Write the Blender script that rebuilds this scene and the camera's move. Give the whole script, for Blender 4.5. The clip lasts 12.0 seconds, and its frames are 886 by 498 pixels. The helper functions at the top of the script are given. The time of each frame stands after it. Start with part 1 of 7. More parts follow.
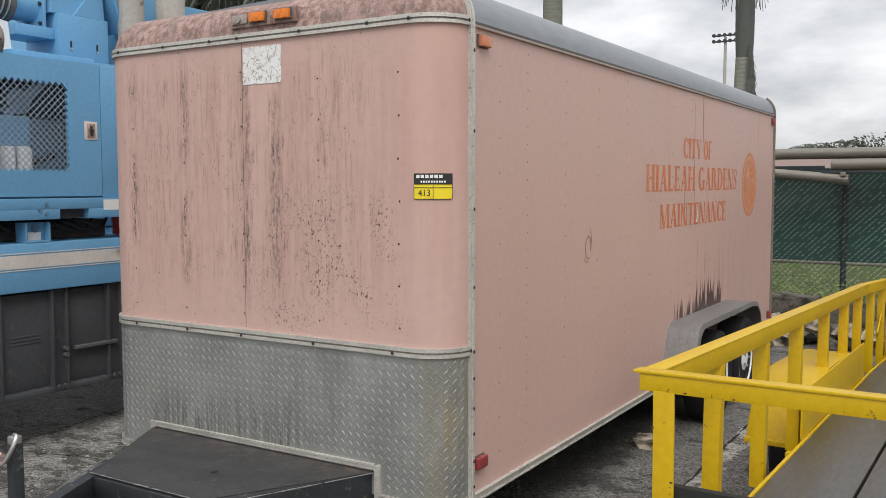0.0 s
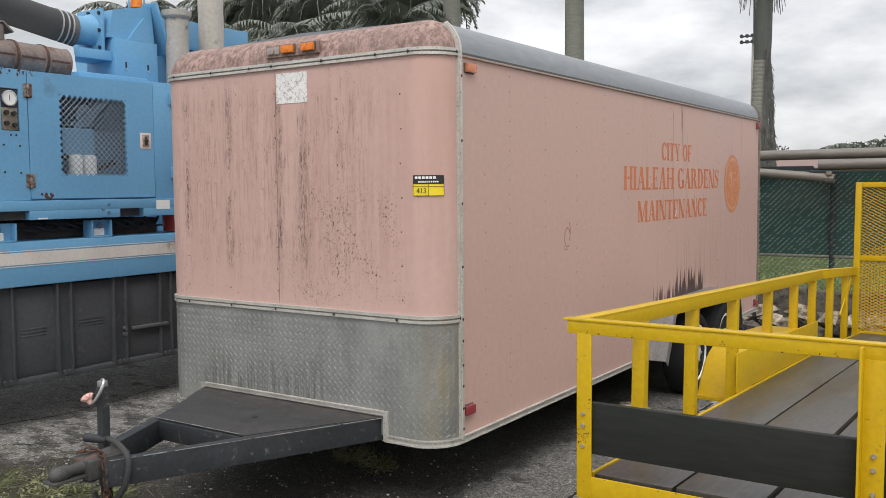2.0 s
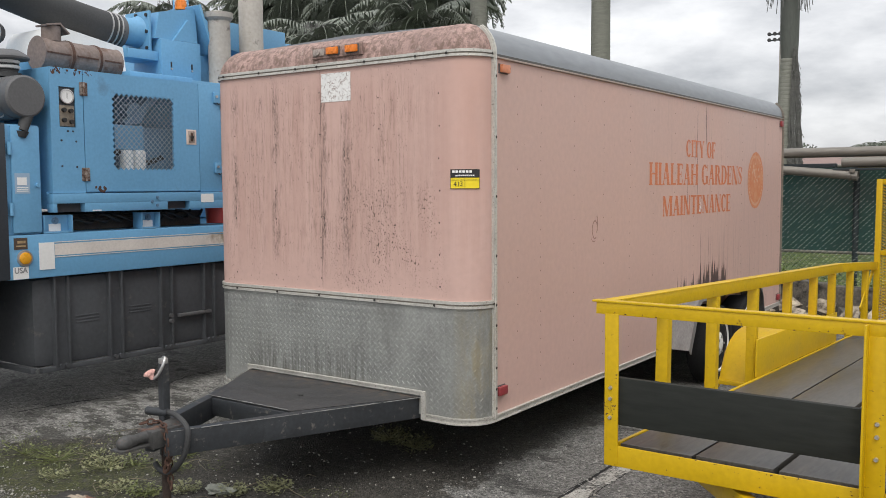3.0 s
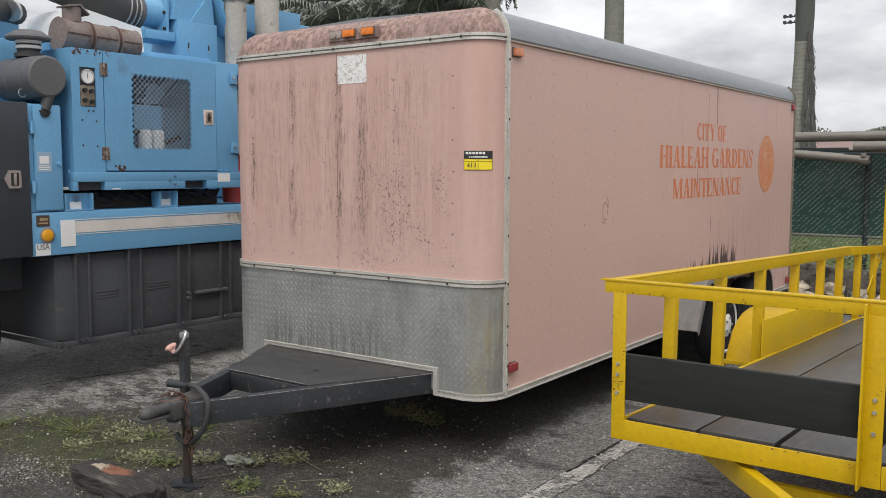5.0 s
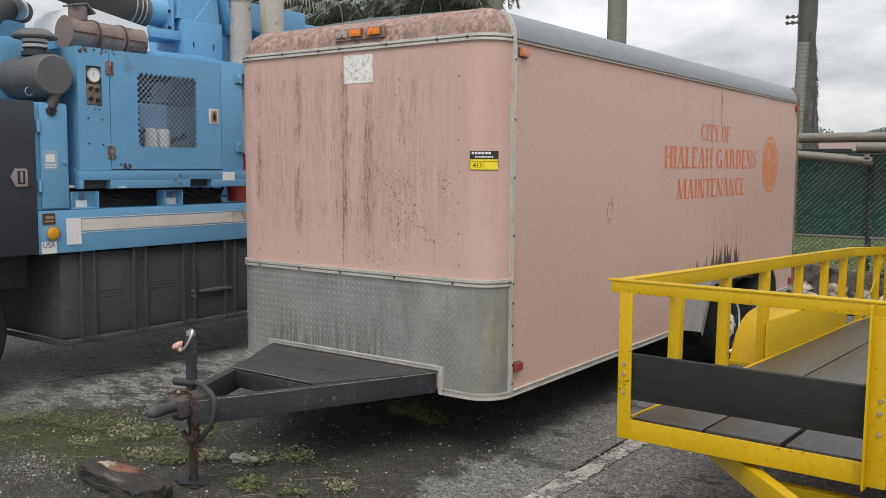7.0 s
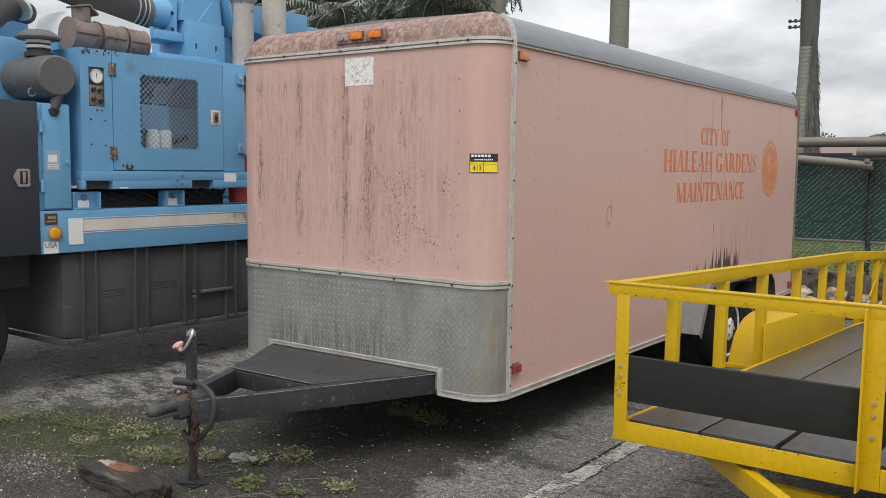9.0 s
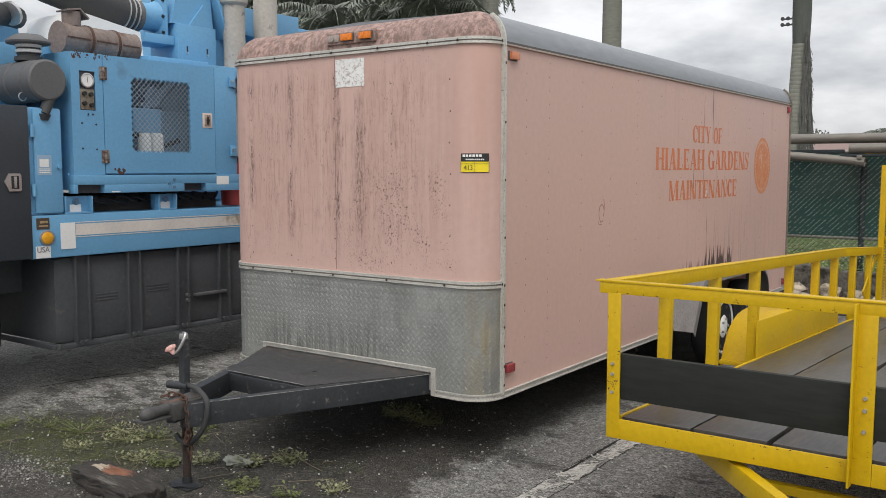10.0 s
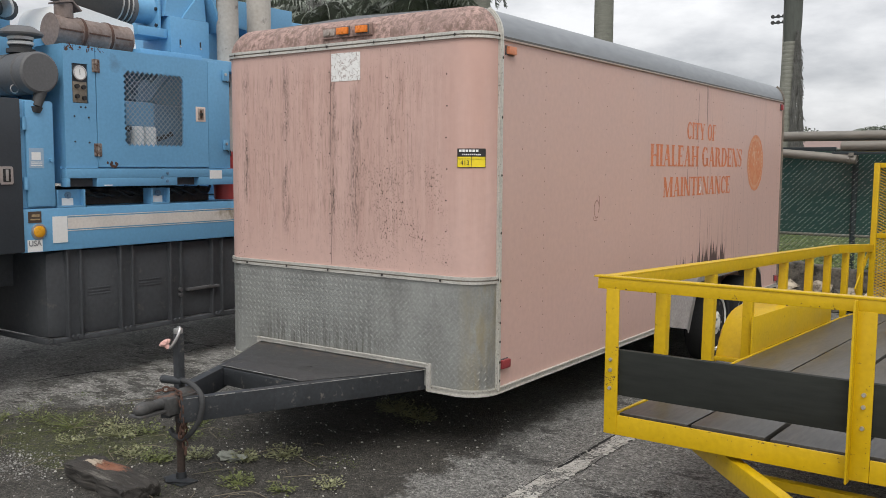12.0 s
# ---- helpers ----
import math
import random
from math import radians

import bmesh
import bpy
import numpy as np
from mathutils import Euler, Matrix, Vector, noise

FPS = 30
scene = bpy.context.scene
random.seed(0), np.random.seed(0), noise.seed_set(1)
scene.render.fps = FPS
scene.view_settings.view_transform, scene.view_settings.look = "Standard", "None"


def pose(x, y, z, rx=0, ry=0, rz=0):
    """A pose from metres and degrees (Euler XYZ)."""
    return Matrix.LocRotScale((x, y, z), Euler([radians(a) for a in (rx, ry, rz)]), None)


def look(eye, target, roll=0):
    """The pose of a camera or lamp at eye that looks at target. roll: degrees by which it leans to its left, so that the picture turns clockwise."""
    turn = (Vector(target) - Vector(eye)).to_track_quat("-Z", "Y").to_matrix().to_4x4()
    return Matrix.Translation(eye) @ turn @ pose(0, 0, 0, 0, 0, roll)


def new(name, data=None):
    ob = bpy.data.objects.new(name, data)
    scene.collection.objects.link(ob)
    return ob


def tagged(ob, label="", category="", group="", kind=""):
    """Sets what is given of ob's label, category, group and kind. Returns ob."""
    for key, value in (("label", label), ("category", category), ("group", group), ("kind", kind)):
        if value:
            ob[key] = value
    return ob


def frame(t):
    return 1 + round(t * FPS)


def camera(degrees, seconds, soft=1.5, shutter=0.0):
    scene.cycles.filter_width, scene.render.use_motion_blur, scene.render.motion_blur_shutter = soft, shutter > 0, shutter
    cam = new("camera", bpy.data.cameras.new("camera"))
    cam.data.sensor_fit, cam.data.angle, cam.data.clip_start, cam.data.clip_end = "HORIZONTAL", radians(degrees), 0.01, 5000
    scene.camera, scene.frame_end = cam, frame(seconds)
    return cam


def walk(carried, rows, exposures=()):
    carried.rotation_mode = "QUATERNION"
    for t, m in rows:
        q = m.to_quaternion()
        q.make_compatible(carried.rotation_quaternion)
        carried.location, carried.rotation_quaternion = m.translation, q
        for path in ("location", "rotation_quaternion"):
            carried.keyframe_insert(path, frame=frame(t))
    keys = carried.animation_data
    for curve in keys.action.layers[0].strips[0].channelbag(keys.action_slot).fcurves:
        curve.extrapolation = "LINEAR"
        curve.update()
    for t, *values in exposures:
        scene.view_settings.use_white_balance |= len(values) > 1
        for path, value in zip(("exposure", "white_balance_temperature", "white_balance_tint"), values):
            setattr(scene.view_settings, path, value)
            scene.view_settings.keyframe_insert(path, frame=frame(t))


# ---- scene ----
cam = camera(52.5, 12.0, soft=0.6)
PATH = [
    (0, (1.89, -3.279, 1.744), (0.842, -1.582, 1.601), -0.1),
    (0.5, (2.106, -3.428, 1.733), (1.026, -1.75, 1.592), -0.1),
    (1, (2.219, -3.647, 1.736), (1.126, -1.977, 1.597), -0.3),
    (1.5, (2.327, -3.835, 1.732), (1.231, -2.168, 1.592), -0.5),
    (2, (2.526, -3.949, 1.727), (1.42, -2.288, 1.59), -0.5),
    (2.5, (2.618, -4.086, 1.721), (1.491, -2.44, 1.584), -0.5),
    (3, (2.644, -4.238, 1.702), (1.494, -2.607, 1.561), -0.3),
    (3.5, (2.684, -4.292, 1.701), (1.523, -2.671, 1.548), -0.1),
    (5.5, (2.702, -4.345, 1.699), (1.534, -2.731, 1.515), 0.1),
    (6, (2.698, -4.347, 1.702), (1.529, -2.735, 1.519), 0.1),
    (6.5, (2.693, -4.351, 1.698), (1.524, -2.739, 1.515), 0.2),
    (7, (2.691, -4.367, 1.702), (1.521, -2.755, 1.519), 0.3),
    (9, (2.718, -4.383, 1.703), (1.545, -2.773, 1.525), 0.6),
    (9.5, (2.723, -4.365, 1.701), (1.552, -2.752, 1.526), 0.3),
    (10, (2.735, -4.371, 1.699), (1.569, -2.755, 1.523), 0.0),
    (10.5, (2.73, -4.373, 1.699), (1.57, -2.754, 1.523), -0.1),
    (11, (2.707, -4.372, 1.691), (1.551, -2.75, 1.512), -0.1),
    (11.5, (2.701, -4.372, 1.693), (1.548, -2.748, 1.509), 0.1),
    (12, (2.699, -4.38, 1.694), (1.552, -2.752, 1.509), 0.3),
]
walk(cam, [(t, look(eye, target, roll)) for t, eye, target, roll in PATH], [(0, 0.03), (1.5, 0.05), (2.5, 0.08), (3.6, 0.08), (5.4, 0.0), (12, 0.0)])

# ---- world and light ----
world = bpy.data.worlds.new("overcast_sky")
scene.world = world
world.use_nodes = True
wn, wl = world.node_tree.nodes, world.node_tree.links
SUN_EL, SUN_AZ = 52.8, 149.5
sky = wn.new("ShaderNodeTexSky")
sky.sky_type, sky.sun_disc = "NISHITA", False
sky.sun_elevation, sky.sun_rotation = radians(SUN_EL), radians(SUN_AZ)
sky.air_density, sky.dust_density = 1.0, 2.0
wtc, wmap = wn.new("ShaderNodeTexCoord"), wn.new("ShaderNodeMapping")
wmap.inputs["Scale"].default_value = (1.0, 1.0, 2.6)
wmap.inputs["Location"].default_value = (0.45, 0.2, 0.0)
wl.new(wtc.outputs["Generated"], wmap.inputs["Vector"])
wnoise = wn.new("ShaderNodeTexNoise")
wnoise.inputs["Scale"].default_value, wnoise.inputs["Detail"].default_value, wnoise.inputs["Roughness"].default_value = 3.4, 8.0, 0.56
wl.new(wmap.outputs[0], wnoise.inputs["Vector"])
wramp = wn.new("ShaderNodeValToRGB")
wramp.color_ramp.elements[0].position, wramp.color_ramp.elements[0].color = 0.38, (4.4, 4.5, 4.75, 1)
wramp.color_ramp.elements[1].position, wramp.color_ramp.elements[1].color = 0.62, (9.0, 9.0, 9.1, 1)
wl.new(wnoise.outputs["Fac"], wramp.inputs["Fac"])
wmix = wn.new("ShaderNodeMix")
wmix.data_type = "RGBA"
wmix.inputs["Factor"].default_value = 0.9
wl.new(sky.outputs[0], wmix.inputs["A"])
wl.new(wramp.outputs[0], wmix.inputs["B"])
# an overcast sky is brighter overhead than at the horizon
wsep, wrise, wgrad = wn.new("ShaderNodeSeparateXYZ"), wn.new("ShaderNodeMapRange"), wn.new("ShaderNodeMix")
wl.new(wtc.outputs["Generated"], wsep.inputs[0])
wl.new(wsep.outputs["Z"], wrise.inputs["Value"])
wrise.inputs["From Min"].default_value, wrise.inputs["From Max"].default_value = 0.15, 0.9
wrise.inputs["To Min"].default_value, wrise.inputs["To Max"].default_value = 1.0, 1.65
wgrad.data_type, wgrad.blend_type = "RGBA", "MULTIPLY"
wgrad.inputs["Factor"].default_value = 1.0
wl.new(wmix.outputs["Result"], wgrad.inputs["A"])
wl.new(wrise.outputs[0], wgrad.inputs["B"])
wl.new(wgrad.outputs["Result"], wn["Background"].inputs["Color"])
wn["Background"].inputs["Strength"].default_value = 0.116

sun = new("sun", bpy.data.lights.new("sun", "SUN"))
sun.data.energy, sun.data.angle, sun.data.color = 1.7, radians(36), (1.0, 0.965, 0.91)
sun.matrix_world = look((2.0, -3.4, 5.2), (0, 0, 0))


# ---- materials ----
def mat(name, base, rough=0.6, metal=0.0, var=0.12, scale=3.0, fine=60.0, bump=0.15, dirt=None, dirt_amount=0.0, dirt_scale=2.0, stretch=(1, 1, 1), spec=0.5):
    """Base colour with coarse and fine variation, uneven gloss, fine relief and, where asked, patches of dirt."""
    m = bpy.data.materials.new(name)
    m.use_nodes = True
    n, l = m.node_tree.nodes, m.node_tree.links
    b = n["Principled BSDF"]
    tc, mp = n.new("ShaderNodeTexCoord"), n.new("ShaderNodeMapping")
    mp.inputs["Scale"].default_value = stretch
    l.new(tc.outputs["Object"], mp.inputs["Vector"])
    big, small = n.new("ShaderNodeTexNoise"), n.new("ShaderNodeTexNoise")
    big.inputs["Scale"].default_value, big.inputs["Detail"].default_value = scale, 6
    small.inputs["Scale"].default_value, small.inputs["Detail"].default_value = fine, 3
    l.new(mp.outputs[0], big.inputs["Vector"])
    l.new(mp.outputs[0], small.inputs["Vector"])
    add = n.new("ShaderNodeMath")
    add.operation = "ADD"
    l.new(big.outputs["Fac"], add.inputs[0])
    l.new(small.outputs["Fac"], add.inputs[1])
    rng = n.new("ShaderNodeMapRange")
    rng.inputs["From Min"].default_value, rng.inputs["From Max"].default_value = 0.65, 1.35
    rng.inputs["To Min"].default_value, rng.inputs["To Max"].default_value = 1 - var, 1 + var
    l.new(add.outputs[0], rng.inputs["Value"])
    mul = n.new("ShaderNodeMix")
    mul.data_type, mul.blend_type = "RGBA", "MULTIPLY"
    mul.inputs["Factor"].default_value = 1
    mul.inputs["A"].default_value = (*base, 1)
    l.new(rng.outputs[0], mul.inputs["B"])
    out = mul.outputs["Result"]
    if dirt:
        dn = n.new("ShaderNodeTexNoise")
        dn.inputs["Scale"].default_value, dn.inputs["Detail"].default_value, dn.inputs["Roughness"].default_value = dirt_scale, 9, 0.65
        l.new(mp.outputs[0], dn.inputs["Vector"])
        dr = n.new("ShaderNodeMapRange")
        dr.inputs["From Min"].default_value, dr.inputs["From Max"].default_value = 0.62 - 0.3 * dirt_amount, 0.72 - 0.2 * dirt_amount
        l.new(dn.outputs["Fac"], dr.inputs["Value"])
        dm = n.new("ShaderNodeMix")
        dm.data_type = "RGBA"
        dm.inputs["B"].default_value = (*dirt, 1)
        l.new(dr.outputs[0], dm.inputs["Factor"])
        l.new(out, dm.inputs["A"])
        out = dm.outputs["Result"]
    l.new(out, b.inputs["Base Color"])
    rr = n.new("ShaderNodeMapRange")
    rr.inputs["From Min"].default_value, rr.inputs["From Max"].default_value = 0.3, 0.7
    rr.inputs["To Min"].default_value, rr.inputs["To Max"].default_value = max(0.03, rough - 0.1), min(1, rough + 0.1)
    l.new(big.outputs["Fac"], rr.inputs["Value"])
    l.new(rr.outputs[0], b.inputs["Roughness"])
    b.inputs["Metallic"].default_value = metal
    b.inputs["Specular IOR Level"].default_value = spec
    if bump:
        bp = n.new("ShaderNodeBump")
        bp.inputs["Strength"].default_value, bp.inputs["Distance"].default_value = bump, 0.004
        l.new(small.outputs["Fac"], bp.inputs["Height"])
        l.new(bp.outputs[0], b.inputs["Normal"])
    return m


def colour_socket(m):
    """The socket that feeds the base colour, to lay more on it."""
    b = m.node_tree.nodes["Principled BSDF"]
    return b.inputs["Base Color"].links[0].from_socket, b


def overlay(m, colour, fac):
    """Lay a colour over the base colour by the factor socket fac."""
    n, l = m.node_tree.nodes, m.node_tree.links
    src, b = colour_socket(m)
    mx = n.new("ShaderNodeMix")
    mx.data_type = "RGBA"
    mx.inputs["B"].default_value = (*colour, 1)
    l.new(src, mx.inputs["A"])
    l.new(fac, mx.inputs["Factor"])
    l.new(mx.outputs["Result"], b.inputs["Base Color"])


def noise_fac(m, scale, lo, hi, stretch=(1, 1, 1), detail=6, rough=0.6, shift=(0, 0, 0), top=1.0):
    n, l = m.node_tree.nodes, m.node_tree.links
    tc, mp, nz, mr = n.new("ShaderNodeTexCoord"), n.new("ShaderNodeMapping"), n.new("ShaderNodeTexNoise"), n.new("ShaderNodeMapRange")
    mp.inputs["Scale"].default_value, mp.inputs["Location"].default_value = stretch, shift
    nz.inputs["Scale"].default_value, nz.inputs["Detail"].default_value, nz.inputs["Roughness"].default_value = scale, detail, rough
    mr.inputs["From Min"].default_value, mr.inputs["From Max"].default_value, mr.inputs["To Max"].default_value = lo, hi, top
    l.new(tc.outputs["Object"], mp.inputs["Vector"])
    l.new(mp.outputs[0], nz.inputs["Vector"])
    l.new(nz.outputs["Fac"], mr.inputs["Value"])
    return mr.outputs[0]


def times(m, a, b_):
    n, l = m.node_tree.nodes, m.node_tree.links
    k = n.new("ShaderNodeMath")
    k.operation = "MULTIPLY"
    k.use_clamp = True
    l.new(a, k.inputs[0])
    l.new(b_, k.inputs[1])
    return k.outputs[0]


def axis_ramp(m, axis, a, b_, c=None, d=None):
    """0 to 1 from a to b along an object axis, and back to 0 from c to d."""
    n, l = m.node_tree.nodes, m.node_tree.links
    tc, sp = n.new("ShaderNodeTexCoord"), n.new("ShaderNodeSeparateXYZ")
    l.new(tc.outputs["Object"], sp.inputs[0])
    r = n.new("ShaderNodeMapRange")
    r.inputs["From Min"].default_value, r.inputs["From Max"].default_value = a, b_
    l.new(sp.outputs["XYZ".index(axis)], r.inputs["Value"])
    if c is None:
        return r.outputs[0]
    r2 = n.new("ShaderNodeMapRange")
    r2.inputs["From Min"].default_value, r2.inputs["From Max"].default_value = c, d
    r2.inputs["To Min"].default_value, r2.inputs["To Max"].default_value = 1, 0
    l.new(sp.outputs["XYZ".index(axis)], r2.inputs["Value"])
    return times(m, r.outputs[0], r2.outputs[0])


PINK = (0.565, 0.378, 0.328)
pink_side = mat("faded_pink_paint_side", (0.565, 0.378, 0.325), 0.5, var=0.06, scale=1.2, fine=25, bump=0.04)
pink_front = mat("faded_pink_paint_front", PINK, 0.55, var=0.06, scale=1.5, fine=25, bump=0.05)
roof_pink = mat("mildewed_pink_roof_cap", (0.37, 0.25, 0.22), 0.85, var=0.35, scale=9, fine=120, bump=0.5, dirt=(0.20, 0.135, 0.112), dirt_amount=0.62, dirt_scale=26, stretch=(1.2, 1.0, 0.9))
galv = mat("weathered_galvanised_roof", (0.275, 0.29, 0.305), 0.48, 0.55, var=0.12, scale=2, fine=30, bump=0.05, stretch=(1, 0.25, 1))
alu = mat("dull_aluminium_trim", (0.55, 0.53, 0.485), 0.42, 0.35, var=0.2, scale=8, fine=80, bump=0.1, dirt=(0.22, 0.19, 0.155), dirt_amount=0.15, dirt_scale=60)
groove_dark = mat("dark_brown_trim_groove", (0.20, 0.175, 0.145), 0.7, 0.1, var=0.4, scale=14, fine=90, bump=0.1)
tread = mat("tread_plate_aluminium", (0.36, 0.365, 0.345), 0.5, 0.6, var=0.18, scale=3, fine=70, bump=0.06)
dark_dot = mat("dark_rivet_head", (0.03, 0.025, 0.022), 0.6, bump=0)
frame_black = mat("worn_black_frame_paint", (0.027, 0.030, 0.034), 0.5, var=0.3, scale=5, fine=50, bump=0.12, dirt=(0.14, 0.13, 0.115), dirt_amount=0.1, dirt_scale=22)
rubber = mat("black_rubber", (0.045, 0.046, 0.047), 0.75, var=0.2, bump=0.2)
rim_white = mat("white_rim_paint", (0.80, 0.79, 0.76), 0.45, var=0.08, scale=12)
tyre_rubber = mat("worn_tyre_rubber", (0.022, 0.022, 0.023), 0.85, spec=0.2, var=0.2, bump=0.2)
rust = mat("rusty_steel", (0.085, 0.045, 0.032), 0.85, 0.1, var=0.45, scale=14, fine=90, bump=0.4)
amber = mat("amber_lens", (0.75, 0.20, 0.02), 0.3, var=0.12, scale=30, bump=0.1)
red_lens = mat("faded_red_lens", (0.28, 0.045, 0.05), 0.35, var=0.12, scale=30, bump=0.1)
orange_ink = mat("faded_orange_lettering", (0.60, 0.19, 0.08), 0.55, var=0.15, scale=9, fine=50, bump=0.03)
white_tape = mat("cracked_white_sticker", (0.78, 0.77, 0.75), 0.6, var=0.1, scale=20, bump=0.1)
yellow = mat("yellow_enamel", (0.555, 0.356, 0.004), 0.40, spec=0.35, var=0.10, scale=3, fine=45, bump=0.12, dirt=(0.07, 0.04, 0.02), dirt_amount=-0.06, dirt_scale=42)
deck = mat("weathered_grey_deck_boards", (0.058, 0.054, 0.048), 0.38, var=0.45, scale=5, fine=70, bump=0.3, stretch=(1, 0.15, 1), dirt=(0.13, 0.115, 0.09), dirt_amount=0.0, dirt_scale=7)
board_black = mat("dark_painted_plank", (0.018, 0.020, 0.017), 0.7, spec=0.3, var=0.3, scale=6, fine=60, bump=0.2, stretch=(0.15, 1, 1))
blue = mat("blue_machine_paint", (0.140, 0.345, 0.55), 0.45, var=0.08, scale=2, fine=40, bump=0.04, dirt=(0.12, 0.26, 0.40), dirt_amount=-0.03, dirt_scale=3)
# darker copy of the blue: shade put into the colour
blue_shaded = mat("shaded_blue_steel", (0.12, 0.22, 0.33), 0.5, var=0.15, bump=0.06)
stripe_white = mat("dirty_white_band", (0.66, 0.62, 0.57), 0.5, var=0.12, scale=4, dirt=(0.30, 0.25, 0.18), dirt_amount=0.15, dirt_scale=3)
# black with some dust, its base colour lifted to stand for haze
black_steel = mat("dusty_hazed_black_steel", (0.062, 0.066, 0.072), 0.6, var=0.18, scale=3, fine=30, bump=0.1, dirt=(0.11, 0.105, 0.10), dirt_amount=0.0, dirt_scale=9)
black_box = mat("slate_black_box_paint", (0.035, 0.042, 0.05), 0.45, var=0.15, scale=2, bump=0.05)
grey_plastic = mat("dusty_grey_plastic", (0.108, 0.108, 0.110), 0.6, var=0.15, scale=3, bump=0.1)
muffler_brown = mat("heat_browned_muffler_steel", (0.21, 0.165, 0.145), 0.75, 0.15, var=0.3, scale=6, fine=40, bump=0.2, dirt=(0.11, 0.055, 0.035), dirt_amount=0.3, dirt_scale=4)
pole_grey = mat("weathered_concrete_pole", (0.40, 0.37, 0.33), 0.8, var=0.15, scale=4, fine=30, bump=0.25, dirt=(0.14, 0.13, 0.12), dirt_amount=0.08, dirt_scale=9)
red_plastic = mat("red_plastic_pail", (0.50, 0.06, 0.05), 0.45, var=0.08, bump=0.04)
steel = mat("plain_steel", (0.52, 0.51, 0.50), 0.35, 0.8, var=0.15, bump=0.08)
white_label = mat("white_label", (0.78, 0.78, 0.76), 0.5, var=0.06, bump=0.02)
black_ink = mat("black_print", (0.02, 0.02, 0.02), 0.5, bump=0)
yellow_label = mat("yellow_label", (0.85, 0.66, 0.02), 0.5, var=0.04, bump=0.0)
pipe_grey = mat("dull_grey_pipe", (0.205, 0.188, 0.163), 0.5, 0.3, var=0.18, scale=5, fine=30, bump=0.15, stretch=(0.2, 1, 1))
tarp = mat("green_windscreen_fabric", (0.034, 0.105, 0.095), 0.85, var=0.25, scale=1.5, fine=120, bump=0.2)
tarp.node_tree.nodes["Principled BSDF"].inputs["Alpha"].default_value = 0.8
post_dark = mat("dark_green_fence_post", (0.03, 0.04, 0.045), 0.5, var=0.15, bump=0.05)
stone = mat("rough_grey_stone", (0.15, 0.135, 0.115), 0.9, var=0.5, scale=6, fine=40, bump=0.8, dirt=(0.035, 0.032, 0.026), dirt_amount=0.55, dirt_scale=6)
# pale rock, brightened so that sunlit faces are in the colour
sunlit_pale_stone = mat("broken_sunlit_pale_rock", (0.52, 0.45, 0.35), 0.9, var=0.3, scale=7, fine=40, bump=0.6, dirt=(0.085, 0.065, 0.045), dirt_amount=0.7, dirt_scale=10)
bark = mat("ringed_grey_palm_trunk", (0.22, 0.22, 0.19), 0.9, var=0.25, scale=3, fine=25, bump=0.4, stretch=(1, 1, 5))
crownshaft = mat("smooth_dark_crownshaft", (0.085, 0.09, 0.08), 0.6, var=0.2, scale=2, fine=20, bump=0.1, stretch=(1, 1, 0.2))
# leaf green lightened and greyed: haze put into the colour
frond_mat = mat("haze_greyed_palm_leaf", (0.17, 0.19, 0.155), 0.5, var=0.4, scale=2, fine=20, bump=0)
dead_frond = mat("dry_grey_palm_leaf", (0.13, 0.128, 0.12), 0.8, var=0.4, scale=6, fine=30, bump=0)
# far leaves made paler, distance haze being part of the colour
tree_leaf = mat("hazy_far_tree_leaf", (0.085, 0.10, 0.07), 0.7, var=0.4, scale=1, fine=5, bump=0)
weed_leaf = mat("weed_leaf", (0.135, 0.155, 0.050), 0.6, var=0.35, scale=9, fine=50, bump=0)
dry_weed = mat("pale_dry_weed", (0.22, 0.225, 0.12), 0.7, var=0.35, scale=9, fine=50, bump=0)
roof_tile = mat("terracotta_roof", (0.24, 0.165, 0.145), 0.8, var=0.2, bump=0.3)
plaster = mat("pale_plaster_wall", (0.5, 0.46, 0.4), 0.8, var=0.1, bump=0.1)


# ---- mesh helpers ----
def box(bm, x0, x1, y0, y1, z0, z1, bevel=0.0, m=None):
    r = bmesh.ops.create_cube(bm, size=1.0)
    v = r["verts"]
    mt = Matrix.LocRotScale(((x0 + x1) / 2, (y0 + y1) / 2, (z0 + z1) / 2), None, (abs(x1 - x0), abs(y1 - y0), abs(z1 - z0)))
    bmesh.ops.transform(bm, matrix=mt, verts=v)
    if bevel:
        e = list({e for k in v for e in k.link_edges})
        g = bmesh.ops.bevel(bm, geom=e, offset=bevel, segments=2, affect="EDGES", profile=0.6)
        v = g["verts"]
    if m is not None:
        bmesh.ops.transform(bm, matrix=m, verts=list({k for k in v}))
    return bm


def beam(bm, a, b, w, h, bevel=0.0):
    """A rectangular bar from a to b, w wide and h high."""
    a, b = Vector(a), Vector(b)
    d = b - a
    side = d.cross(Vector((0, 0, 1)))
    side = side.normalized() if side.length > 1e-6 else Vector((1, 0, 0))
    up = side.cross(d).normalized()
    rot = Matrix((side, d.normalized(), up)).transposed().to_4x4()
    return box(bm, -w / 2, w / 2, 0, d.length, -h / 2, h / 2, bevel, Matrix.Translation(a) @ rot)


def cyl(bm, a, b, r0, r1=None, seg=20, caps=True):
    a, b = Vector(a), Vector(b)
    d = b - a
    q = d.to_track_quat("Z", "Y").to_matrix().to_4x4()
    bmesh.ops.create_cone(bm, cap_ends=caps, segments=seg, radius1=r0, radius2=r0 if r1 is None else r1, depth=d.length, matrix=Matrix.Translation((a + b) / 2) @ q)
    return bm


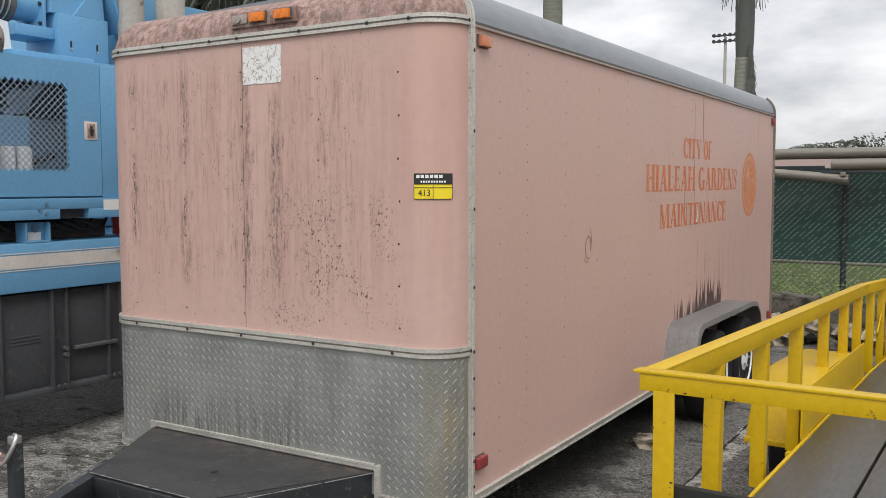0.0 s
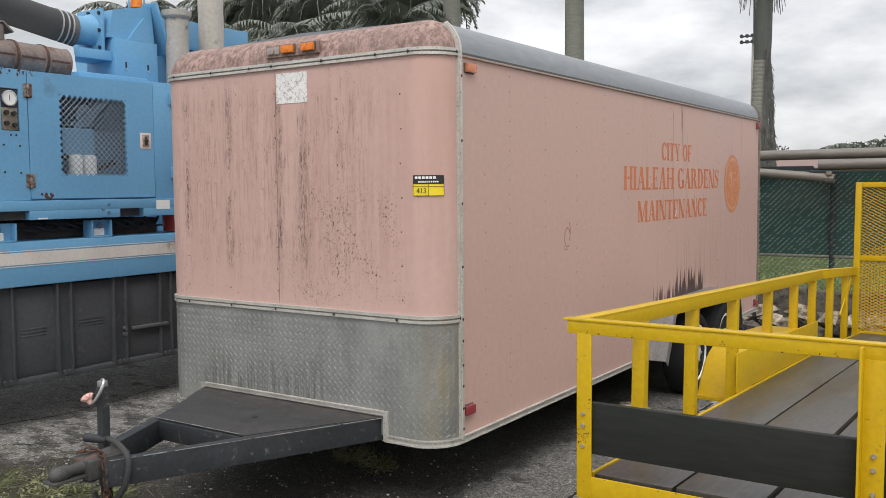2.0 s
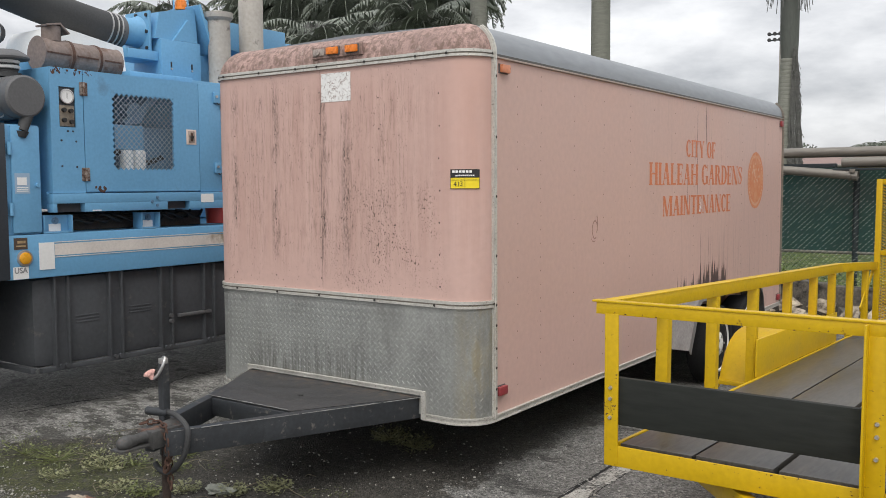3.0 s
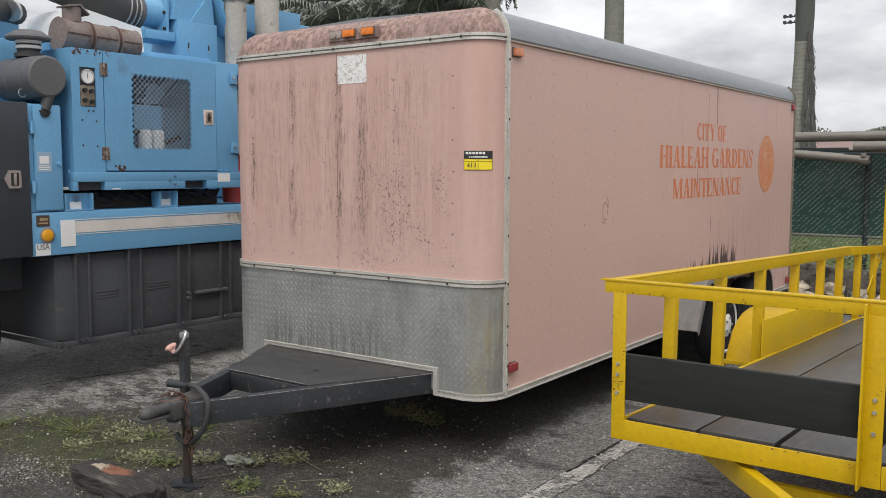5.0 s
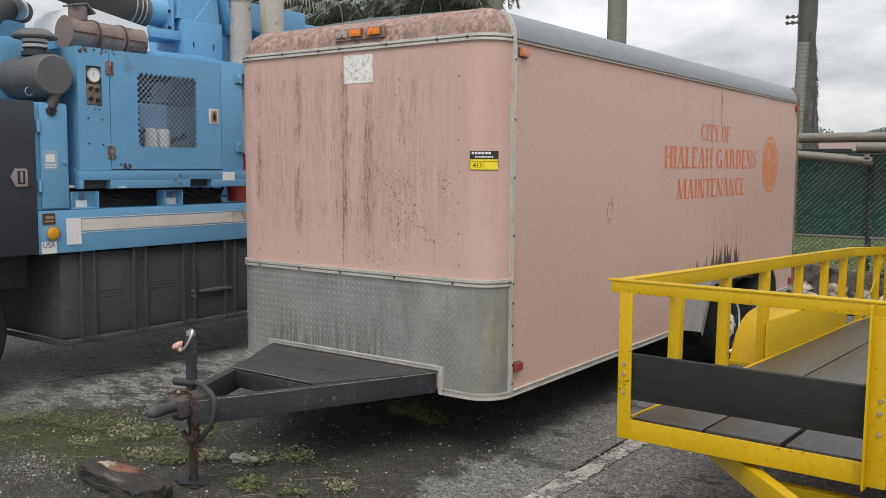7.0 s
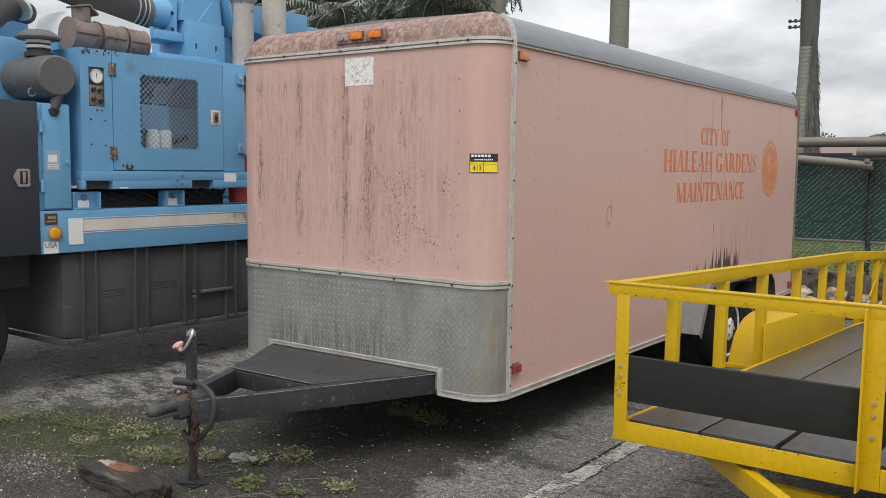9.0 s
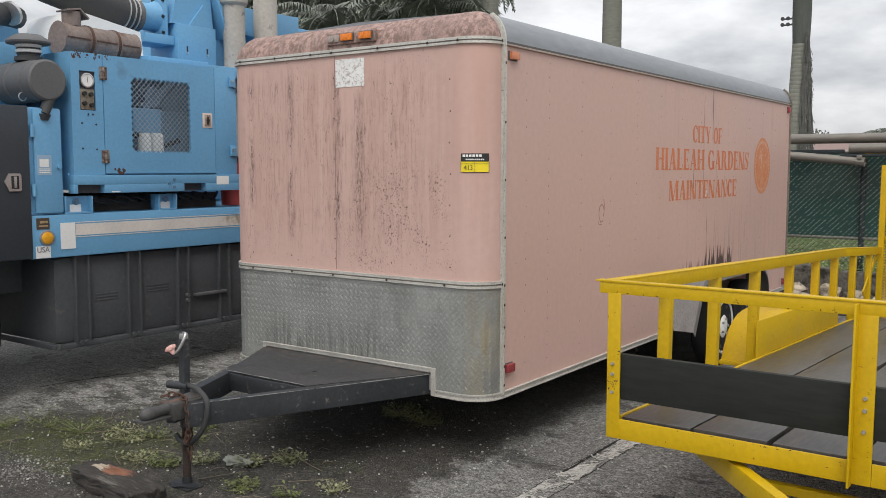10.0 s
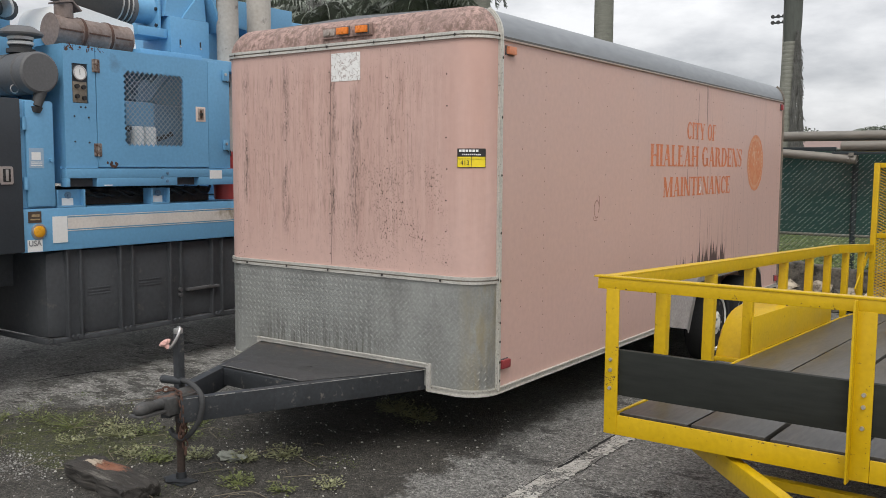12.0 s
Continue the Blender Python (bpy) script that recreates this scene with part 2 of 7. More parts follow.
def lathe(bm, a, way, rings, seg=28):
    """A turned body: rings of (distance along way from a, radius)."""
    a, way = Vector(a), Vector(way).normalized()
    q = way.to_track_quat("Z", "Y").to_matrix()
    loops = []
    for d, r in rings:
        loops.append([bm.verts.new(a + way * d + q @ Vector((r * math.cos(k * math.tau / seg), r * math.sin(k * math.tau / seg), 0))) for k in range(seg)])
    for p, q_ in zip(loops, loops[1:]):
        for k in range(seg):
            bm.faces.new((p[k], p[(k + 1) % seg], q_[(k + 1) % seg], q_[k]))
    bm.faces.new(loops[0][::-1])
    bm.faces.new(loops[-1])
    return bm


def tube(bm, pts, r, seg=8, close=False):
    """A round bar along a line of points."""
    pts = [Vector(p) for p in pts]
    loops, n = [], len(pts)
    ref = Vector((0.13, 0.29, 0.95))
    for i, p in enumerate(pts):
        d = (pts[(i + 1) % n] - pts[i - 1]) if close else (pts[min(i + 1, n - 1)] - pts[max(i - 1, 0)])
        s = d.cross(ref).normalized()
        u = s.cross(d).normalized()
        rr = r[i] if isinstance(r, (list, tuple)) else r
        loops.append([bm.verts.new(p + s * rr * math.cos(k * math.tau / seg) + u * rr * math.sin(k * math.tau / seg)) for k in range(seg)])
    pairs = list(zip(loops, loops[1:])) + ([(loops[-1], loops[0])] if close else [])
    for a, b in pairs:
        for k in range(seg):
            bm.faces.new((a[k], a[(k + 1) % seg], b[(k + 1) % seg], b[k]))
    if not close:
        bm.faces.new(loops[0][::-1])
        bm.faces.new(loops[-1])
    return bm


def smooth_line(pts, n=6):
    """A smooth line through the points."""
    pts = [Vector(p) for p in pts]
    out = []
    for i in range(len(pts) - 1):
        p0, p1, p2, p3 = pts[max(i - 1, 0)], pts[i], pts[i + 1], pts[min(i + 2, len(pts) - 1)]
        for k in range(n):
            t = k / n
            out.append(0.5 * ((2 * p1) + (p2 - p0) * t + (2 * p0 - 5 * p1 + 4 * p2 - p3) * t * t + (3 * p1 - p0 - 3 * p2 + p3) * t ** 3))
    return out + [pts[-1]]


def finish(name, bm, material, soft=True, angle=35):
    bmesh.ops.recalc_face_normals(bm, faces=bm.faces)
    me = bpy.data.meshes.new(name)
    bm.to_mesh(me)
    bm.free()
    me.materials.append(material)
    if soft:
        me.shade_smooth()
        me.set_sharp_from_angle(angle=radians(angle))
    return me


BASES = {}


def thing(name, base, label, category, group="", kind="", m=None):
    """An Empty at a thing's base. Its parts are in world metres, or, with a pose m, in its own."""
    ob = new(name)
    ob.empty_display_size = 0.1
    ob.matrix_world = m if m is not None else Matrix.Translation(base)
    BASES[ob.name] = Matrix() if m is not None else Matrix.Translation(base).inverted()
    return tagged(ob, label, category, group, kind)


def part(name, bm, material, parent, label="", soft=True, kind=""):
    """One mesh under a thing or under a part."""
    ob = new(name, bm if isinstance(bm, bpy.types.Mesh) else finish(name, bm, material, soft))
    ob.parent = parent
    if parent.name in BASES:
        ob.matrix_parent_inverse = BASES[parent.name]
    return tagged(ob, label, kind=kind)


def solo(name, bm, material, label, category, group="", kind="", soft=True):
    ob = new(name, bm if isinstance(bm, bpy.types.Mesh) else finish(name, bm, material, soft))
    return tagged(ob, label, category, group, kind)


B = bmesh.new


def thicken(bm, d):
    """Give an open sheet a thickness d, against its normals."""
    bmesh.ops.recalc_face_normals(bm, faces=bm.faces)
    bm.normal_update()
    old = bm.faces[:]
    ways = {v: v.normal.copy() for v in bm.verts}
    top = {v: bm.verts.new(v.co - ways[v] * d) for v in list(bm.verts)}
    edges = [e for e in bm.edges if len(e.link_faces) == 1]
    for f in old:
        bm.faces.new([top[v] for v in reversed(f.verts)])
    for e in edges:
        a, b = e.verts
        bm.faces.new((a, b, top[b], top[a]))
    return bm


def ring_plate(bm, x0, x1, y0, y1, z0, z1, a0, a1, c0, c1):
    """A plate in the y-z plane with a rectangular opening, in one piece."""
    rows = []
    for x in (x0, x1):
        rows.append(([bm.verts.new((x, y, z)) for y, z in ((y0, z0), (y1, z0), (y1, z1), (y0, z1))], [bm.verts.new((x, y, z)) for y, z in ((a0, c0), (a1, c0), (a1, c1), (a0, c1))]))
    (o0, i0), (o1, i1) = rows
    for k in range(4):
        n = (k + 1) % 4
        bm.faces.new((o0[k], o0[n], i0[n], i0[k]))
        bm.faces.new((o1[k], i1[k], i1[n], o1[n]))
        bm.faces.new((o0[k], o1[k], o1[n], o0[n]))
        bm.faces.new((i0[k], i0[n], i1[n], i1[k]))
    return bm


def blob(bm, c, size, rough=0.25, seed=0, sub=2):
    """An uneven lump."""
    r = bmesh.ops.create_icosphere(bm, subdivisions=sub, radius=1.0)
    for v in r["verts"]:
        p = v.co.copy()
        k = 1 + rough * 2 * noise.noise(p * 1.3 + Vector((seed * 3.7, seed * 1.9, 0))) + rough * noise.noise(p * 3.1 + Vector((seed, 0, seed)))
        v.co = Vector(c) + Vector((p.x * size[0], p.y * size[1], p.z * size[2])) * k
    return bm

# ---- ground ----
asphalt = mat("worn_asphalt", (0.150, 0.146, 0.135), 0.85, var=0.16, scale=1.4, fine=120, bump=0.7)


def edge(m, mask, noise_, level, k):
    """mask plus noise, cut sharply at a level: a patch with a torn edge."""
    n, l = m.node_tree.nodes, m.node_tree.links
    a, b_, c = n.new("ShaderNodeMath"), n.new("ShaderNodeMath"), n.new("ShaderNodeMath")
    a.operation, b_.operation, c.operation = "ADD", "SUBTRACT", "MULTIPLY"
    c.use_clamp = True
    l.new(mask, a.inputs[0])
    l.new(noise_, a.inputs[1])
    l.new(a.outputs[0], b_.inputs[0])
    b_.inputs[1].default_value = level
    l.new(b_.outputs[0], c.inputs[0])
    c.inputs[1].default_value = k
    return c.outputs[0]


def rect_mask(m, x, y):
    return times(m, axis_ramp(m, "X", *x), axis_ramp(m, "Y", *y))


def slant_ramp(m, kx, ky, a, b_):
    """0 to 1 as kx * x + ky * y goes from a to b."""
    n, l = m.node_tree.nodes, m.node_tree.links
    tc, dot, r = n.new("ShaderNodeTexCoord"), n.new("ShaderNodeVectorMath"), n.new("ShaderNodeMapRange")
    dot.operation = "DOT_PRODUCT"
    dot.inputs[1].default_value = (kx, ky, 0)
    l.new(tc.outputs["Object"], dot.inputs[0])
    l.new(dot.outputs["Value"], r.inputs["Value"])
    r.inputs["From Min"].default_value, r.inputs["From Max"].default_value = a, b_
    return r.outputs[0]


overlay(asphalt, (0.19, 0.185, 0.172), noise_fac(asphalt, 1.6, 0.45, 0.62, detail=12, rough=0.7, top=0.6))
# paler strip between the truck and the trailer: brightness painted in against the shade
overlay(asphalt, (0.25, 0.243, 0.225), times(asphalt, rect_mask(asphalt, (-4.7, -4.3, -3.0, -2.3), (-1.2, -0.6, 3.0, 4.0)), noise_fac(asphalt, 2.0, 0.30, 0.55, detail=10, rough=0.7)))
# damp patches with torn edges, then the dark soil round the tongue and under the trailer's front, then moss on it
overlay(asphalt, (0.052, 0.050, 0.045), noise_fac(asphalt, 1.5, 0.555, 0.570, (0.8, 1.25, 1), 15, 0.76, (3.1, 1.7, 0), 0.85))
overlay(asphalt, (0.056, 0.054, 0.046), times(asphalt, rect_mask(asphalt, (-4.0, -3.6, -2.6, -1.9), (-1.6, -1.0, 0.6, 1.4)), noise_fac(asphalt, 3.2, 0.50, 0.52, (1.0, 1.6, 1), 14, 0.78, (6, 3, 0), 0.9)))
soil_mask = times(asphalt, slant_ramp(asphalt, 1.0, -0.714, -2.75, -1.95), times(asphalt, axis_ramp(asphalt, "X", 0.12, -0.42), axis_ramp(asphalt, "Y", -2.6, -1.75)))
soil = edge(asphalt, soil_mask, noise_fac(asphalt, 2.4, 0.25, 0.75, detail=13, rough=0.76, shift=(1, 9, 0)), 0.92, 9.0)
overlay(asphalt, (0.047, 0.043, 0.036), soil)
overlay(asphalt, (0.032, 0.029, 0.023), times(asphalt, soil, noise_fac(asphalt, 6, 0.52, 0.57, detail=14, rough=0.8, shift=(3, 3, 0), top=0.75)))
overlay(asphalt, (0.085, 0.078, 0.065), times(asphalt, soil, noise_fac(asphalt, 13, 0.53, 0.60, detail=12, rough=0.85)))
moss = edge(asphalt, rect_mask(asphalt, (-3.2, -2.7, -1.95, -1.2), (-1.8, -1.5, -1.05, -0.6)), noise_fac(asphalt, 4.5, 0.25, 0.75, detail=10, rough=0.75, shift=(4, 2, 0)), 0.95, 3.5)
overlay(asphalt, (0.046, 0.050, 0.015), times(asphalt, moss, noise_fac(asphalt, 10, 0.40, 0.52, detail=12, rough=0.8)))
overlay(asphalt, (0.052, 0.057, 0.021), times(asphalt, soil, noise_fac(asphalt, 5, 0.60, 0.68, detail=12, rough=0.8, shift=(9, 4, 0), top=0.7)))
# shade under the trailer, painted into the asphalt over its footprint
overlay(asphalt, (0.080, 0.081, 0.070), times(asphalt, rect_mask(asphalt, (-2.6, -2.1, -0.45, 0.0), (0.2, 0.9, 6.2, 6.8)), noise_fac(asphalt, 2.0, 0.2, 0.5, detail=8)))


def aggregate(m, scale, lo, hi, relief):
    """Small stones, each of its own shade, with relief."""
    n, l = m.node_tree.nodes, m.node_tree.links
    src, b = colour_socket(m)
    tc, vo, sp, mr, mx = n.new("ShaderNodeTexCoord"), n.new("ShaderNodeTexVoronoi"), n.new("ShaderNodeSeparateColor"), n.new("ShaderNodeMapRange"), n.new("ShaderNodeMix")
    vo.inputs["Scale"].default_value = scale
    l.new(tc.outputs["Object"], vo.inputs["Vector"])
    l.new(vo.outputs["Color"], sp.inputs[0])
    mr.inputs["To Min"].default_value, mr.inputs["To Max"].default_value = lo, hi
    l.new(sp.outputs[0], mr.inputs["Value"])
    mx.data_type, mx.blend_type = "RGBA", "MULTIPLY"
    mx.inputs["Factor"].default_value = 1
    l.new(src, mx.inputs["A"])
    l.new(mr.outputs[0], mx.inputs["B"])
    l.new(mx.outputs["Result"], b.inputs["Base Color"])
    old = b.inputs["Normal"].links[0].from_socket
    bp = n.new("ShaderNodeBump")
    bp.inputs["Strength"].default_value, bp.inputs["Distance"].default_value = relief, 0.006
    bp.invert = True
    l.new(vo.outputs["Distance"], bp.inputs["Height"])
    l.new(old, bp.inputs["Normal"])
    l.new(bp.outputs[0], b.inputs["Normal"])


overlay(asphalt, (0.05, 0.048, 0.043), noise_fac(asphalt, 11, 0.56, 0.62, detail=12, rough=0.8, shift=(2, 8, 0), top=0.25))
overlay(asphalt, (0.24, 0.235, 0.22), noise_fac(asphalt, 16, 0.60, 0.66, detail=12, rough=0.8, shift=(7, 1, 0), top=0.3))
aggregate(asphalt, 120, 0.42, 1.65, 1.0)
aggregate(asphalt, 58, 0.68, 1.34, 0.6)
aggregate(asphalt, 30, 0.86, 1.14, 0.3)
overlay(asphalt, (0.42, 0.41, 0.38), noise_fac(asphalt, 48, 0.69, 0.72, detail=2, shift=(5, 2, 0)))
overlay(asphalt, (0.02, 0.02, 0.02), noise_fac(asphalt, 70, 0.66, 0.72, detail=2, shift=(1, 7, 0), top=0.8))
bm = B()
bmesh.ops.create_grid(bm, x_segments=2, y_segments=2, size=900, matrix=Matrix.Translation((0, 0, 0)))
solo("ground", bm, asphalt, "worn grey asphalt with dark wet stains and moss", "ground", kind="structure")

# ---- pink cargo trailer ----
W, REAR, FRONT, R = 2.12, 5.93, -0.185, 0.18
FLOOR, SPLIT, EAVE, TOP = 0.372, 1.055, 2.42, 2.60
cargo = thing("cargo_trailer", (-W / 2, 2.0, 0), "faded pink enclosed cargo trailer with tread plate nose, parked", "trailer")


def nose_path(off=0.0, y_end=0.0, step=9):
    """Points and inward normals along the nose, from the right side round the front to the left side."""
    r = R + off
    out = [(Vector((off, y_end, 0)), Vector((-1, 0, 0)))]
    for k in range(step + 1):
        a = k / step * math.pi / 2
        out.append((Vector((-R + r * math.cos(a), FRONT + R - r * math.sin(a), 0)), Vector((-math.cos(a), math.sin(a), 0))))
    for k in range(1, 20):
        out.append((Vector((-R - (W - 2 * R) * k / 20, FRONT - off, 0)), Vector((0, 1, 0))))
    for k in range(step + 1):
        a = math.pi / 2 * (1 - k / step)
        out.append((Vector((-W + R - r * math.cos(a), FRONT + R - r * math.sin(a), 0)), Vector((math.cos(a), math.sin(a), 0))))
    out.append((Vector((-W - off, y_end, 0)), Vector((1, 0, 0))))
    return out


def nose_band(bm, z0, z1, off, thick, y_end=0.0):
    """A closed strip round the nose."""
    path = nose_path(off, y_end)
    rows = []
    for p, n in path:
        q = p + n * thick
        rows.append([bm.verts.new((p.x, p.y, z0)), bm.verts.new((p.x, p.y, z1)), bm.verts.new((q.x, q.y, z1)), bm.verts.new((q.x, q.y, z0))])
    for a, b in zip(rows, rows[1:]):
        for k in range(4):
            bm.faces.new((a[k], a[(k + 1) % 4], b[(k + 1) % 4], b[k]))
    bm.faces.new(rows[0])
    bm.faces.new(rows[-1][::-1])
    return bm


# mildew streaks down the nose, strongest under the rivet rows
zmask = axis_ramp(pink_front, "Z", 1.10, 1.42, 2.22, 2.40)
xmask = axis_ramp(pink_front, "X", -2.16, -2.0, -0.50, -0.22)
zone = noise_fac(pink_front, 1.0, 0.44, 0.60, (6.5, 1, 1.0), 5, 0.6, (2.2, 0, 0.6))
zone2 = noise_fac(pink_front, 1.0, 0.40, 0.60, (5.0, 1, 1.6), 5, 0.6, (5.2, 0, 3.1))
# broad pale brown runs, then thin broken threads of mildew, then specks
overlay(pink_front, (0.42, 0.245, 0.195), times(pink_front, noise_fac(pink_front, 1.0, 0.40, 0.75, (11, 1, 0.5), 6, 0.65, (7, 0, 0), 0.55), zmask))
overlay(pink_front, (0.27, 0.165, 0.125), times(pink_front, times(pink_front, noise_fac(pink_front, 1.0, 0.50, 0.66, (60, 1, 4.5), 8, 0.75, (1, 0, 2), 0.75), zone2), times(pink_front, zmask, xmask)))
threads = times(pink_front, noise_fac(pink_front, 1.0, 0.53, 0.63, (75, 1, 6.5), 9, 0.8, (3, 0, 1)), noise_fac(pink_front, 1.0, 0.43, 0.55, (150, 1, 48), 5, 0.8))
overlay(pink_front, (0.085, 0.058, 0.046), times(pink_front, times(pink_front, threads, zone), times(pink_front, zmask, xmask)))
overlay(pink_front, (0.07, 0.048, 0.038), times(pink_front, noise_fac(pink_front, 105, 0.655, 0.70, (1, 1, 0.55), 3), times(pink_front, zone2, xmask)))
# darker runs below the rivet columns, and mould specks low on the panel
for cx in (-1.875, -1.51, -1.10, -0.92):
    run = times(pink_front, axis_ramp(pink_front, "X", cx - 0.045, cx - 0.006, cx + 0.010, cx + 0.05), noise_fac(pink_front, 1.0, 0.44, 0.58, (60, 1, 7.0), 8, 0.8, (cx, 0, 2.0)))
    overlay(pink_front, (0.075, 0.050, 0.040), times(pink_front, times(pink_front, run, noise_fac(pink_front, 1.0, 0.42, 0.52, (120, 1, 42), 6, 0.85)), times(pink_front, zmask, noise_fac(pink_front, 1.7, 0.42, 0.52, (1, 1, 1), 3, 0.5, (cx, 0, 0)))))
overlay(pink_front, (0.085, 0.052, 0.036), times(pink_front, times(pink_front, noise_fac(pink_front, 75, 0.56, 0.62, (1, 1, 0.8), 4, 0.7, (3, 0, 5)), noise_fac(pink_front, 4, 0.46, 0.58, (1.5, 1, 0.8), 5, 0.6, (6, 0, 1))), times(pink_front, axis_ramp(pink_front, "Z", 1.06, 1.14, 1.6, 1.8), axis_ramp(pink_front, "X", -1.2, -0.9, -0.3, -0.16))))
overlay(pink_front, (0.58, 0.355, 0.295), times(pink_front, axis_ramp(pink_front, "X", -0.30, -0.12), noise_fac(pink_front, 2.0, 0.40, 0.62, (1, 1, 0.5), 5, 0.6, (0, 0, 0), 0.6)))
# rain runs and a soot patch above the wheel
overlay(pink_side, (0.36, 0.25, 0.22), times(pink_side, noise_fac(pink_side, 6, 0.56, 0.85, (1, 2.2, 0.12), 6, 0.6, (0, 0, 0), 0.6), axis_ramp(pink_side, "Y", 1.5, 3.5)))
sy = axis_ramp(pink_side, "Y", 1.9, 4.05)
sz = axis_ramp(pink_side, "Z", 1.03, 0.785)
overlay(pink_side, (0.085, 0.052, 0.050), times(pink_side, edge(pink_side, times(pink_side, sy, sz), noise_fac(pink_side, 1.0, 0.32, 0.68, (1, 20, 0.7), 4, 0.6), 0.90, 9.0), axis_ramp(pink_side, "Y", 2.78, 2.86, 4.06, 4.10)))
overlay(pink_side, (0.12, 0.08, 0.075), times(pink_side, times(pink_side, axis_ramp(pink_side, "Y", 3.0, 3.6, 4.6, 5.2), axis_ramp(pink_side, "Z", 1.5, 0.9)), noise_fac(pink_side, 9, 0.52, 0.68, (1, 2.0, 0.14), 8, 0.7, (0, 3, 0), 0.55)))
overlay(pink_side, (0.24, 0.13, 0.10), noise_fac(pink_side, 60, 0.73, 0.78, (1, 1, 0.5), 2))

# grime on the tread plate: runs above the tongue deck, and an ochre film on the rounded corner
overlay(tread, (0.09, 0.083, 0.07), times(tread, times(tread, axis_ramp(tread, "X", -1.9, -1.6, -0.9, -0.6), axis_ramp(tread, "Z", 0.80, 0.56)), noise_fac(tread, 11, 0.45, 0.62, (3.0, 1, 0.22), 8, 0.75, (0, 0, 0), 0.8)))
overlay(tread, (0.36, 0.31, 0.20), times(tread, axis_ramp(tread, "X", -0.16, -0.06), noise_fac(tread, 7, 0.42, 0.62, (1.5, 1.5, 0.4), 6, 0.7, (0, 0, 0), 0.75)))
overlay(tread, (0.20, 0.20, 0.185), noise_fac(tread, 3.5, 0.48, 0.68, (1, 1, 0.5), 8, 0.7, (3, 0, 0), 0.6))
nose = part("front_panel", nose_band(B(), SPLIT, EAVE, 0.0, 0.025), pink_front, cargo, "pink front panel with black mildew streaks")
part("tread_plate", nose_band(B(), FLOOR + 0.03, SPLIT, 0.002, 0.027), tread, cargo, "dull aluminium tread plate round the nose")
bm = B()
box(bm, -0.03, 0.0, 0.0, REAR, FLOOR + 0.03, EAVE)
part("side_wall", bm, pink_side, cargo, "plain faded pink side panel")
bm = B()
box(bm, -W, -W + 0.03, 0.0, REAR, FLOOR + 0.03, EAVE)
part("side_wall", bm, pink_side, cargo)
bm = B()
box(bm, -W + 0.03, -0.03, REAR - 0.04, REAR, FLOOR + 0.03, EAVE)
part("rear_door", bm, pink_side, cargo)
bm = B()
box(bm, -W + 0.03, -0.03, 0.0, REAR - 0.04, FLOOR + 0.02, FLOOR + 0.09)
for k in range(9):
    box(bm, -W + 0.05, -0.05, 0.45 + k * 0.64, 0.50 + k * 0.64, FLOOR - 0.012, FLOOR + 0.02)
for x in (-0.42, -W + 0.42):
    box(bm, x - 0.04, x + 0.04, 0.25, REAR - 0.05, FLOOR - 0.10, FLOOR + 0.02)
part("floor_frame", bm, frame_black, cargo)

# roof: arched side sheets and the mildewed nose cap
bm = B()
prof = []
for k in range(9):
    a = k / 8 * math.pi / 2
    prof.append((-R * (1 - math.cos(a)), EAVE + R * math.sin(a)))
prof += [(-W / 2, TOP + 0.025)]
prof = prof + [(-W - x, z) for x, z in prof[-2::-1]]
ra = [bm.verts.new((x, -0.002, z)) for x, z in prof]
rb = [bm.verts.new((x, REAR, z)) for x, z in prof]
for k in range(len(prof) - 1):
    bm.faces.new((ra[k], ra[k + 1], rb[k + 1], rb[k]))
bm.faces.new(rb)
bm.faces.new(ra)
part("roof", bm, galv, cargo, "grey galvanised metal roof with rounded edge")
bm = B()
rows = []
for p, n in nose_path(0.0, -0.005):
    rows.append([bm.verts.new((p.x + n.x * R * (1 - math.cos(a)), p.y + n.y * R * (1 - math.cos(a)), EAVE + R * math.sin(a))) for a in [k / 8 * math.pi / 2 for k in range(9)]])
for a, b in zip(rows, rows[1:]):
    for k in range(8):
        bm.faces.new((a[k], a[k + 1], b[k + 1], b[k]))
bmesh.ops.remove_doubles(bm, verts=bm.verts, dist=0.0005)
part("nose_cap", bm, roof_pink, cargo, "pink roof cap blotched with dark mildew")

overlay(roof_pink, (0.11, 0.078, 0.066), noise_fac(roof_pink, 55, 0.56, 0.66, (1.3, 1, 0.7), 6, 0.75, (2, 1, 0), 0.75))
overlay(roof_pink, (0.46, 0.38, 0.34), noise_fac(roof_pink, 12, 0.60, 0.72, (1, 1, 1), 7, 0.7, (8, 0, 0), 0.7))
# trims
def trim(bm, z0, z1, off):
    nose_band(bm, z0, z1, off, off + 0.004, 0.01)
    h = z1 - z0
    nose_band(bm, z0, z0 + h * 0.36, off + 0.006, 0.007, 0.01)
    nose_band(bm, z1 - h * 0.42, z1, off + 0.006, 0.007, 0.01)
    return bm


def groove(z0, z1):
    h = z1 - z0
    return nose_band(B(), z0 + h * 0.37, z1 - h * 0.43, 0.010, 0.004, 0.008)


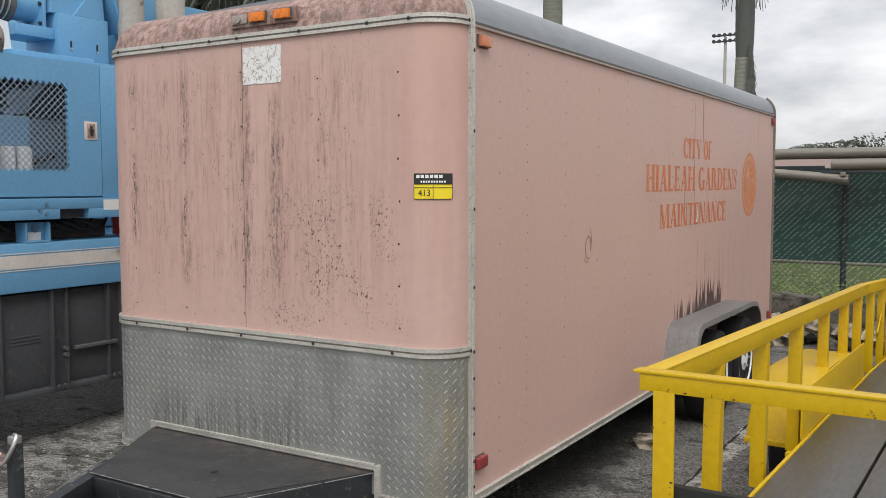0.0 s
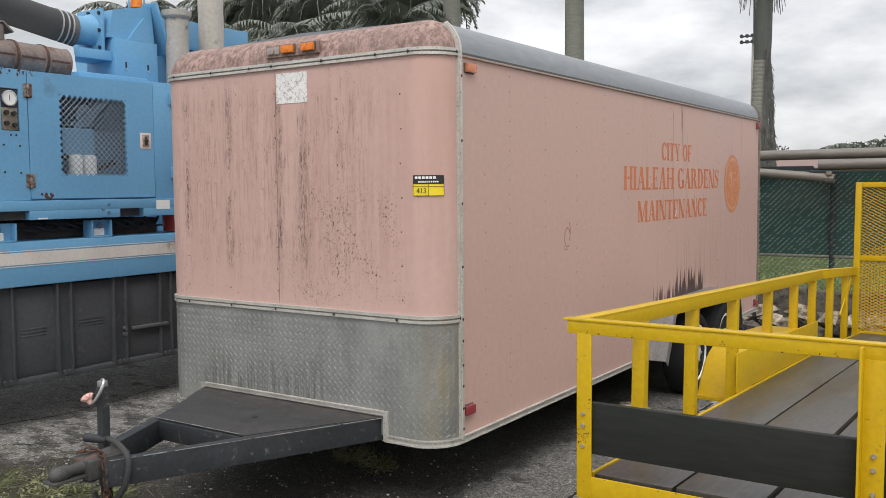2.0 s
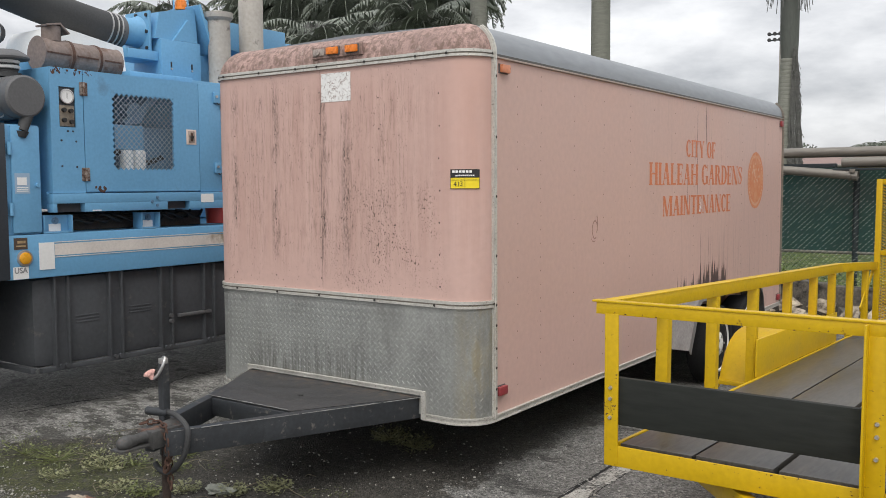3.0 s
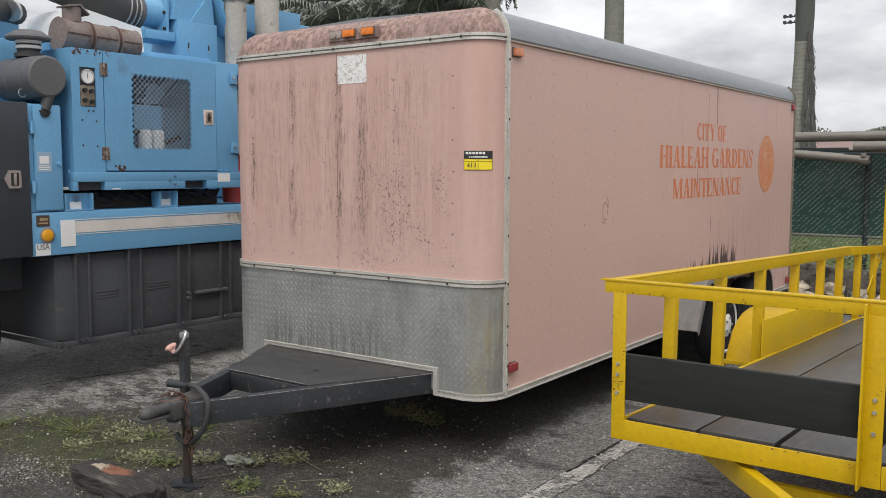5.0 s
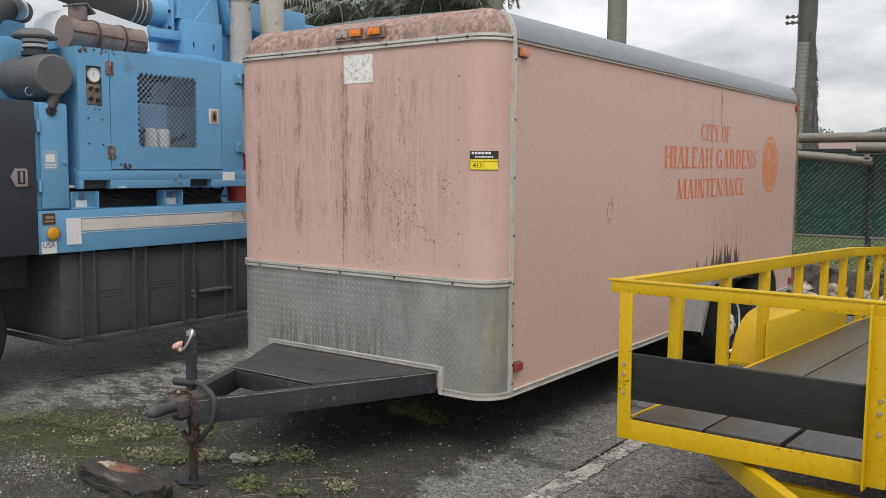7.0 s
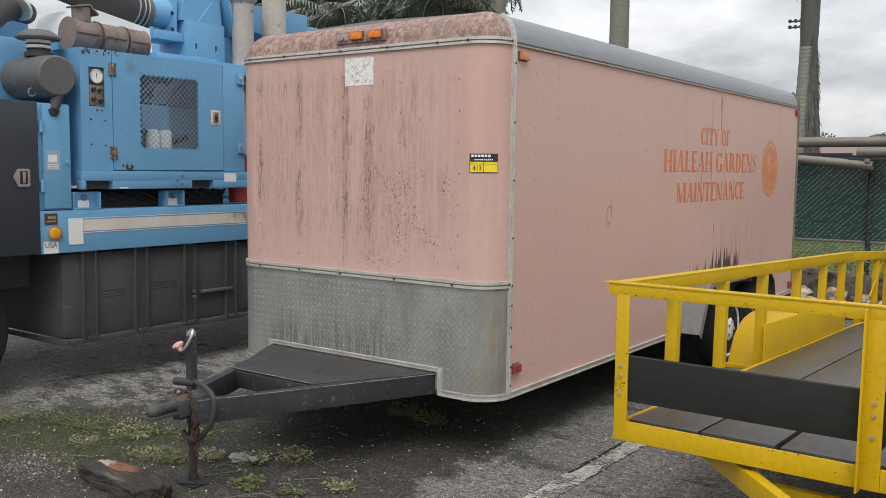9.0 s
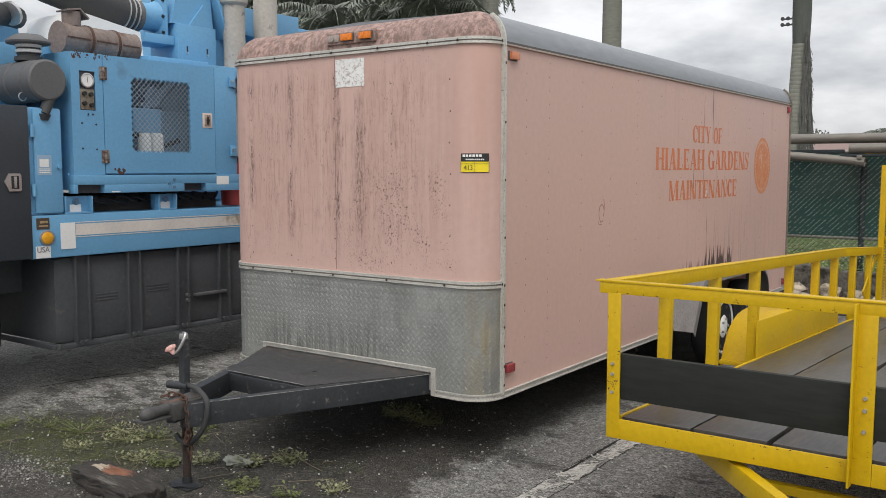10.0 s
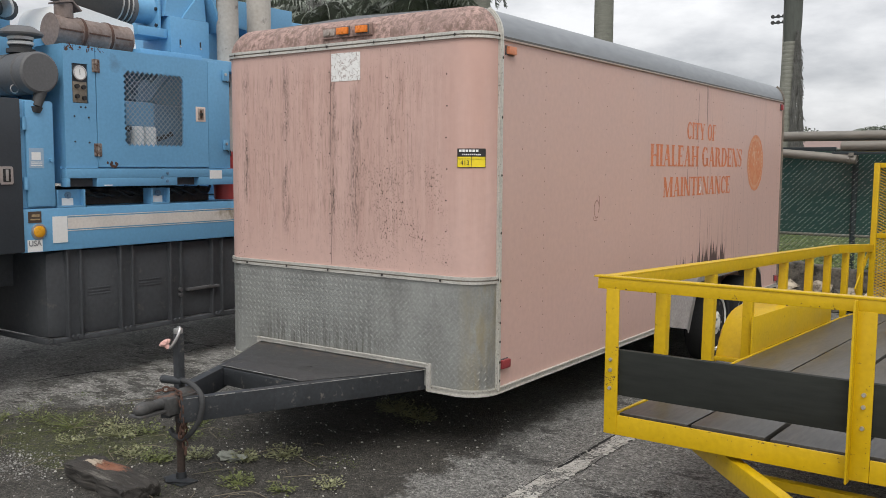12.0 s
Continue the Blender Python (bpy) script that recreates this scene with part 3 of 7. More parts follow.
part("trim_groove", groove(EAVE - 0.020, EAVE + 0.018), groove_dark, cargo, "dark brown groove of the aluminium strip")
part("trim_groove", groove(SPLIT - 0.032, SPLIT + 0.008), groove_dark, cargo)
part("eave_trim", trim(B(), EAVE - 0.020, EAVE + 0.018, 0.008), alu, cargo, "dull aluminium strip with dark screws")
part("waist_trim", trim(B(), SPLIT - 0.032, SPLIT + 0.008, 0.008), alu, cargo, "dull aluminium strip between pink panel and tread plate")
bm = B()
path = [p for p in nose_path(0.010, 0.01)]
cut = [(p, n) for p, n in path if p.x > -0.36] , [(p, n) for p, n in path if p.x < -1.76]
for seg_ in cut:
    rows = []
    for p, n in seg_:
        q = p + n * 0.02
        rows.append([bm.verts.new((p.x, p.y, FLOOR)), bm.verts.new((p.x, p.y, FLOOR + 0.038)), bm.verts.new((q.x, q.y, FLOOR + 0.038)), bm.verts.new((q.x, q.y, FLOOR))])
    for a, b in zip(rows, rows[1:]):
        for k in range(4):
            bm.faces.new((a[k], a[(k + 1) % 4], b[(k + 1) % 4], b[k]))
    bm.faces.new(rows[0])
    bm.faces.new(rows[-1][::-1])
box(bm, -1.78, -0.35, FRONT - 0.014, FRONT + 0.004, 0.512, 0.538)
box(bm, -1.78, -0.35, FRONT - 0.019, FRONT - 0.0135, 0.530, 0.538)
box(bm, -0.365, -0.335, FRONT - 0.0145, FRONT + 0.004, FLOOR + 0.002, 0.538)
box(bm, -1.785, -1.755, FRONT - 0.0145, FRONT + 0.004, FLOOR + 0.002, 0.538)
for z_ in (FLOOR, FLOOR + 0.030):
    for seg_ in cut:
        rows = []
        for p, n in seg_:
            o_, q = p - n * 0.006, p + n * 0.004
            rows.append([bm.verts.new((o_.x, o_.y, z_)), bm.verts.new((o_.x, o_.y, z_ + 0.008)), bm.verts.new((q.x, q.y, z_ + 0.008)), bm.verts.new((q.x, q.y, z_))])
        for a, b in zip(rows, rows[1:]):
            for k in range(4):
                bm.faces.new((a[k], a[(k + 1) % 4], b[(k + 1) % 4], b[k]))
        bm.faces.new(rows[0])
        bm.faces.new(rows[-1][::-1])
part("nose_sill", bm, alu, cargo)
bm = B()
box(bm, -0.012, 0.012, 0.01, 2.50, FLOOR, FLOOR + 0.038, 0.003)
box(bm, 0.011, 0.018, 0.01, 2.50, FLOOR + 0.030, FLOOR + 0.038, 0.002)
box(bm, 0.011, 0.018, 0.01, 2.50, FLOOR, FLOOR + 0.008, 0.002)
part("side_sill", bm, alu, cargo)
bm = B()
box(bm, -0.012, 0.012, 4.64, REAR, FLOOR, FLOOR + 0.038, 0.003)
box(bm, 0.011, 0.018, 4.64, REAR, FLOOR + 0.030, FLOOR + 0.038, 0.002)
box(bm, 0.011, 0.018, 4.64, REAR, FLOOR, FLOOR + 0.008, 0.002)
part("side_sill", bm, alu, cargo)
# dark strip that draws the shade in the gap above the gutter lip
bm = B()
box(bm, -0.012, 0.009, 0.01, REAR, EAVE - 0.010, EAVE + 0.004, 0.002)
part("gutter_shade", bm, mat("shaded_gutter_gap", (0.10, 0.095, 0.09), 0.6, 0.2), cargo)
bm = B()
box(bm, -0.012, 0.014, 0.01, REAR, EAVE - 0.021, EAVE - 0.0095, 0.003)
part("gutter", bm, mat("pinkish_gutter_lip", (0.36, 0.29, 0.25), 0.5, 0.15, var=0.15, scale=6), cargo, "thin gutter lip under the roof edge")


def corner_trim(y, w, name, material=None):
    bm = B()
    pts = [(0.0, FLOOR + 0.02), (0.0, EAVE)] + [(-R * (1 - math.cos(a)), EAVE + R * math.sin(a)) for a in [k / 8 * math.pi / 2 for k in range(1, 9)]][:5]
    for off, hw in ((0.014, w / 2), (0.020, w / 5)):
        rows = []
        for i, (x, z) in enumerate(pts):
            n = Vector((1, 0)) if i < 2 else Vector((x + R, z - EAVE)).normalized()
            rows.append([bm.verts.new((x + n.x * o, y + s * hw, z + n.y * o)) for o, s in ((-0.004, -1), (off, -1), (off, 1), (-0.004, 1))])
        for a, b in zip(rows, rows[1:]):
            for k in range(4):
                bm.faces.new((a[k], a[(k + 1) % 4], b[(k + 1) % 4], b[k]))
        bm.faces.new(rows[0])
        bm.faces.new(rows[-1][::-1])
    return part(name, bm, material or alu, cargo)


corner_trim(0.0, 0.037, "corner_trim")
corner_trim(REAR - 0.007, 0.013, "corner_trim", groove_dark)


def dots(places, r, name, material, label="", parent=None, flat=0.5, kind="stuff"):
    """Small domed heads at (place, outward way)."""
    bm = B()
    for p, n in places:
        n = Vector(n)
        q = n.to_track_quat("Z", "Y").to_matrix()
        c = bm.verts.new(Vector(p) + n * r * flat)
        ring = [bm.verts.new(Vector(p) + q @ Vector((r * math.cos(k * math.tau / 7), r * math.sin(k * math.tau / 7), 0))) for k in range(7)]
        for k in range(7):
            bm.faces.new((ring[k], ring[(k + 1) % 7], c))
    return part(name, bm, material, parent or cargo, label, kind=kind)


rng = random.Random(4)
screws = []
for z in (0.45, 0.56, 0.68, 0.79, 0.92, 1.035, 1.31, 1.64, 1.967, 2.30):
    screws.append(((0.0205, 0.0, z), (1, 0, 0)))
for x in (-1.95, -1.62, -1.30, -1.123, -0.75, -0.38, -0.17):
    screws.append(((x, FRONT - 0.0225, EAVE - 0.003), (0, -1, 0)))
for x in (-1.86, -1.49, -1.128, -0.69, -0.26):
    screws.append(((x, FRONT - 0.0225, SPLIT - 0.018), (0, -1, 0)))
screws += [((0.0225, -0.03, SPLIT - 0.010), (1, 0, 0)), ((0.0225, -0.045, EAVE - 0.003), (1, 0, 0))]
dots(screws, 0.0088, "screw_heads", dark_dot)
riv = []
for x in (-1.875, -1.51, -1.125, -0.665, -0.236):
    z = 1.14
    while z < 2.38:
        if rng.random() < 0.85:
            riv.append(((x + rng.uniform(-0.004, 0.004), FRONT - 0.001, z), (0, -1, 0)))
        z += 0.125 if x == -1.125 else 0.178
dots(riv, 0.0050, "front_rivets", dark_dot)
riv = []
for y, step_ in [(0.263, 0.157)] + [(0.537 + 0.4415 * k, 0.157 if k % 3 else 0.083) for k in range(13)]:
    z = 2.346 if step_ < 0.1 else 2.264
    while z > 0.46:
        if not 4.60 < y < 5.25 or not 1.45 < z < 2.02:
            riv.append(((0.001, y + rng.uniform(-0.003, 0.003), z), (1, 0, 0)))
        z -= step_
dots(riv, 0.0048, "side_rivets", mat("pinkish_rivet_head", (0.24, 0.155, 0.13), 0.6, bump=0))

# seam in the front panel
bm = B()
box(bm, -1.1160, -1.1140, FRONT - 0.0008, FRONT + 0.004, SPLIT + 0.02, EAVE - 0.02)
part("panel_seam", bm, mat("shadowed_seam", (0.12, 0.08, 0.07), 0.8, bump=0), cargo)


def lamp(parent, c, w, h, d, way, lens, name="marker_light"):
    """A small marker light: a dark base and a ribbed lens."""
    bm = B()
    if way == "x":
        box(bm, c[0], c[0] + 0.006, c[1] - w / 2 - 0.005, c[1] + w / 2 + 0.005, c[2] - h / 2 - 0.004, c[2] + h / 2 + 0.004)
    else:
        box(bm, c[0] - w / 2 - 0.005, c[0] + w / 2 + 0.005, c[1] - 0.006, c[1], c[2] - h / 2 - 0.004, c[2] + h / 2 + 0.004)
    base = part(name, bm, grey_plastic, parent)
    bm = B()
    if way == "x":
        box(bm, c[0] + 0.005, c[0] + d, c[1] - w / 2, c[1] + w / 2, c[2] - h / 2, c[2] + h / 2, 0.006)
    else:
        box(bm, c[0] - w / 2, c[0] + w / 2, c[1] - d, c[1] - 0.005, c[2] - h / 2, c[2] + h / 2, 0.006)
    part("lens", bm, lens, base, "amber plastic lens" if lens is amber else "faded red plastic lens")
    return base


lamp(cargo, (0.0, 0.10, 2.348), 0.085, 0.045, 0.028, "x", mat("faded_orange_lens", (0.60, 0.22, 0.11), 0.35, var=0.12, scale=30, bump=0.1))
lamp(cargo, (0.0, 0.068, 0.54), 0.085, 0.05, 0.03, "x", red_lens)
lamp(cargo, (0.0, REAR - 0.09, 2.345), 0.06, 0.06, 0.03, "x", red_lens)
lamp(cargo, (0.0, REAR - 0.09, 0.47), 0.08, 0.06, 0.03, "x", red_lens)
bm = B()
box(bm, -1.17, -0.775, FRONT - 0.012, FRONT + 0.05, EAVE + 0.045, EAVE + 0.115, 0.006)
part("light_panel", bm, roof_pink, cargo)
for x in (-0.992, -0.843):
    lamp(cargo, (x, FRONT - 0.012, EAVE + 0.082), 0.088, 0.042, 0.024, "y", amber)
bm = B()
box(bm, -1.155, -1.06, FRONT - 0.02, FRONT - 0.011, EAVE + 0.06, EAVE + 0.102, 0.004)
cyl(bm, (-1.11, FRONT - 0.03, EAVE + 0.08), (-1.11, FRONT - 0.015, EAVE + 0.08), 0.016, seg=10)
part("broken_lamp_base", bm, mat("grimy_lamp_base", (0.34, 0.29, 0.26), 0.7, var=0.4, scale=40, fine=120), cargo)

# tread bars on the nose plate
bm = B()
path = nose_path(0.0022, -0.012, 10)
along = [0.0]
for (p, _), (q, _) in zip(path, path[1:]):
    along.append(along[-1] + (q - p).length)


def on_nose(s):
    for i in range(len(path) - 1):
        if s <= along[i + 1]:
            t = (s - along[i]) / max(along[i + 1] - along[i], 1e-9)
            return path[i][0].lerp(path[i + 1][0], t), path[i][1].lerp(path[i + 1][1], t).normalized()
    return path[-1]


PITCH = 0.0205
nz_ = int((SPLIT - 0.035 - FLOOR - 0.05) / PITCH) + 1
ns_ = int((along[-1] - 0.03) / PITCH)
for i in range(ns_):
    s = 0.018 + i * PITCH
    p, n = on_nose(s)
    if p.x < -1.95 and p.y > FRONT + 0.1:
        continue
    t = Vector((-n.y, n.x, 0))
    for j in range(nz_):
        z = FLOOR + 0.055 + j * PITCH
        if (i + j) % 2:
            continue
        if -1.775 < p.x < -0.345 and p.y < FRONT + 0.01 and z < 0.552:
            continue
        a = 1 if i % 2 else -1
        u = (t * 0.7 + Vector((0, 0, 0.7 * a)))
        w = (t * -0.7 * a + Vector((0, 0, 0.7)))
        c = p + Vector((0, 0, z))
        o = -n * 0.0014
        v = [bm.verts.new(c + u * 0.0165), bm.verts.new(c + w * 0.0044), bm.verts.new(c - u * 0.0165), bm.verts.new(c - w * 0.0044), bm.verts.new(c + o + u * 0.0105), bm.verts.new(c + o - u * 0.0105)]
        for f in ((0, 1, 4), (1, 2, 5), (1, 5, 4), (2, 3, 5), (3, 0, 4), (3, 4, 5)):
            bm.faces.new([v[k] for k in f])
part("tread_pattern", bm, tread, cargo, kind="stuff")

# square sticker and lot sticker
bm = B()
box(bm, -1.105, -0.873, FRONT - 0.0025, FRONT - 0.0005, 2.205, 2.375)
part("sticker", bm, white_tape, cargo, "cracked and peeling white square sticker")
crk = white_tape.node_tree.nodes.new("ShaderNodeTexVoronoi")
crk.feature = "DISTANCE_TO_EDGE"
crk.inputs["Scale"].default_value = 34
ctc = white_tape.node_tree.nodes.new("ShaderNodeTexCoord")
cmr = white_tape.node_tree.nodes.new("ShaderNodeMapRange")
cmr.inputs["From Min"].default_value, cmr.inputs["From Max"].default_value = 0.07, 0.03
cnz, cmx = white_tape.node_tree.nodes.new("ShaderNodeTexNoise"), white_tape.node_tree.nodes.new("ShaderNodeMix")
cnz.inputs["Scale"].default_value = 30
cmx.data_type = "VECTOR"
cmx.inputs["Factor"].default_value = 0.06
white_tape.node_tree.links.new(ctc.outputs["Object"], cnz.inputs["Vector"])
white_tape.node_tree.links.new(ctc.outputs["Object"], cmx.inputs["A"])
white_tape.node_tree.links.new(cnz.outputs["Color"], cmx.inputs["B"])
white_tape.node_tree.links.new(cmx.outputs["Result"], crk.inputs["Vector"])
white_tape.node_tree.links.new(crk.outputs["Distance"], cmr.inputs["Value"])
overlay(white_tape, (0.36, 0.30, 0.27), times(white_tape, cmr.outputs[0], noise_fac(white_tape, 26, 0.46, 0.54)))
overlay(white_tape, (0.30, 0.25, 0.22), noise_fac(white_tape, 60, 0.62, 0.68, detail=4))


def writing(text, height, width, material, m, parent, name="lettering", label="", weight=0.0, thick=0.001):
    """Flat letters fitted into a width and a cap height, on the pose m (x along the line, y up)."""
    cu = bpy.data.curves.new(name, "FONT")
    cu.body, cu.size, cu.extrude, cu.offset = text, 1.0, 0.0, weight
    ob = bpy.data.objects.new(name, cu)
    scene.collection.objects.link(ob)
    me = bpy.data.meshes.new_from_object(ob.evaluated_get(bpy.context.evaluated_depsgraph_get()))
    bpy.data.objects.remove(ob)
    xs, ys = [v.co.x for v in me.vertices], [v.co.y for v in me.vertices]
    x0, x1, y0, y1 = min(xs), max(xs), min(ys), max(ys)
    for v in me.vertices:
        v.co = m @ Vector(((v.co.x - x0) / (x1 - x0) * width, (v.co.y - y0) / (y1 - y0) * height, thick))
    me.materials.clear()
    me.materials.append(material)
    return part(name, me, material, parent, label)


SIDE = Matrix(((0, 0, 1, 0), (1, 0, 0, 0), (0, 1, 0, 0), (0, 0, 0, 1)))
TK, TN, SF, SH = 0.225, 0.085, 0.05, 0.06


def g_rect(x0, y0, x1, y1):
    return [(x0, y0), (x1, y0), (x1, y1), (x0, y1)]


def g_stem(x, w=TK, feet=(0, 1), over=SF):
    out = [g_rect(x, 0, x + w, 1)]
    for f in feet:
        out.append(g_rect(x - over, 0 if f == 0 else 1 - SH, x + w + over, SH if f == 0 else 1))
    return out


def g_bar(a, b, w):
    """A slanted stroke of the width w across."""
    return [(a[0] - w / 2, a[1]), (a[0] + w / 2, a[1]), (b[0] + w / 2, b[1]), (b[0] - w / 2, b[1])]


def g_arc(cx, cy, rx, ry, a0, a1, thick=TK, thin=TN, n=14):
    out, pts = [], []
    for k in range(n + 1):
        a = radians(a0 + (a1 - a0) * k / n)
        pts.append(((cx + rx * math.cos(a), cy + ry * math.sin(a)), (cx + (rx - thick) * math.cos(a), cy + (ry - thin) * math.sin(a))))
    for p, q in zip(pts, pts[1:]):
        out.append([p[0], q[0], q[1], p[1]])
    return out


def glyph(c):
    """Strokes of a bold serif capital, one unit high, and its width."""
    if c == "I":
        return g_stem(SF), TK + 2 * SF
    if c == "H":
        return g_stem(SF) + g_stem(0.56) + [g_rect(SF + TK, 0.47, 0.56, 0.53)], 0.56 + TK + SF
    if c == "L":
        return g_stem(SF) + [g_rect(SF + TK, 0, 0.58, TN), g_bar((0.55, TN), (0.585, 0.27), 0.05)], 0.63
    if c in "EF":
        g = g_stem(SF) + [g_rect(SF + TK, 0.47, 0.45, 0.53), g_rect(0.42, 0.38, 0.46, 0.62), g_rect(SF + TK, 1 - TN, 0.57, 1), g_bar((0.575, 0.76), (0.55, 1 - TN), 0.045)]
        return (g + [g_rect(SF + TK, 0, 0.58, TN), g_bar((0.56, TN), (0.59, 0.26), 0.05)], 0.64) if c == "E" else (g, 0.61)
    if c == "T":
        return g_stem(0.27, feet=(0,)) + [g_rect(0.02, 1 - TN, 0.70, 1), g_bar((0.035, 0.74), (0.06, 1 - TN), 0.045), g_bar((0.685, 0.74), (0.66, 1 - TN), 0.045)], 0.72
    if c == "A":
        return [g_bar((0.12, 0), (0.38, 0.97), TN), g_bar((0.62, 0), (0.40, 1.0), TK), g_rect(0.20, 0.29, 0.55, 0.34), g_rect(0.0, 0, 0.24, SH), g_rect(0.46, 0, 0.78, SH)], 0.78
    if c == "M":
        return g_stem(0.07, TN) + g_stem(0.76) + [g_bar((0.46, 0), (0.15, 1), TK * 0.9), g_bar((0.47, 0.06), (0.78, 1), TN)], 0.76 + TK + SF
    if c == "N":
        return g_stem(0.07, TN) + g_stem(0.66, TN, (1,)) + [g_bar((0.61, 0), (0.14, 1), TK)], 0.66 + TN + SF
    if c == "Y":
        return [g_rect(0.29, 0, 0.29 + TK, 0.45), g_rect(0.23, 0, 0.54, SH), g_bar((0.37, 0.40), (0.14, 1), TK), g_bar((0.42, 0.42), (0.64, 1), TN), g_rect(0, 1 - SH, 0.30, 1), g_rect(0.52, 1 - SH, 0.76, 1)], 0.76
    if c == "O":
        return g_arc(0.37, 0.5, 0.36, 0.51, 0, 360, n=28), 0.74
    if c == "C":
        return g_arc(0.37, 0.5, 0.36, 0.51, 42, 318, n=24) + [g_bar((0.66, 0.66), (0.66, 0.98), 0.05)], 0.70
    if c == "G":
        return g_arc(0.37, 0.5, 0.36, 0.51, 45, 300, n=24) + [g_bar((0.66, 0.68), (0.66, 0.98), 0.05), g_rect(0.52, 0.04, 0.52 + TK, 0.42), g_rect(0.46, 0.40, 0.77, 0.44)], 0.78
    if c == "D":
        return g_stem(SF) + g_arc(0.32, 0.5, 0.42, 0.50, -90, 90, n=16) + [g_rect(SF + TK, 0, 0.33, TN), g_rect(SF + TK, 1 - TN, 0.33, 1)], 0.76
    if c == "R":
        return g_stem(SF) + g_arc(0.34, 0.735, 0.28, 0.265, -90, 90, n=12) + [g_rect(SF + TK, 1 - TN, 0.35, 1), g_rect(SF + TK, 0.47, 0.35, 0.53), g_bar((0.63, 0), (0.42, 0.48), TK), g_rect(0.55, 0, 0.78, SH)], 0.78
    if c == "S":
        pts = [(0.52, 0.70), (0.50, 0.90), (0.30, 0.97), (0.12, 0.88), (0.11, 0.72), (0.24, 0.58), (0.42, 0.46), (0.50, 0.30), (0.44, 0.10), (0.27, 0.03), (0.09, 0.10), (0.06, 0.32)]
        wid = [0.03, 0.05, 0.06, 0.11, 0.15, 0.19, 0.20, 0.16, 0.11, 0.06, 0.05, 0.03]
        out = []
        for k in range(len(pts) - 1):
            a, b = Vector(pts[k]), Vector(pts[k + 1])
            n = Vector((-(b - a).y, (b - a).x)).normalized()
            out.append([tuple(a - n * wid[k] / 2), tuple(b - n * wid[k + 1] / 2), tuple(b + n * wid[k + 1] / 2), tuple(a + n * wid[k] / 2)])
        return out + [g_bar((0.54, 0.68), (0.54, 0.98), 0.05), g_bar((0.05, 0.02), (0.05, 0.34), 0.05)], 0.60
    return [], 0.32


def side_line(text, y0, y1, z0, z1):
    """A line of serif capitals along the side wall, each letter a part of its own."""
    total = sum(glyph(c)[1] + 0.035 for c in text) - 0.035
    k = (y1 - y0) / total
    at = y0
    for c in text:
        polys, w = glyph(c)
        if polys:
            bm = B()
            for i, poly in enumerate(polys):
                bm.faces.new([bm.verts.new((0.0010 + 0.00006 * i, at + x * k, z0 + y * (z1 - z0))) for x, y in poly])
            part("letter", bm, orange_ink, cargo, soft=False)
        at += (w + 0.035) * k


side_line("CITY OF", 2.99, 3.727, 1.928, 2.070)
side_line("HIALEAH GARDENS", 2.212, 4.51, 1.697, 1.870)
side_line("MAINTENANCE", 2.49, 4.175, 1.450, 1.610)
seal_ink = mat("faded_orange_emblem", (0.58, 0.20, 0.085), 0.55, var=0.12, scale=9, fine=50, bump=0.03)
bm = B()
ring = [bm.verts.new((0.0018, 4.96 + 0.268 * math.cos(k * math.tau / 40), 1.738 + 0.282 * math.sin(k * math.tau / 40))) for k in range(40)]
bm.faces.new(ring)
part("round_seal", bm, seal_ink, cargo, "faded orange round emblem")
overlay(orange_ink, (0.60, 0.395, 0.34), noise_fac(orange_ink, 26, 0.60, 0.66, detail=5, rough=0.7))
seal_src = noise_fac(seal_ink, 11, 0.44, 0.60, detail=5, rough=0.7)
overlay(seal_ink, (0.60, 0.27, 0.14), seal_src)
emblem_pale = mat("pale_worn_emblem_print", (0.62, 0.36, 0.24), 0.6, var=0.15, scale=20)
bm = B()
for k in range(40):
    a0, a1 = k * math.tau / 40, (k + 0.55) * math.tau / 40
    bm.faces.new([bm.verts.new((0.0024, 4.96 + 0.268 * r_ * math.cos(a), 1.738 + 0.282 * r_ * math.sin(a))) for r_, a in ((0.80, a0), (0.90, a0), (0.90, a1), (0.80, a1))])
part("emblem_ring", bm, emblem_pale, cargo, "worn ring of print on the emblem", soft=False, kind="stuff")
er = random.Random(12)
bm = B()
for k in range(26):
    cy, cz, s_ = 4.96 + er.gauss(0, 0.075), 1.80 + er.gauss(0, 0.06), er.uniform(0.008, 0.024)
    bm.faces.new([bm.verts.new((0.0024 + k * 0.00001, cy + s_ * er.uniform(0.5, 1.2) * math.cos(a), cz + s_ * er.uniform(0.5, 1.3) * math.sin(a))) for a in (0.2, 1.4, 2.7, 3.9, 5.1)])
part("emblem_print", bm, emblem_pale, cargo, "worn print inside the emblem", soft=False, kind="stuff")
bm = B()
for k in range(7):
    cy, cz, s_ = 3.36 + er.gauss(0, 0.018), 1.475 + k * 0.011, er.uniform(0.006, 0.013)
    bm.faces.new([bm.verts.new((0.0030 + k * 0.00001, cy + s_ * er.uniform(0.5, 1.2) * math.cos(a), cz + s_ * er.uniform(0.5, 1.3) * math.sin(a))) for a in (0.2, 1.4, 2.7, 3.9, 5.1)])
part("scratch", bm, rim_white, cargo, "pale scratch through the lettering", soft=False, kind="stuff")
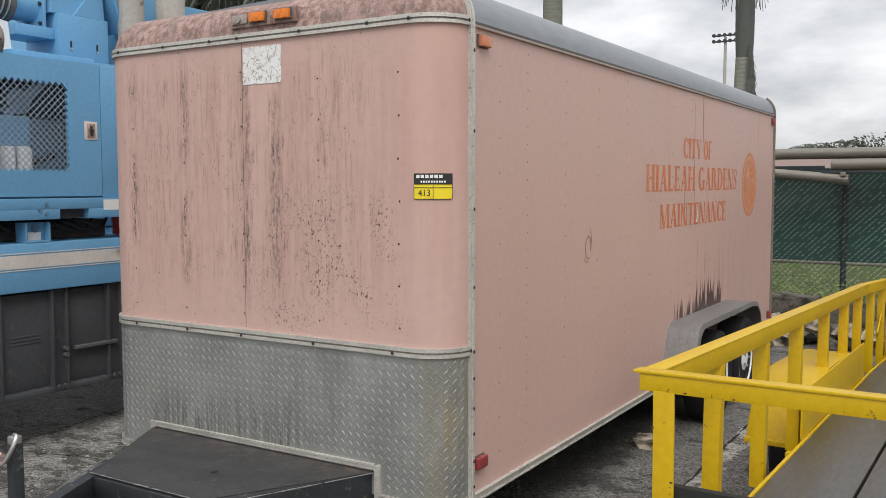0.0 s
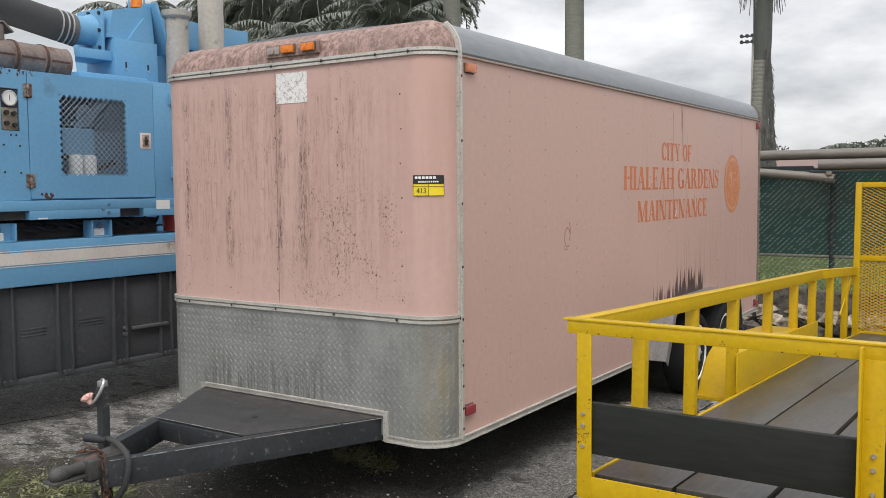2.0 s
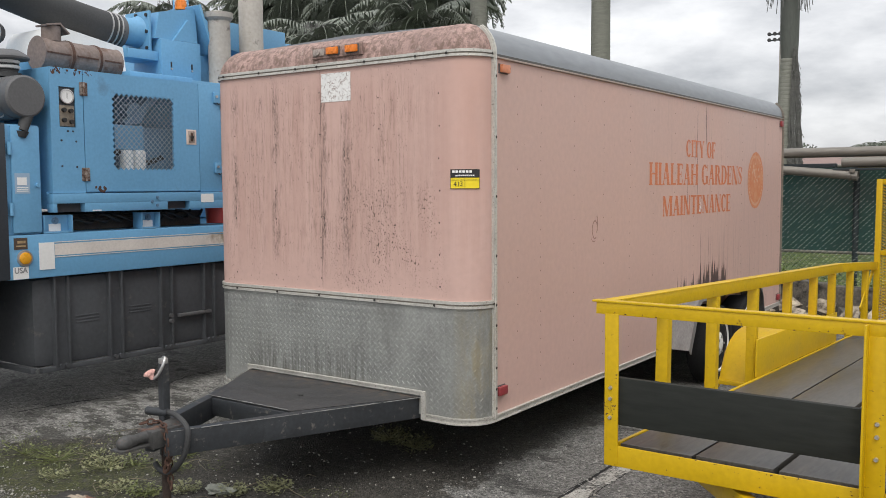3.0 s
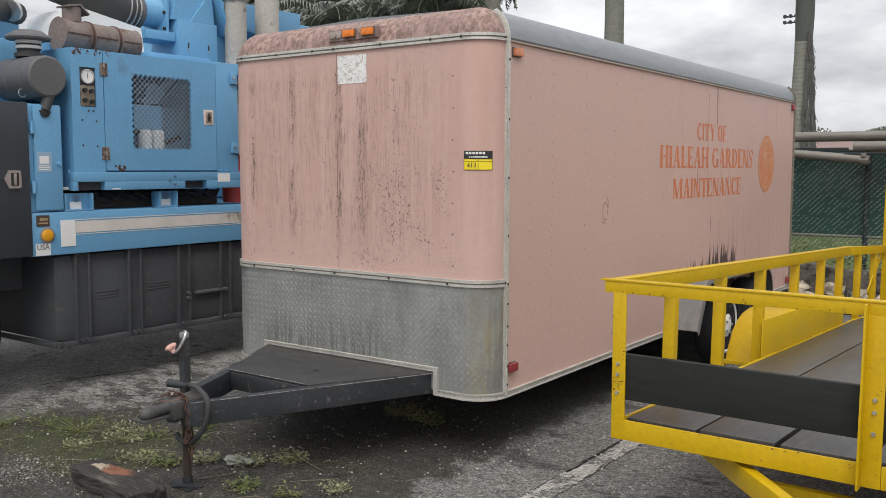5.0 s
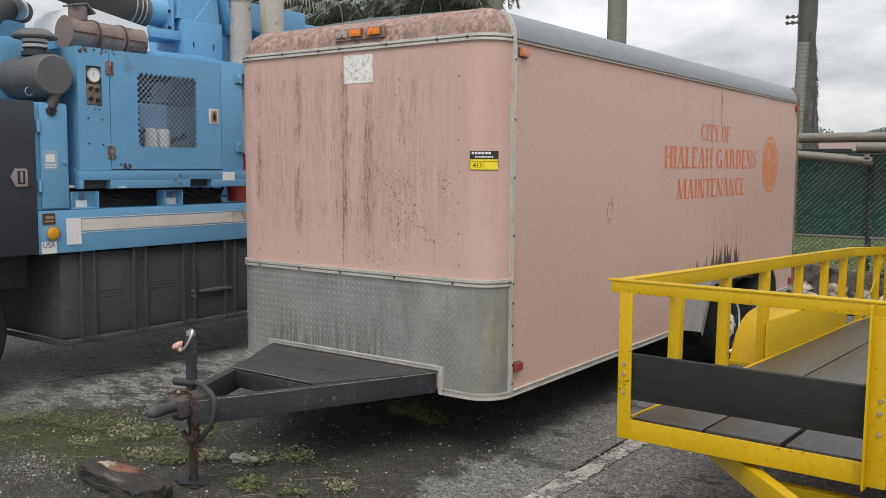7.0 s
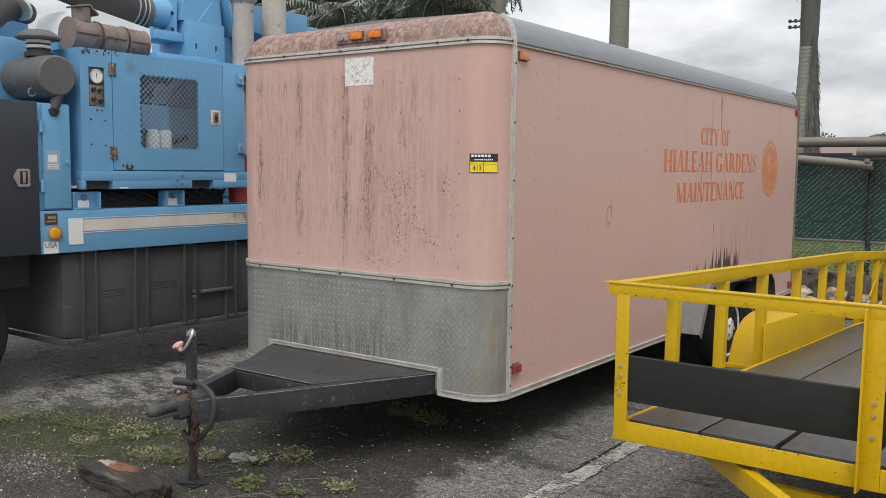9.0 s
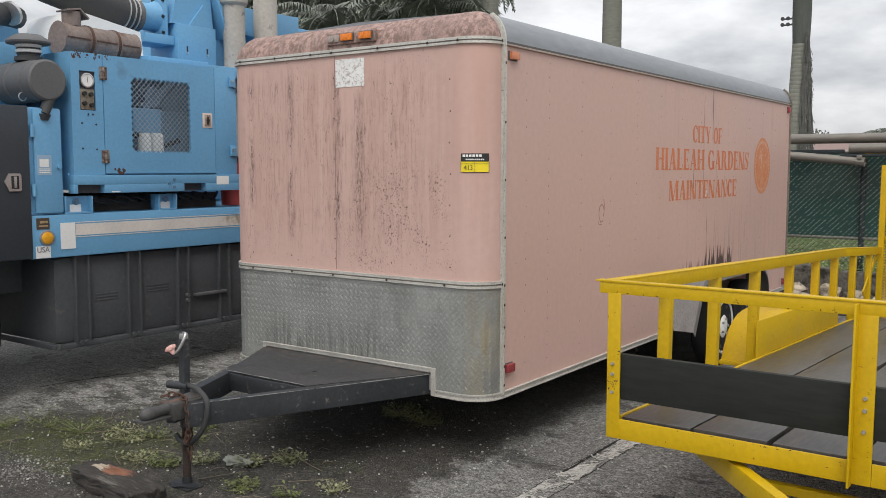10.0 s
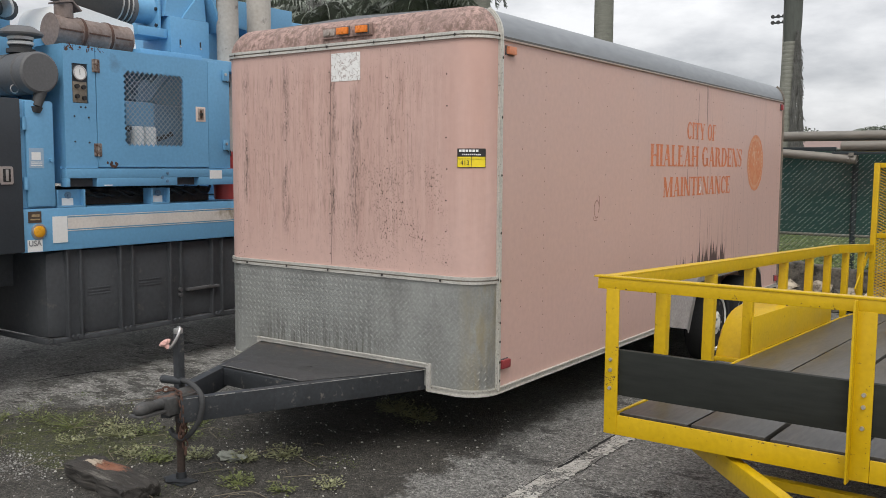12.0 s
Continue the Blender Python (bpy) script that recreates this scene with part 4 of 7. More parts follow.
# scuff mark low on the side
bm = B()
for cy, cz, ry, rz, a0, a1, w in ((1.285, 1.40, 0.035, 0.055, 0.3, 5.2, 0.014), (1.30, 1.44, 0.02, 0.06, -1.2, 1.0, 0.016), (1.27, 1.34, 0.03, 0.015, 2.5, 5.5, 0.010)):
    prev = None
    for k in range(13):
        a = a0 + (a1 - a0) * k / 12
        ww = w * (0.5 + 0.5 * math.sin(k * 1.7) ** 2)
        cur = (bm.verts.new((0.0012, cy + ry * math.cos(a), cz + rz * math.sin(a))), bm.verts.new((0.0012, cy + (ry + ww) * math.cos(a), cz + (rz + ww) * math.sin(a))))
        if prev:
            bm.faces.new((prev[0], cur[0], cur[1], prev[1]))
        prev = cur
part("scuff_mark", bm, mat("brown_scuff", (0.33, 0.20, 0.165), 0.7, var=0.3, scale=30), cargo, soft=False)
# lot sticker on the curve of the nose
bm = B()


def nose_patch(bm, s0, s1, z0, z1, off):
    k = 6
    rows = []
    for i in range(k + 1):
        p, n = on_nose(s0 + (s1 - s0) * i / k)
        rows.append((bm.verts.new((p.x - n.x * off, p.y - n.y * off, z0)), bm.verts.new((p.x - n.x * off, p.y - n.y * off, z1))))
    for a, b in zip(rows, rows[1:]):
        bm.faces.new((a[0], b[0], b[1], a[1]))
    return bm


S0, S1 = 0.11, 0.272
lot = part("lot_sticker", nose_patch(bm, S0, S1, 1.684, 1.79, 0.002), yellow_label, cargo, "yellow and black lot sticker")
part("header_band", nose_patch(B(), S0, S1, 1.745, 1.79, 0.004), black_ink, lot)
bm = B()
for k in range(6):
    nose_patch(bm, S1 - 0.012 - k * 0.0185, S1 - 0.026 - k * 0.0185, 1.771, 1.784, 0.006)
part("print_bar", bm, white_label, lot, "pale bars of print", kind="stuff")
bm = B()
for k in range(10):
    nose_patch(bm, S1 - 0.030 - k * 0.0105, S1 - 0.037 - k * 0.0105, 1.752, 1.760, 0.006)
part("print_bar", bm, white_label, lot, kind="stuff")
bm = nose_patch(B(), (S0 + S1) / 2 - 0.0010, (S0 + S1) / 2 + 0.0010, 1.686, 1.745, 0.005)
nose_patch(bm, S0, S1, 1.731, 1.733, 0.005)
nose_patch(bm, S0, S0 + 0.002, 1.684, 1.745, 0.005)
nose_patch(bm, S1 - 0.002, S1, 1.684, 1.745, 0.005)
nose_patch(bm, S0, S1, 1.684, 1.686, 0.005)
part("ruled_lines", bm, black_ink, lot)
pm, nm = on_nose(S1 - 0.02)
tm = Vector((-nm.y, nm.x, 0))
m413 = Matrix.Translation(pm - nm * 0.006 + Vector((0, 0, 1.698))) @ Matrix((-tm if tm.x < 0 else tm, (0, 0, 1), -nm)).transposed().to_4x4()
writing("413", 0.026, 0.052, black_ink, m413, lot, "written_number")

# fender and wheels
fend = mat("dull_fender_metal", (0.20, 0.195, 0.19), 0.5, 0.3, var=0.25, scale=6, fine=45, bump=0.7, stretch=(3, 1, 1))
bm = B()
prof = [(2.53, 0.405), (2.665, 0.66), (2.70, 0.745), (2.735, 0.775), (2.79, 0.797), (4.25, 0.79), (4.42, 0.765), (4.53, 0.685), (4.64, 0.375)]
rows = []
for y, z in prof:
    rows.append([bm.verts.new((x, y, z)) for x in (0.0, 0.215)] + [bm.verts.new((0.225, y + (0.02 if y < 3 else -0.02), z - 0.035))])
for a, b in zip(rows, rows[1:]):
    for k in range(2):
        bm.faces.new((a[k], a[k + 1], b[k + 1], b[k]))
thicken(bm, 0.008)
part("fender", bm, fend, cargo, "grey tread metal fender over two wheels")


def wheel(parent, c, r, w, way, name="wheel", hub=None, lugs=5, windows=0):
    """A tyre and a rim on an axle along x."""
    x, y, z = c
    t = B()
    k = r - 0.10
    lathe(t, (x - w / 2, y, z), (1, 0, 0), [(0.02, k), (0.0, k + 0.02), (0.0, r - 0.03), (0.02, r - 0.006), (w * 0.3, r), (w * 0.7, r), (w - 0.02, r - 0.006), (w, r - 0.03), (w, k + 0.02), (w - 0.02, k)], 36)
    wh = part("wheel", t, tyre_rubber, parent, "black rubber tyre")
    rb_ = B()
    s = 1 if way > 0 else -1
    lathe(rb_, (x, y, z), (s, 0, 0), [(-w * 0.3, k + 0.004), (w * 0.44, k + 0.004), (w * 0.46, k - 0.012), (w * 0.40, k - 0.02), (w * 0.36, 0.13), (w * 0.40, 0.10), (w * 0.43, 0.09), (w * 0.48, 0.04), (w * 0.49, 0.01)], 28)
    part("rim", rb_, hub or rim_white, wh, "white painted steel rim")
    for q in range(windows):
        a = (q + 0.5) * math.tau / windows
        m_ = Matrix.Translation((x + s * w * 0.372, y, z)) @ Matrix.Rotation(a, 4, "X")
        bm_ = B()
        ring = [bm_.verts.new(m_ @ Vector((s * 0.010 * (u - 0.095) / 0.12, v_, u))) for u, v_ in ((0.135, -0.010), (0.135, 0.010), (0.17, 0.026), (0.188, 0.028), (0.192, 0.0), (0.188, -0.028), (0.17, -0.026))]
        bm_.faces.new(ring)
        part("rim_window", bm_, dark_dot, wh, "dark opening in the white rim")
    for q in range(lugs):
        a = q * math.tau / lugs
        bm_ = B()
        cyl(bm_, (x + s * w * 0.34, y + 0.065 * math.cos(a), z + 0.065 * math.sin(a)), (x + s * w * 0.52, y + 0.065 * math.cos(a), z + 0.065 * math.sin(a)), 0.011, seg=6)
        part("lug_nut", bm_, steel, wh)
    return wh


for y in (3.36, 4.15):
    wheel(cargo, (0.10, y, 0.335), 0.335, 0.20, 1, windows=8)
    wheel(cargo, (-W - 0.10, y, 0.335), 0.335, 0.20, -1, windows=8)
bm = B()
for y in (3.36, 4.15):
    cyl(bm, (-W - 0.05, y, 0.335), (0.05, y, 0.335), 0.04, seg=12)
part("axles", bm, frame_black, cargo)

# tongue, deck plate, coupler, jack, chain and cable
TZ = 0.50
deck_plate = mat("worn_black_deck_plate", (0.040, 0.040, 0.041), 0.55, var=0.45, scale=6, fine=80, bump=0.4, dirt=(0.13, 0.11, 0.09), dirt_amount=0.02, dirt_scale=20)
overlay(deck_plate, (0.12, 0.085, 0.06), times(deck_plate, axis_ramp(deck_plate, "Y", -0.42, -0.20), noise_fac(deck_plate, 16, 0.48, 0.60, detail=8, rough=0.75, top=0.7)))
dark_rust = mat("dark_rusted_leg", (0.05, 0.035, 0.028), 0.8, 0.2, var=0.4, scale=12, bump=0.3)
AX, AY = -1.055, -1.52
bm = B()
beam(bm, (-0.37, FRONT + 0.10, TZ - 0.062), (AX + 0.06, AY + 0.05, TZ - 0.062), 0.055, 0.125, 0.005)
part("tongue_beam", bm, frame_black, cargo)
bm = B()
beam(bm, (-1.75, FRONT + 0.10, TZ - 0.062), (AX - 0.06, AY + 0.05, TZ - 0.062), 0.055, 0.125, 0.005)
part("tongue_beam", bm, frame_black, cargo)
bm = B()
beam(bm, (-1.385, -0.835, TZ - 0.055), (-0.765, -0.835, TZ - 0.055), 0.05, 0.10, 0.004)
part("cross_beam", bm, frame_black, cargo)
bm = B()
v = [bm.verts.new(p) for p in ((-0.37, FRONT - 0.005, TZ + 0.004), (-1.77, FRONT - 0.005, TZ + 0.004), (-1.40, -0.845, TZ + 0.004), (-0.75, -0.845, TZ + 0.004))]
bm.faces.new(v)
thicken(bm, 0.006)
part("tongue_deck", bm, deck_plate, cargo)
# worn edges of the tongue steel with their highlights drawn in, in broken lengths
bright_worn_edge = mat("highlit_worn_steel_edge", (0.26, 0.26, 0.25), 0.55, 0.3, var=0.35, scale=30, fine=80, bump=0.1)
er = random.Random(12)
bm = B()
for a, b in (((-1.40, -0.849, TZ + 0.008), (-0.75, -0.849, TZ + 0.008)), ((-0.358, -0.19, TZ + 0.002), (AX + 0.096, AY + 0.06, TZ + 0.001)), ((-1.765, -0.20, TZ + 0.002), (AX - 0.092, AY + 0.06, TZ + 0.001))):
    a, b = Vector(a), Vector(b)
    t = 0.0
    while t < 0.98:
        q = min(1.0, t + er.uniform(0.02, 0.12))
        tube(bm, [tuple(a.lerp(b, t)), tuple(a.lerp(b, q))], er.uniform(0.0012, 0.0030), 5)
        t = q + max(0.0, er.uniform(-0.03, 0.03))
part("bright_worn_edges", bm, bright_worn_edge, cargo, kind="stuff")
bm = B()
cyl(bm, (-0.96, -0.552, TZ + 0.0055), (-0.96, -0.552, TZ + 0.0065), 0.016, seg=14)
part("deck_hole", bm, black_ink, cargo)
bm = B()
lathe(bm, (AX, AY + 0.16, TZ - 0.015), (0, -1, -0.04), [(0.0, 0.052), (0.10, 0.046), (0.17, 0.032), (0.23, 0.025), (0.26, 0.032), (0.29, 0.037), (0.315, 0.033), (0.332, 0.020), (0.337, 0.006)], 18)
box(bm, AX - 0.045, AX + 0.045, AY - 0.185, AY + 0.0, TZ - 0.062, TZ - 0.050, 0.004)
box(bm, AX - 0.06, AX + 0.06, AY - 0.02, AY + 0.20, TZ - 0.08, TZ + 0.01, 0.01)
part("coupler", bm, mat("rust_topped_coupler", (0.075, 0.074, 0.072), 0.6, 0.2, var=0.3, dirt=(0.16, 0.07, 0.035), dirt_amount=0.25, dirt_scale=10), cargo, "dark coupler with rust on top")
JX, JY = -1.128, -1.365
bm = B()
box(bm, JX - 0.021, JX + 0.021, JY - 0.021, JY + 0.021, 0.33, 0.805, 0.004)
jack = part("jack_tube", bm, frame_black, cargo, "black square jack post")
bm = B()
cyl(bm, (JX, JY, 0.05), (JX, JY, 0.36), 0.022, seg=14)
part("jack_leg", bm, dark_rust, jack)
bm = B()
box(bm, JX - 0.07, JX + 0.07, JY - 0.055, JY + 0.055, 0.002, 0.010, 0.003)
cyl(bm, (JX, JY, 0.008), (JX, JY, 0.06), 0.030, 0.027, seg=14)
blob(bm, (JX - 0.03, JY - 0.01, 0.012), (0.085, 0.05, 0.014), 0.35, 4, 2)
part("jack_foot", bm, frame_black, jack)
bm = B()
box(bm, JX - 0.018, JX + 0.018, JY - 0.018, JY + 0.018, 0.805, 0.835, 0.005)
tube(bm, smooth_line([(JX + 0.0, JY - 0.0, 0.838), (JX + 0.03, JY - 0.012, 0.836), (JX + 0.033, JY - 0.03, 0.80), (JX + 0.012, JY - 0.045, 0.755), (JX - 0.012, JY - 0.055, 0.735)]), 0.008)
part("jack_crank", bm, steel, jack)
bm = B()
lathe(bm, (JX - 0.012, JY - 0.055, 0.733), (-0.45, -0.25, 0.85), [(0, 0.011), (0.02, 0.015), (0.026, 0.024), (0.046, 0.025), (0.05, 0.014), (0.044, 0.007)], 12)
kw = Vector((-0.45, -0.25, 0.85)).normalized()
ks = kw.orthogonal().normalized()
for k in range(6):
    kd = Matrix.Rotation(k * math.tau / 6, 3, kw) @ ks
    blob(bm, Vector((JX - 0.012, JY - 0.055, 0.733)) + kw * 0.036 + kd * 0.023, (0.010, 0.010, 0.010), 0.0, 0, 1)
part("crank_knob", bm, mat("sun_faded_red_knob", (0.72, 0.42, 0.37), 0.5, var=0.1), jack, "sun-faded red star knob")
bm = B()
cyl(bm, (JX - 0.10, JY - 0.03, 0.555), (JX + 0.03, JY, 0.555), 0.022, seg=12)
part("jack_pivot", bm, frame_black, jack)
bm = B()
tube(bm, smooth_line([(JX + 0.03, JY, 0.56), (JX + 0.13, JY - 0.02, 0.555), (JX + 0.215, JY - 0.03, 0.50), (JX + 0.20, JY - 0.04, 0.38), (JX + 0.11, JY - 0.05, 0.28), (JX + 0.02, JY - 0.05, 0.27), (JX - 0.02, JY - 0.05, 0.30)], 8), 0.0145, 10)
part("wiring_cable", bm, rubber, cargo, "thick black wiring cable looped by the jack")


def chain(parent, pts, r=0.017, wire_r=0.0048):
    """Oval links along a line."""
    bm = B()
    line = smooth_line(pts, 10)
    acc, last, flip = 0.0, line[0], 0
    for p in line[1:]:
        acc += (p - last).length
        if acc >= r * 1.75:
            d = (p - last).normalized()
            s = d.cross(Vector((0.3, 0.8, 0.2))).normalized()
            u = s.cross(d)
            k = s if flip else u
            tube(bm, [p + d * math.cos(a) * r * 1.35 + k * math.sin(a) * r * 0.8 for a in [q * math.tau / 10 for q in range(10)]], wire_r, 5, True)
            flip, acc = 1 - flip, 0.0
        last = p
    return part("safety_chain", bm, rust, parent, "rusty safety chain draped over the coupler")


chain(cargo, [(AX - 0.12, AY + 0.02, TZ + 0.012), (AX - 0.05, AY + 0.06, TZ + 0.03), (AX + 0.02, AY + 0.06, TZ + 0.03), (AX + 0.075, AY + 0.05, TZ), (AX + 0.08, AY + 0.05, 0.36), (AX + 0.05, AY + 0.06, 0.30), (AX + 0.06, AY + 0.08, 0.38), (AX + 0.085, AY + 0.08, 0.48)])
chain(cargo, [(AX + 0.04, AY + 0.10, 0.42), (AX + 0.03, AY + 0.10, 0.32), (AX + 0.035, AY + 0.10, 0.20)])

# ---- yellow flatbed trailer ----
YM = pose(1.068, -0.985, -0.028, 0, 0, -0.7) @ pose(0, 0, 0, -2.15, 0, 0)
flatbed = thing("flatbed_trailer", (0, 0, 0), "yellow flatbed utility trailer with railings and dark deck boards", "trailer", m=YM)
YW, YL = 2.06, 5.60
RT = 1.268
TAIL, DROP = 4.2, 0.026


def tail(bm):
    """The back of the trailer slopes down behind the axles."""
    for v in bm.verts:
        if v.co.y > TAIL:
            v.co.z -= DROP * (v.co.y - TAIL)


def ypart(name, material=None, label="", fill=None):
    bm = B()
    fill(bm)
    return part(name, bm, material or yellow, flatbed, label)


def angle_front(bm):
    box(bm, -0.012, YW + 0.012, -0.006, 0.052, RT - 0.008, RT, 0.002)
    box(bm, 0.006, YW - 0.006, -0.002, 0.006, RT - 0.055, RT - 0.0075, 0.002)


ypart("front_rail", fill=angle_front)


def side_rail(x, s):
    def f(bm):
        for a, b in ((0.0525, TAIL), (TAIL, YL)):
            box(bm, x - 0.002, x + s * 0.055, a, b, RT - 0.010, RT - 0.002, 0.002)
            box(bm, x + s * 0.046, x + s * 0.054, a, b, RT - 0.070, RT - 0.0095, 0.002)
        tail(bm)
    ypart("side_rail", fill=f)


side_rail(0.0, 1)
side_rail(YW, -1)


def post_angle(x, y, z0, z1, w=0.068, d=0.05, s=1):
    def f(bm):
        box(bm, x, x + s * w, y, y + 0.007, z0, z1, 0.002)
        box(bm, x + s * (w - 0.007), x + s * w, y + 0.0065, y + d, z0, z1, 0.002)
        tail(bm)
    return f


def corner_post(x0, x1, rib):
    def f(bm):
        box(bm, x0, x1, -0.004, 0.005, 0.607, RT - 0.052, 0.002)
        if rib:
            box(bm, x0 - 0.004, x0 + 0.004, -0.05, 0.006, 0.60, RT - 0.012, 0.002)
        else:
            box(bm, x0, x0 + 0.008, 0.005, 0.05, 0.607, RT - 0.052, 0.002)
            for v in bm.verts:
                v.co.x += 0.018 * (RT - v.co.z)
    return f


for x0, x1, rib in ((0.045, 0.103, False), (1.016, 1.084, True), (YW - 0.103, YW - 0.045, False)):
    p = ypart("front_post", fill=corner_post(x0, x1, rib))
    for z in (0.920, 0.876, 0.800):
        bm = B()
        cyl(bm, ((x0 + x1) / 2 + 0.004, -0.013, z), ((x0 + x1) / 2 + 0.004, -0.003, z), 0.0065, 0.009, 10)
        part("bolt", bm, steel, p, "bright steel bolt head")
ypart("front_channel", fill=lambda bm: (box(bm, 0.104, 1.015, -0.002, 0.006, 0.607, 0.69, 0.002), box(bm, 1.085, YW - 0.104, -0.002, 0.006, 0.607, 0.69, 0.002), box(bm, 0.104, YW - 0.104, 0.006, 0.05, 0.607, 0.613, 0.002)))
ypart("front_plank", board_black, "dark painted plank bolted between the front posts", lambda bm: box(bm, 0.05, YW - 0.05, 0.008, 0.042, 0.772, 0.962, 0.004))
for y in (0.64, 1.30, 1.98, 2.72, 3.39, 3.95, 4.58, 5.2):
    wide = 0.056 if y < 2.5 else 0.05
    ypart("side_post", fill=post_angle(0.0, y, 0.62, RT - 0.0705, wide))
    ypart("side_post", fill=post_angle(YW, y, 0.62, RT - 0.0705, wide, s=-1))
for x0, x1 in ((0.083, 0.097), (YW - 0.097, YW - 0.083)):
    ypart("side_channel", fill=lambda bm: (box(bm, x0, x1, 0.056, TAIL, 0.60, 0.692, 0.003), box(bm, x0, x1, TAIL, YL, 0.60, 0.692, 0.003), tail(bm)))
# deck boards with dark joints between them
bw = (YW - 0.19) / 6
for k in range(6):
    x = 0.097 + k * bw
    gap = 0.017 if k % 2 else 0.010
    ypart("plank", deck, fill=lambda bm: (box(bm, x + 0.003, x + bw - gap, 0.055, TAIL, 0.655, 0.688 + (k % 2) * 0.003, 0.004), box(bm, x + 0.003, x + bw - gap, TAIL, YL - 0.02, 0.655, 0.688 + (k % 2) * 0.003, 0.004), tail(bm)))
ypart("cross_members", fill=lambda bm: [box(bm, 0.037, YW - 0.037, y, y + 0.05, 0.57, 0.653) for y in (0.9, 1.8, 2.7, 3.6, 4.1)])
# fender wells, fenders and wheels
for side in (0, 1):
    def fx(x):
        return x if side == 0 else YW - x
    ypart("fender_board", fill=lambda bm: box(bm, min(fx(0.072), fx(0.082)), max(fx(0.072), fx(0.082)), 1.93, 3.92, 0.692, 0.910, 0.002))
    bm = B()
    rows = []
    fp = [(2.235, 0.60), (2.25, 0.65), (2.28, 0.715), (2.34, 0.81), (2.40, 0.85), (2.48, 0.882), (2.57, 0.900), (2.67, 0.910), (2.80, 0.912), (3.45, 0.900), (3.66, 0.87), (3.80, 0.80), (3.88, 0.72), (3.91, 0.60)]
    for y, z in fp:
        rows.append([bm.verts.new((fx(a), y, z - b_)) for a, b_ in ((0.068, 0.0), (-0.18, 0.0), (-0.225, 0.015), (-0.24, 0.05))])
    for a, b in zip(rows, rows[1:]):
        for k in range(3):
            bm.faces.new((a[k], a[k + 1], b[k + 1], b[k]))
    thicken(bm, 0.006)
    part("fender", bm, yellow, flatbed, "rounded yellow fender")
    bm = B()
    box(bm, min(fx(-0.24), fx(0.066)), max(fx(-0.24), fx(0.066)), 2.205, 2.265, 0.575, 0.60, 0.003)
    part("fender_step", bm, yellow, flatbed)
    for y in (3.0, 3.88):
        wheel(flatbed, (fx(-0.125), y, 0.40 + (0.0375 * (y - 0.0)) - 0.04), 0.345, 0.20, -1 if side == 0 else 1, hub=steel)
# rusty chips along the painted edges
cr = random.Random(23)
bm = B()
for k in range(95):
    w_ = cr.random()
    if w_ < 0.35:
        c = (cr.uniform(0.05, YW - 0.05), -0.0025, RT - 0.055 + abs(cr.gauss(0, 0.006)))
    elif w_ < 0.55:
        c = (cr.uniform(0.11, 0.99), -0.0025, 0.689 - abs(cr.gauss(0, 0.005)))
    elif w_ < 0.65:
        c = (cr.uniform(0.11, 0.99), -0.0025, 0.61 + cr.random() * 0.07)
    elif w_ < 0.8:
        c = (cr.choice((0.05, 0.10, 1.07)), -0.0045, cr.uniform(0.64, 1.2))
    else:
        c = (cr.uniform(0.05, 0.10), -0.0045, 0.842 + cr.gauss(0, 0.014))
    blob(bm, c, (0.0014 + cr.random() ** 3 * 0.005, 0.0008, 0.0012 + cr.random() ** 3 * 0.003), 0.5, k, 1)
part("paint_chips", bm, rust, flatbed, "small rusty chips in the paint", kind="stuff")
# front drawbar
for s in (0.0, 1.0):
    xa, xb = (0.30, 0.99) if s == 0 else (YW - 0.30, YW - 0.99)
    ypart("drawbar_leg", fill=lambda bm: beam(bm, (xa, 0.40, 0.545), (xb, -0.42, 0.545), 0.048, 0.085, 0.004))
ypart("drawbar_tie", fill=lambda bm: beam(bm, (0.62, 0.13, 0.50), (YW - 0.62, 0.13, 0.50), 0.05, 0.035, 0.003))
ypart("coupler", frame_black, fill=lambda bm: (box(bm, YW / 2 - 0.06, YW / 2 + 0.06, -0.68, -0.36, 0.50, 0.60, 0.015),))
ypart("drawbar_jack", frame_black, fill=lambda bm: (cyl(bm, (YW / 2 + 0.1, -0.3, -0.03), (YW / 2 + 0.1, -0.3, 0.62), 0.03, seg=12), cyl(bm, (YW / 2 + 0.1, -0.3, -0.014), (YW / 2 + 0.1, -0.3, 0.0), 0.09, seg=14)))
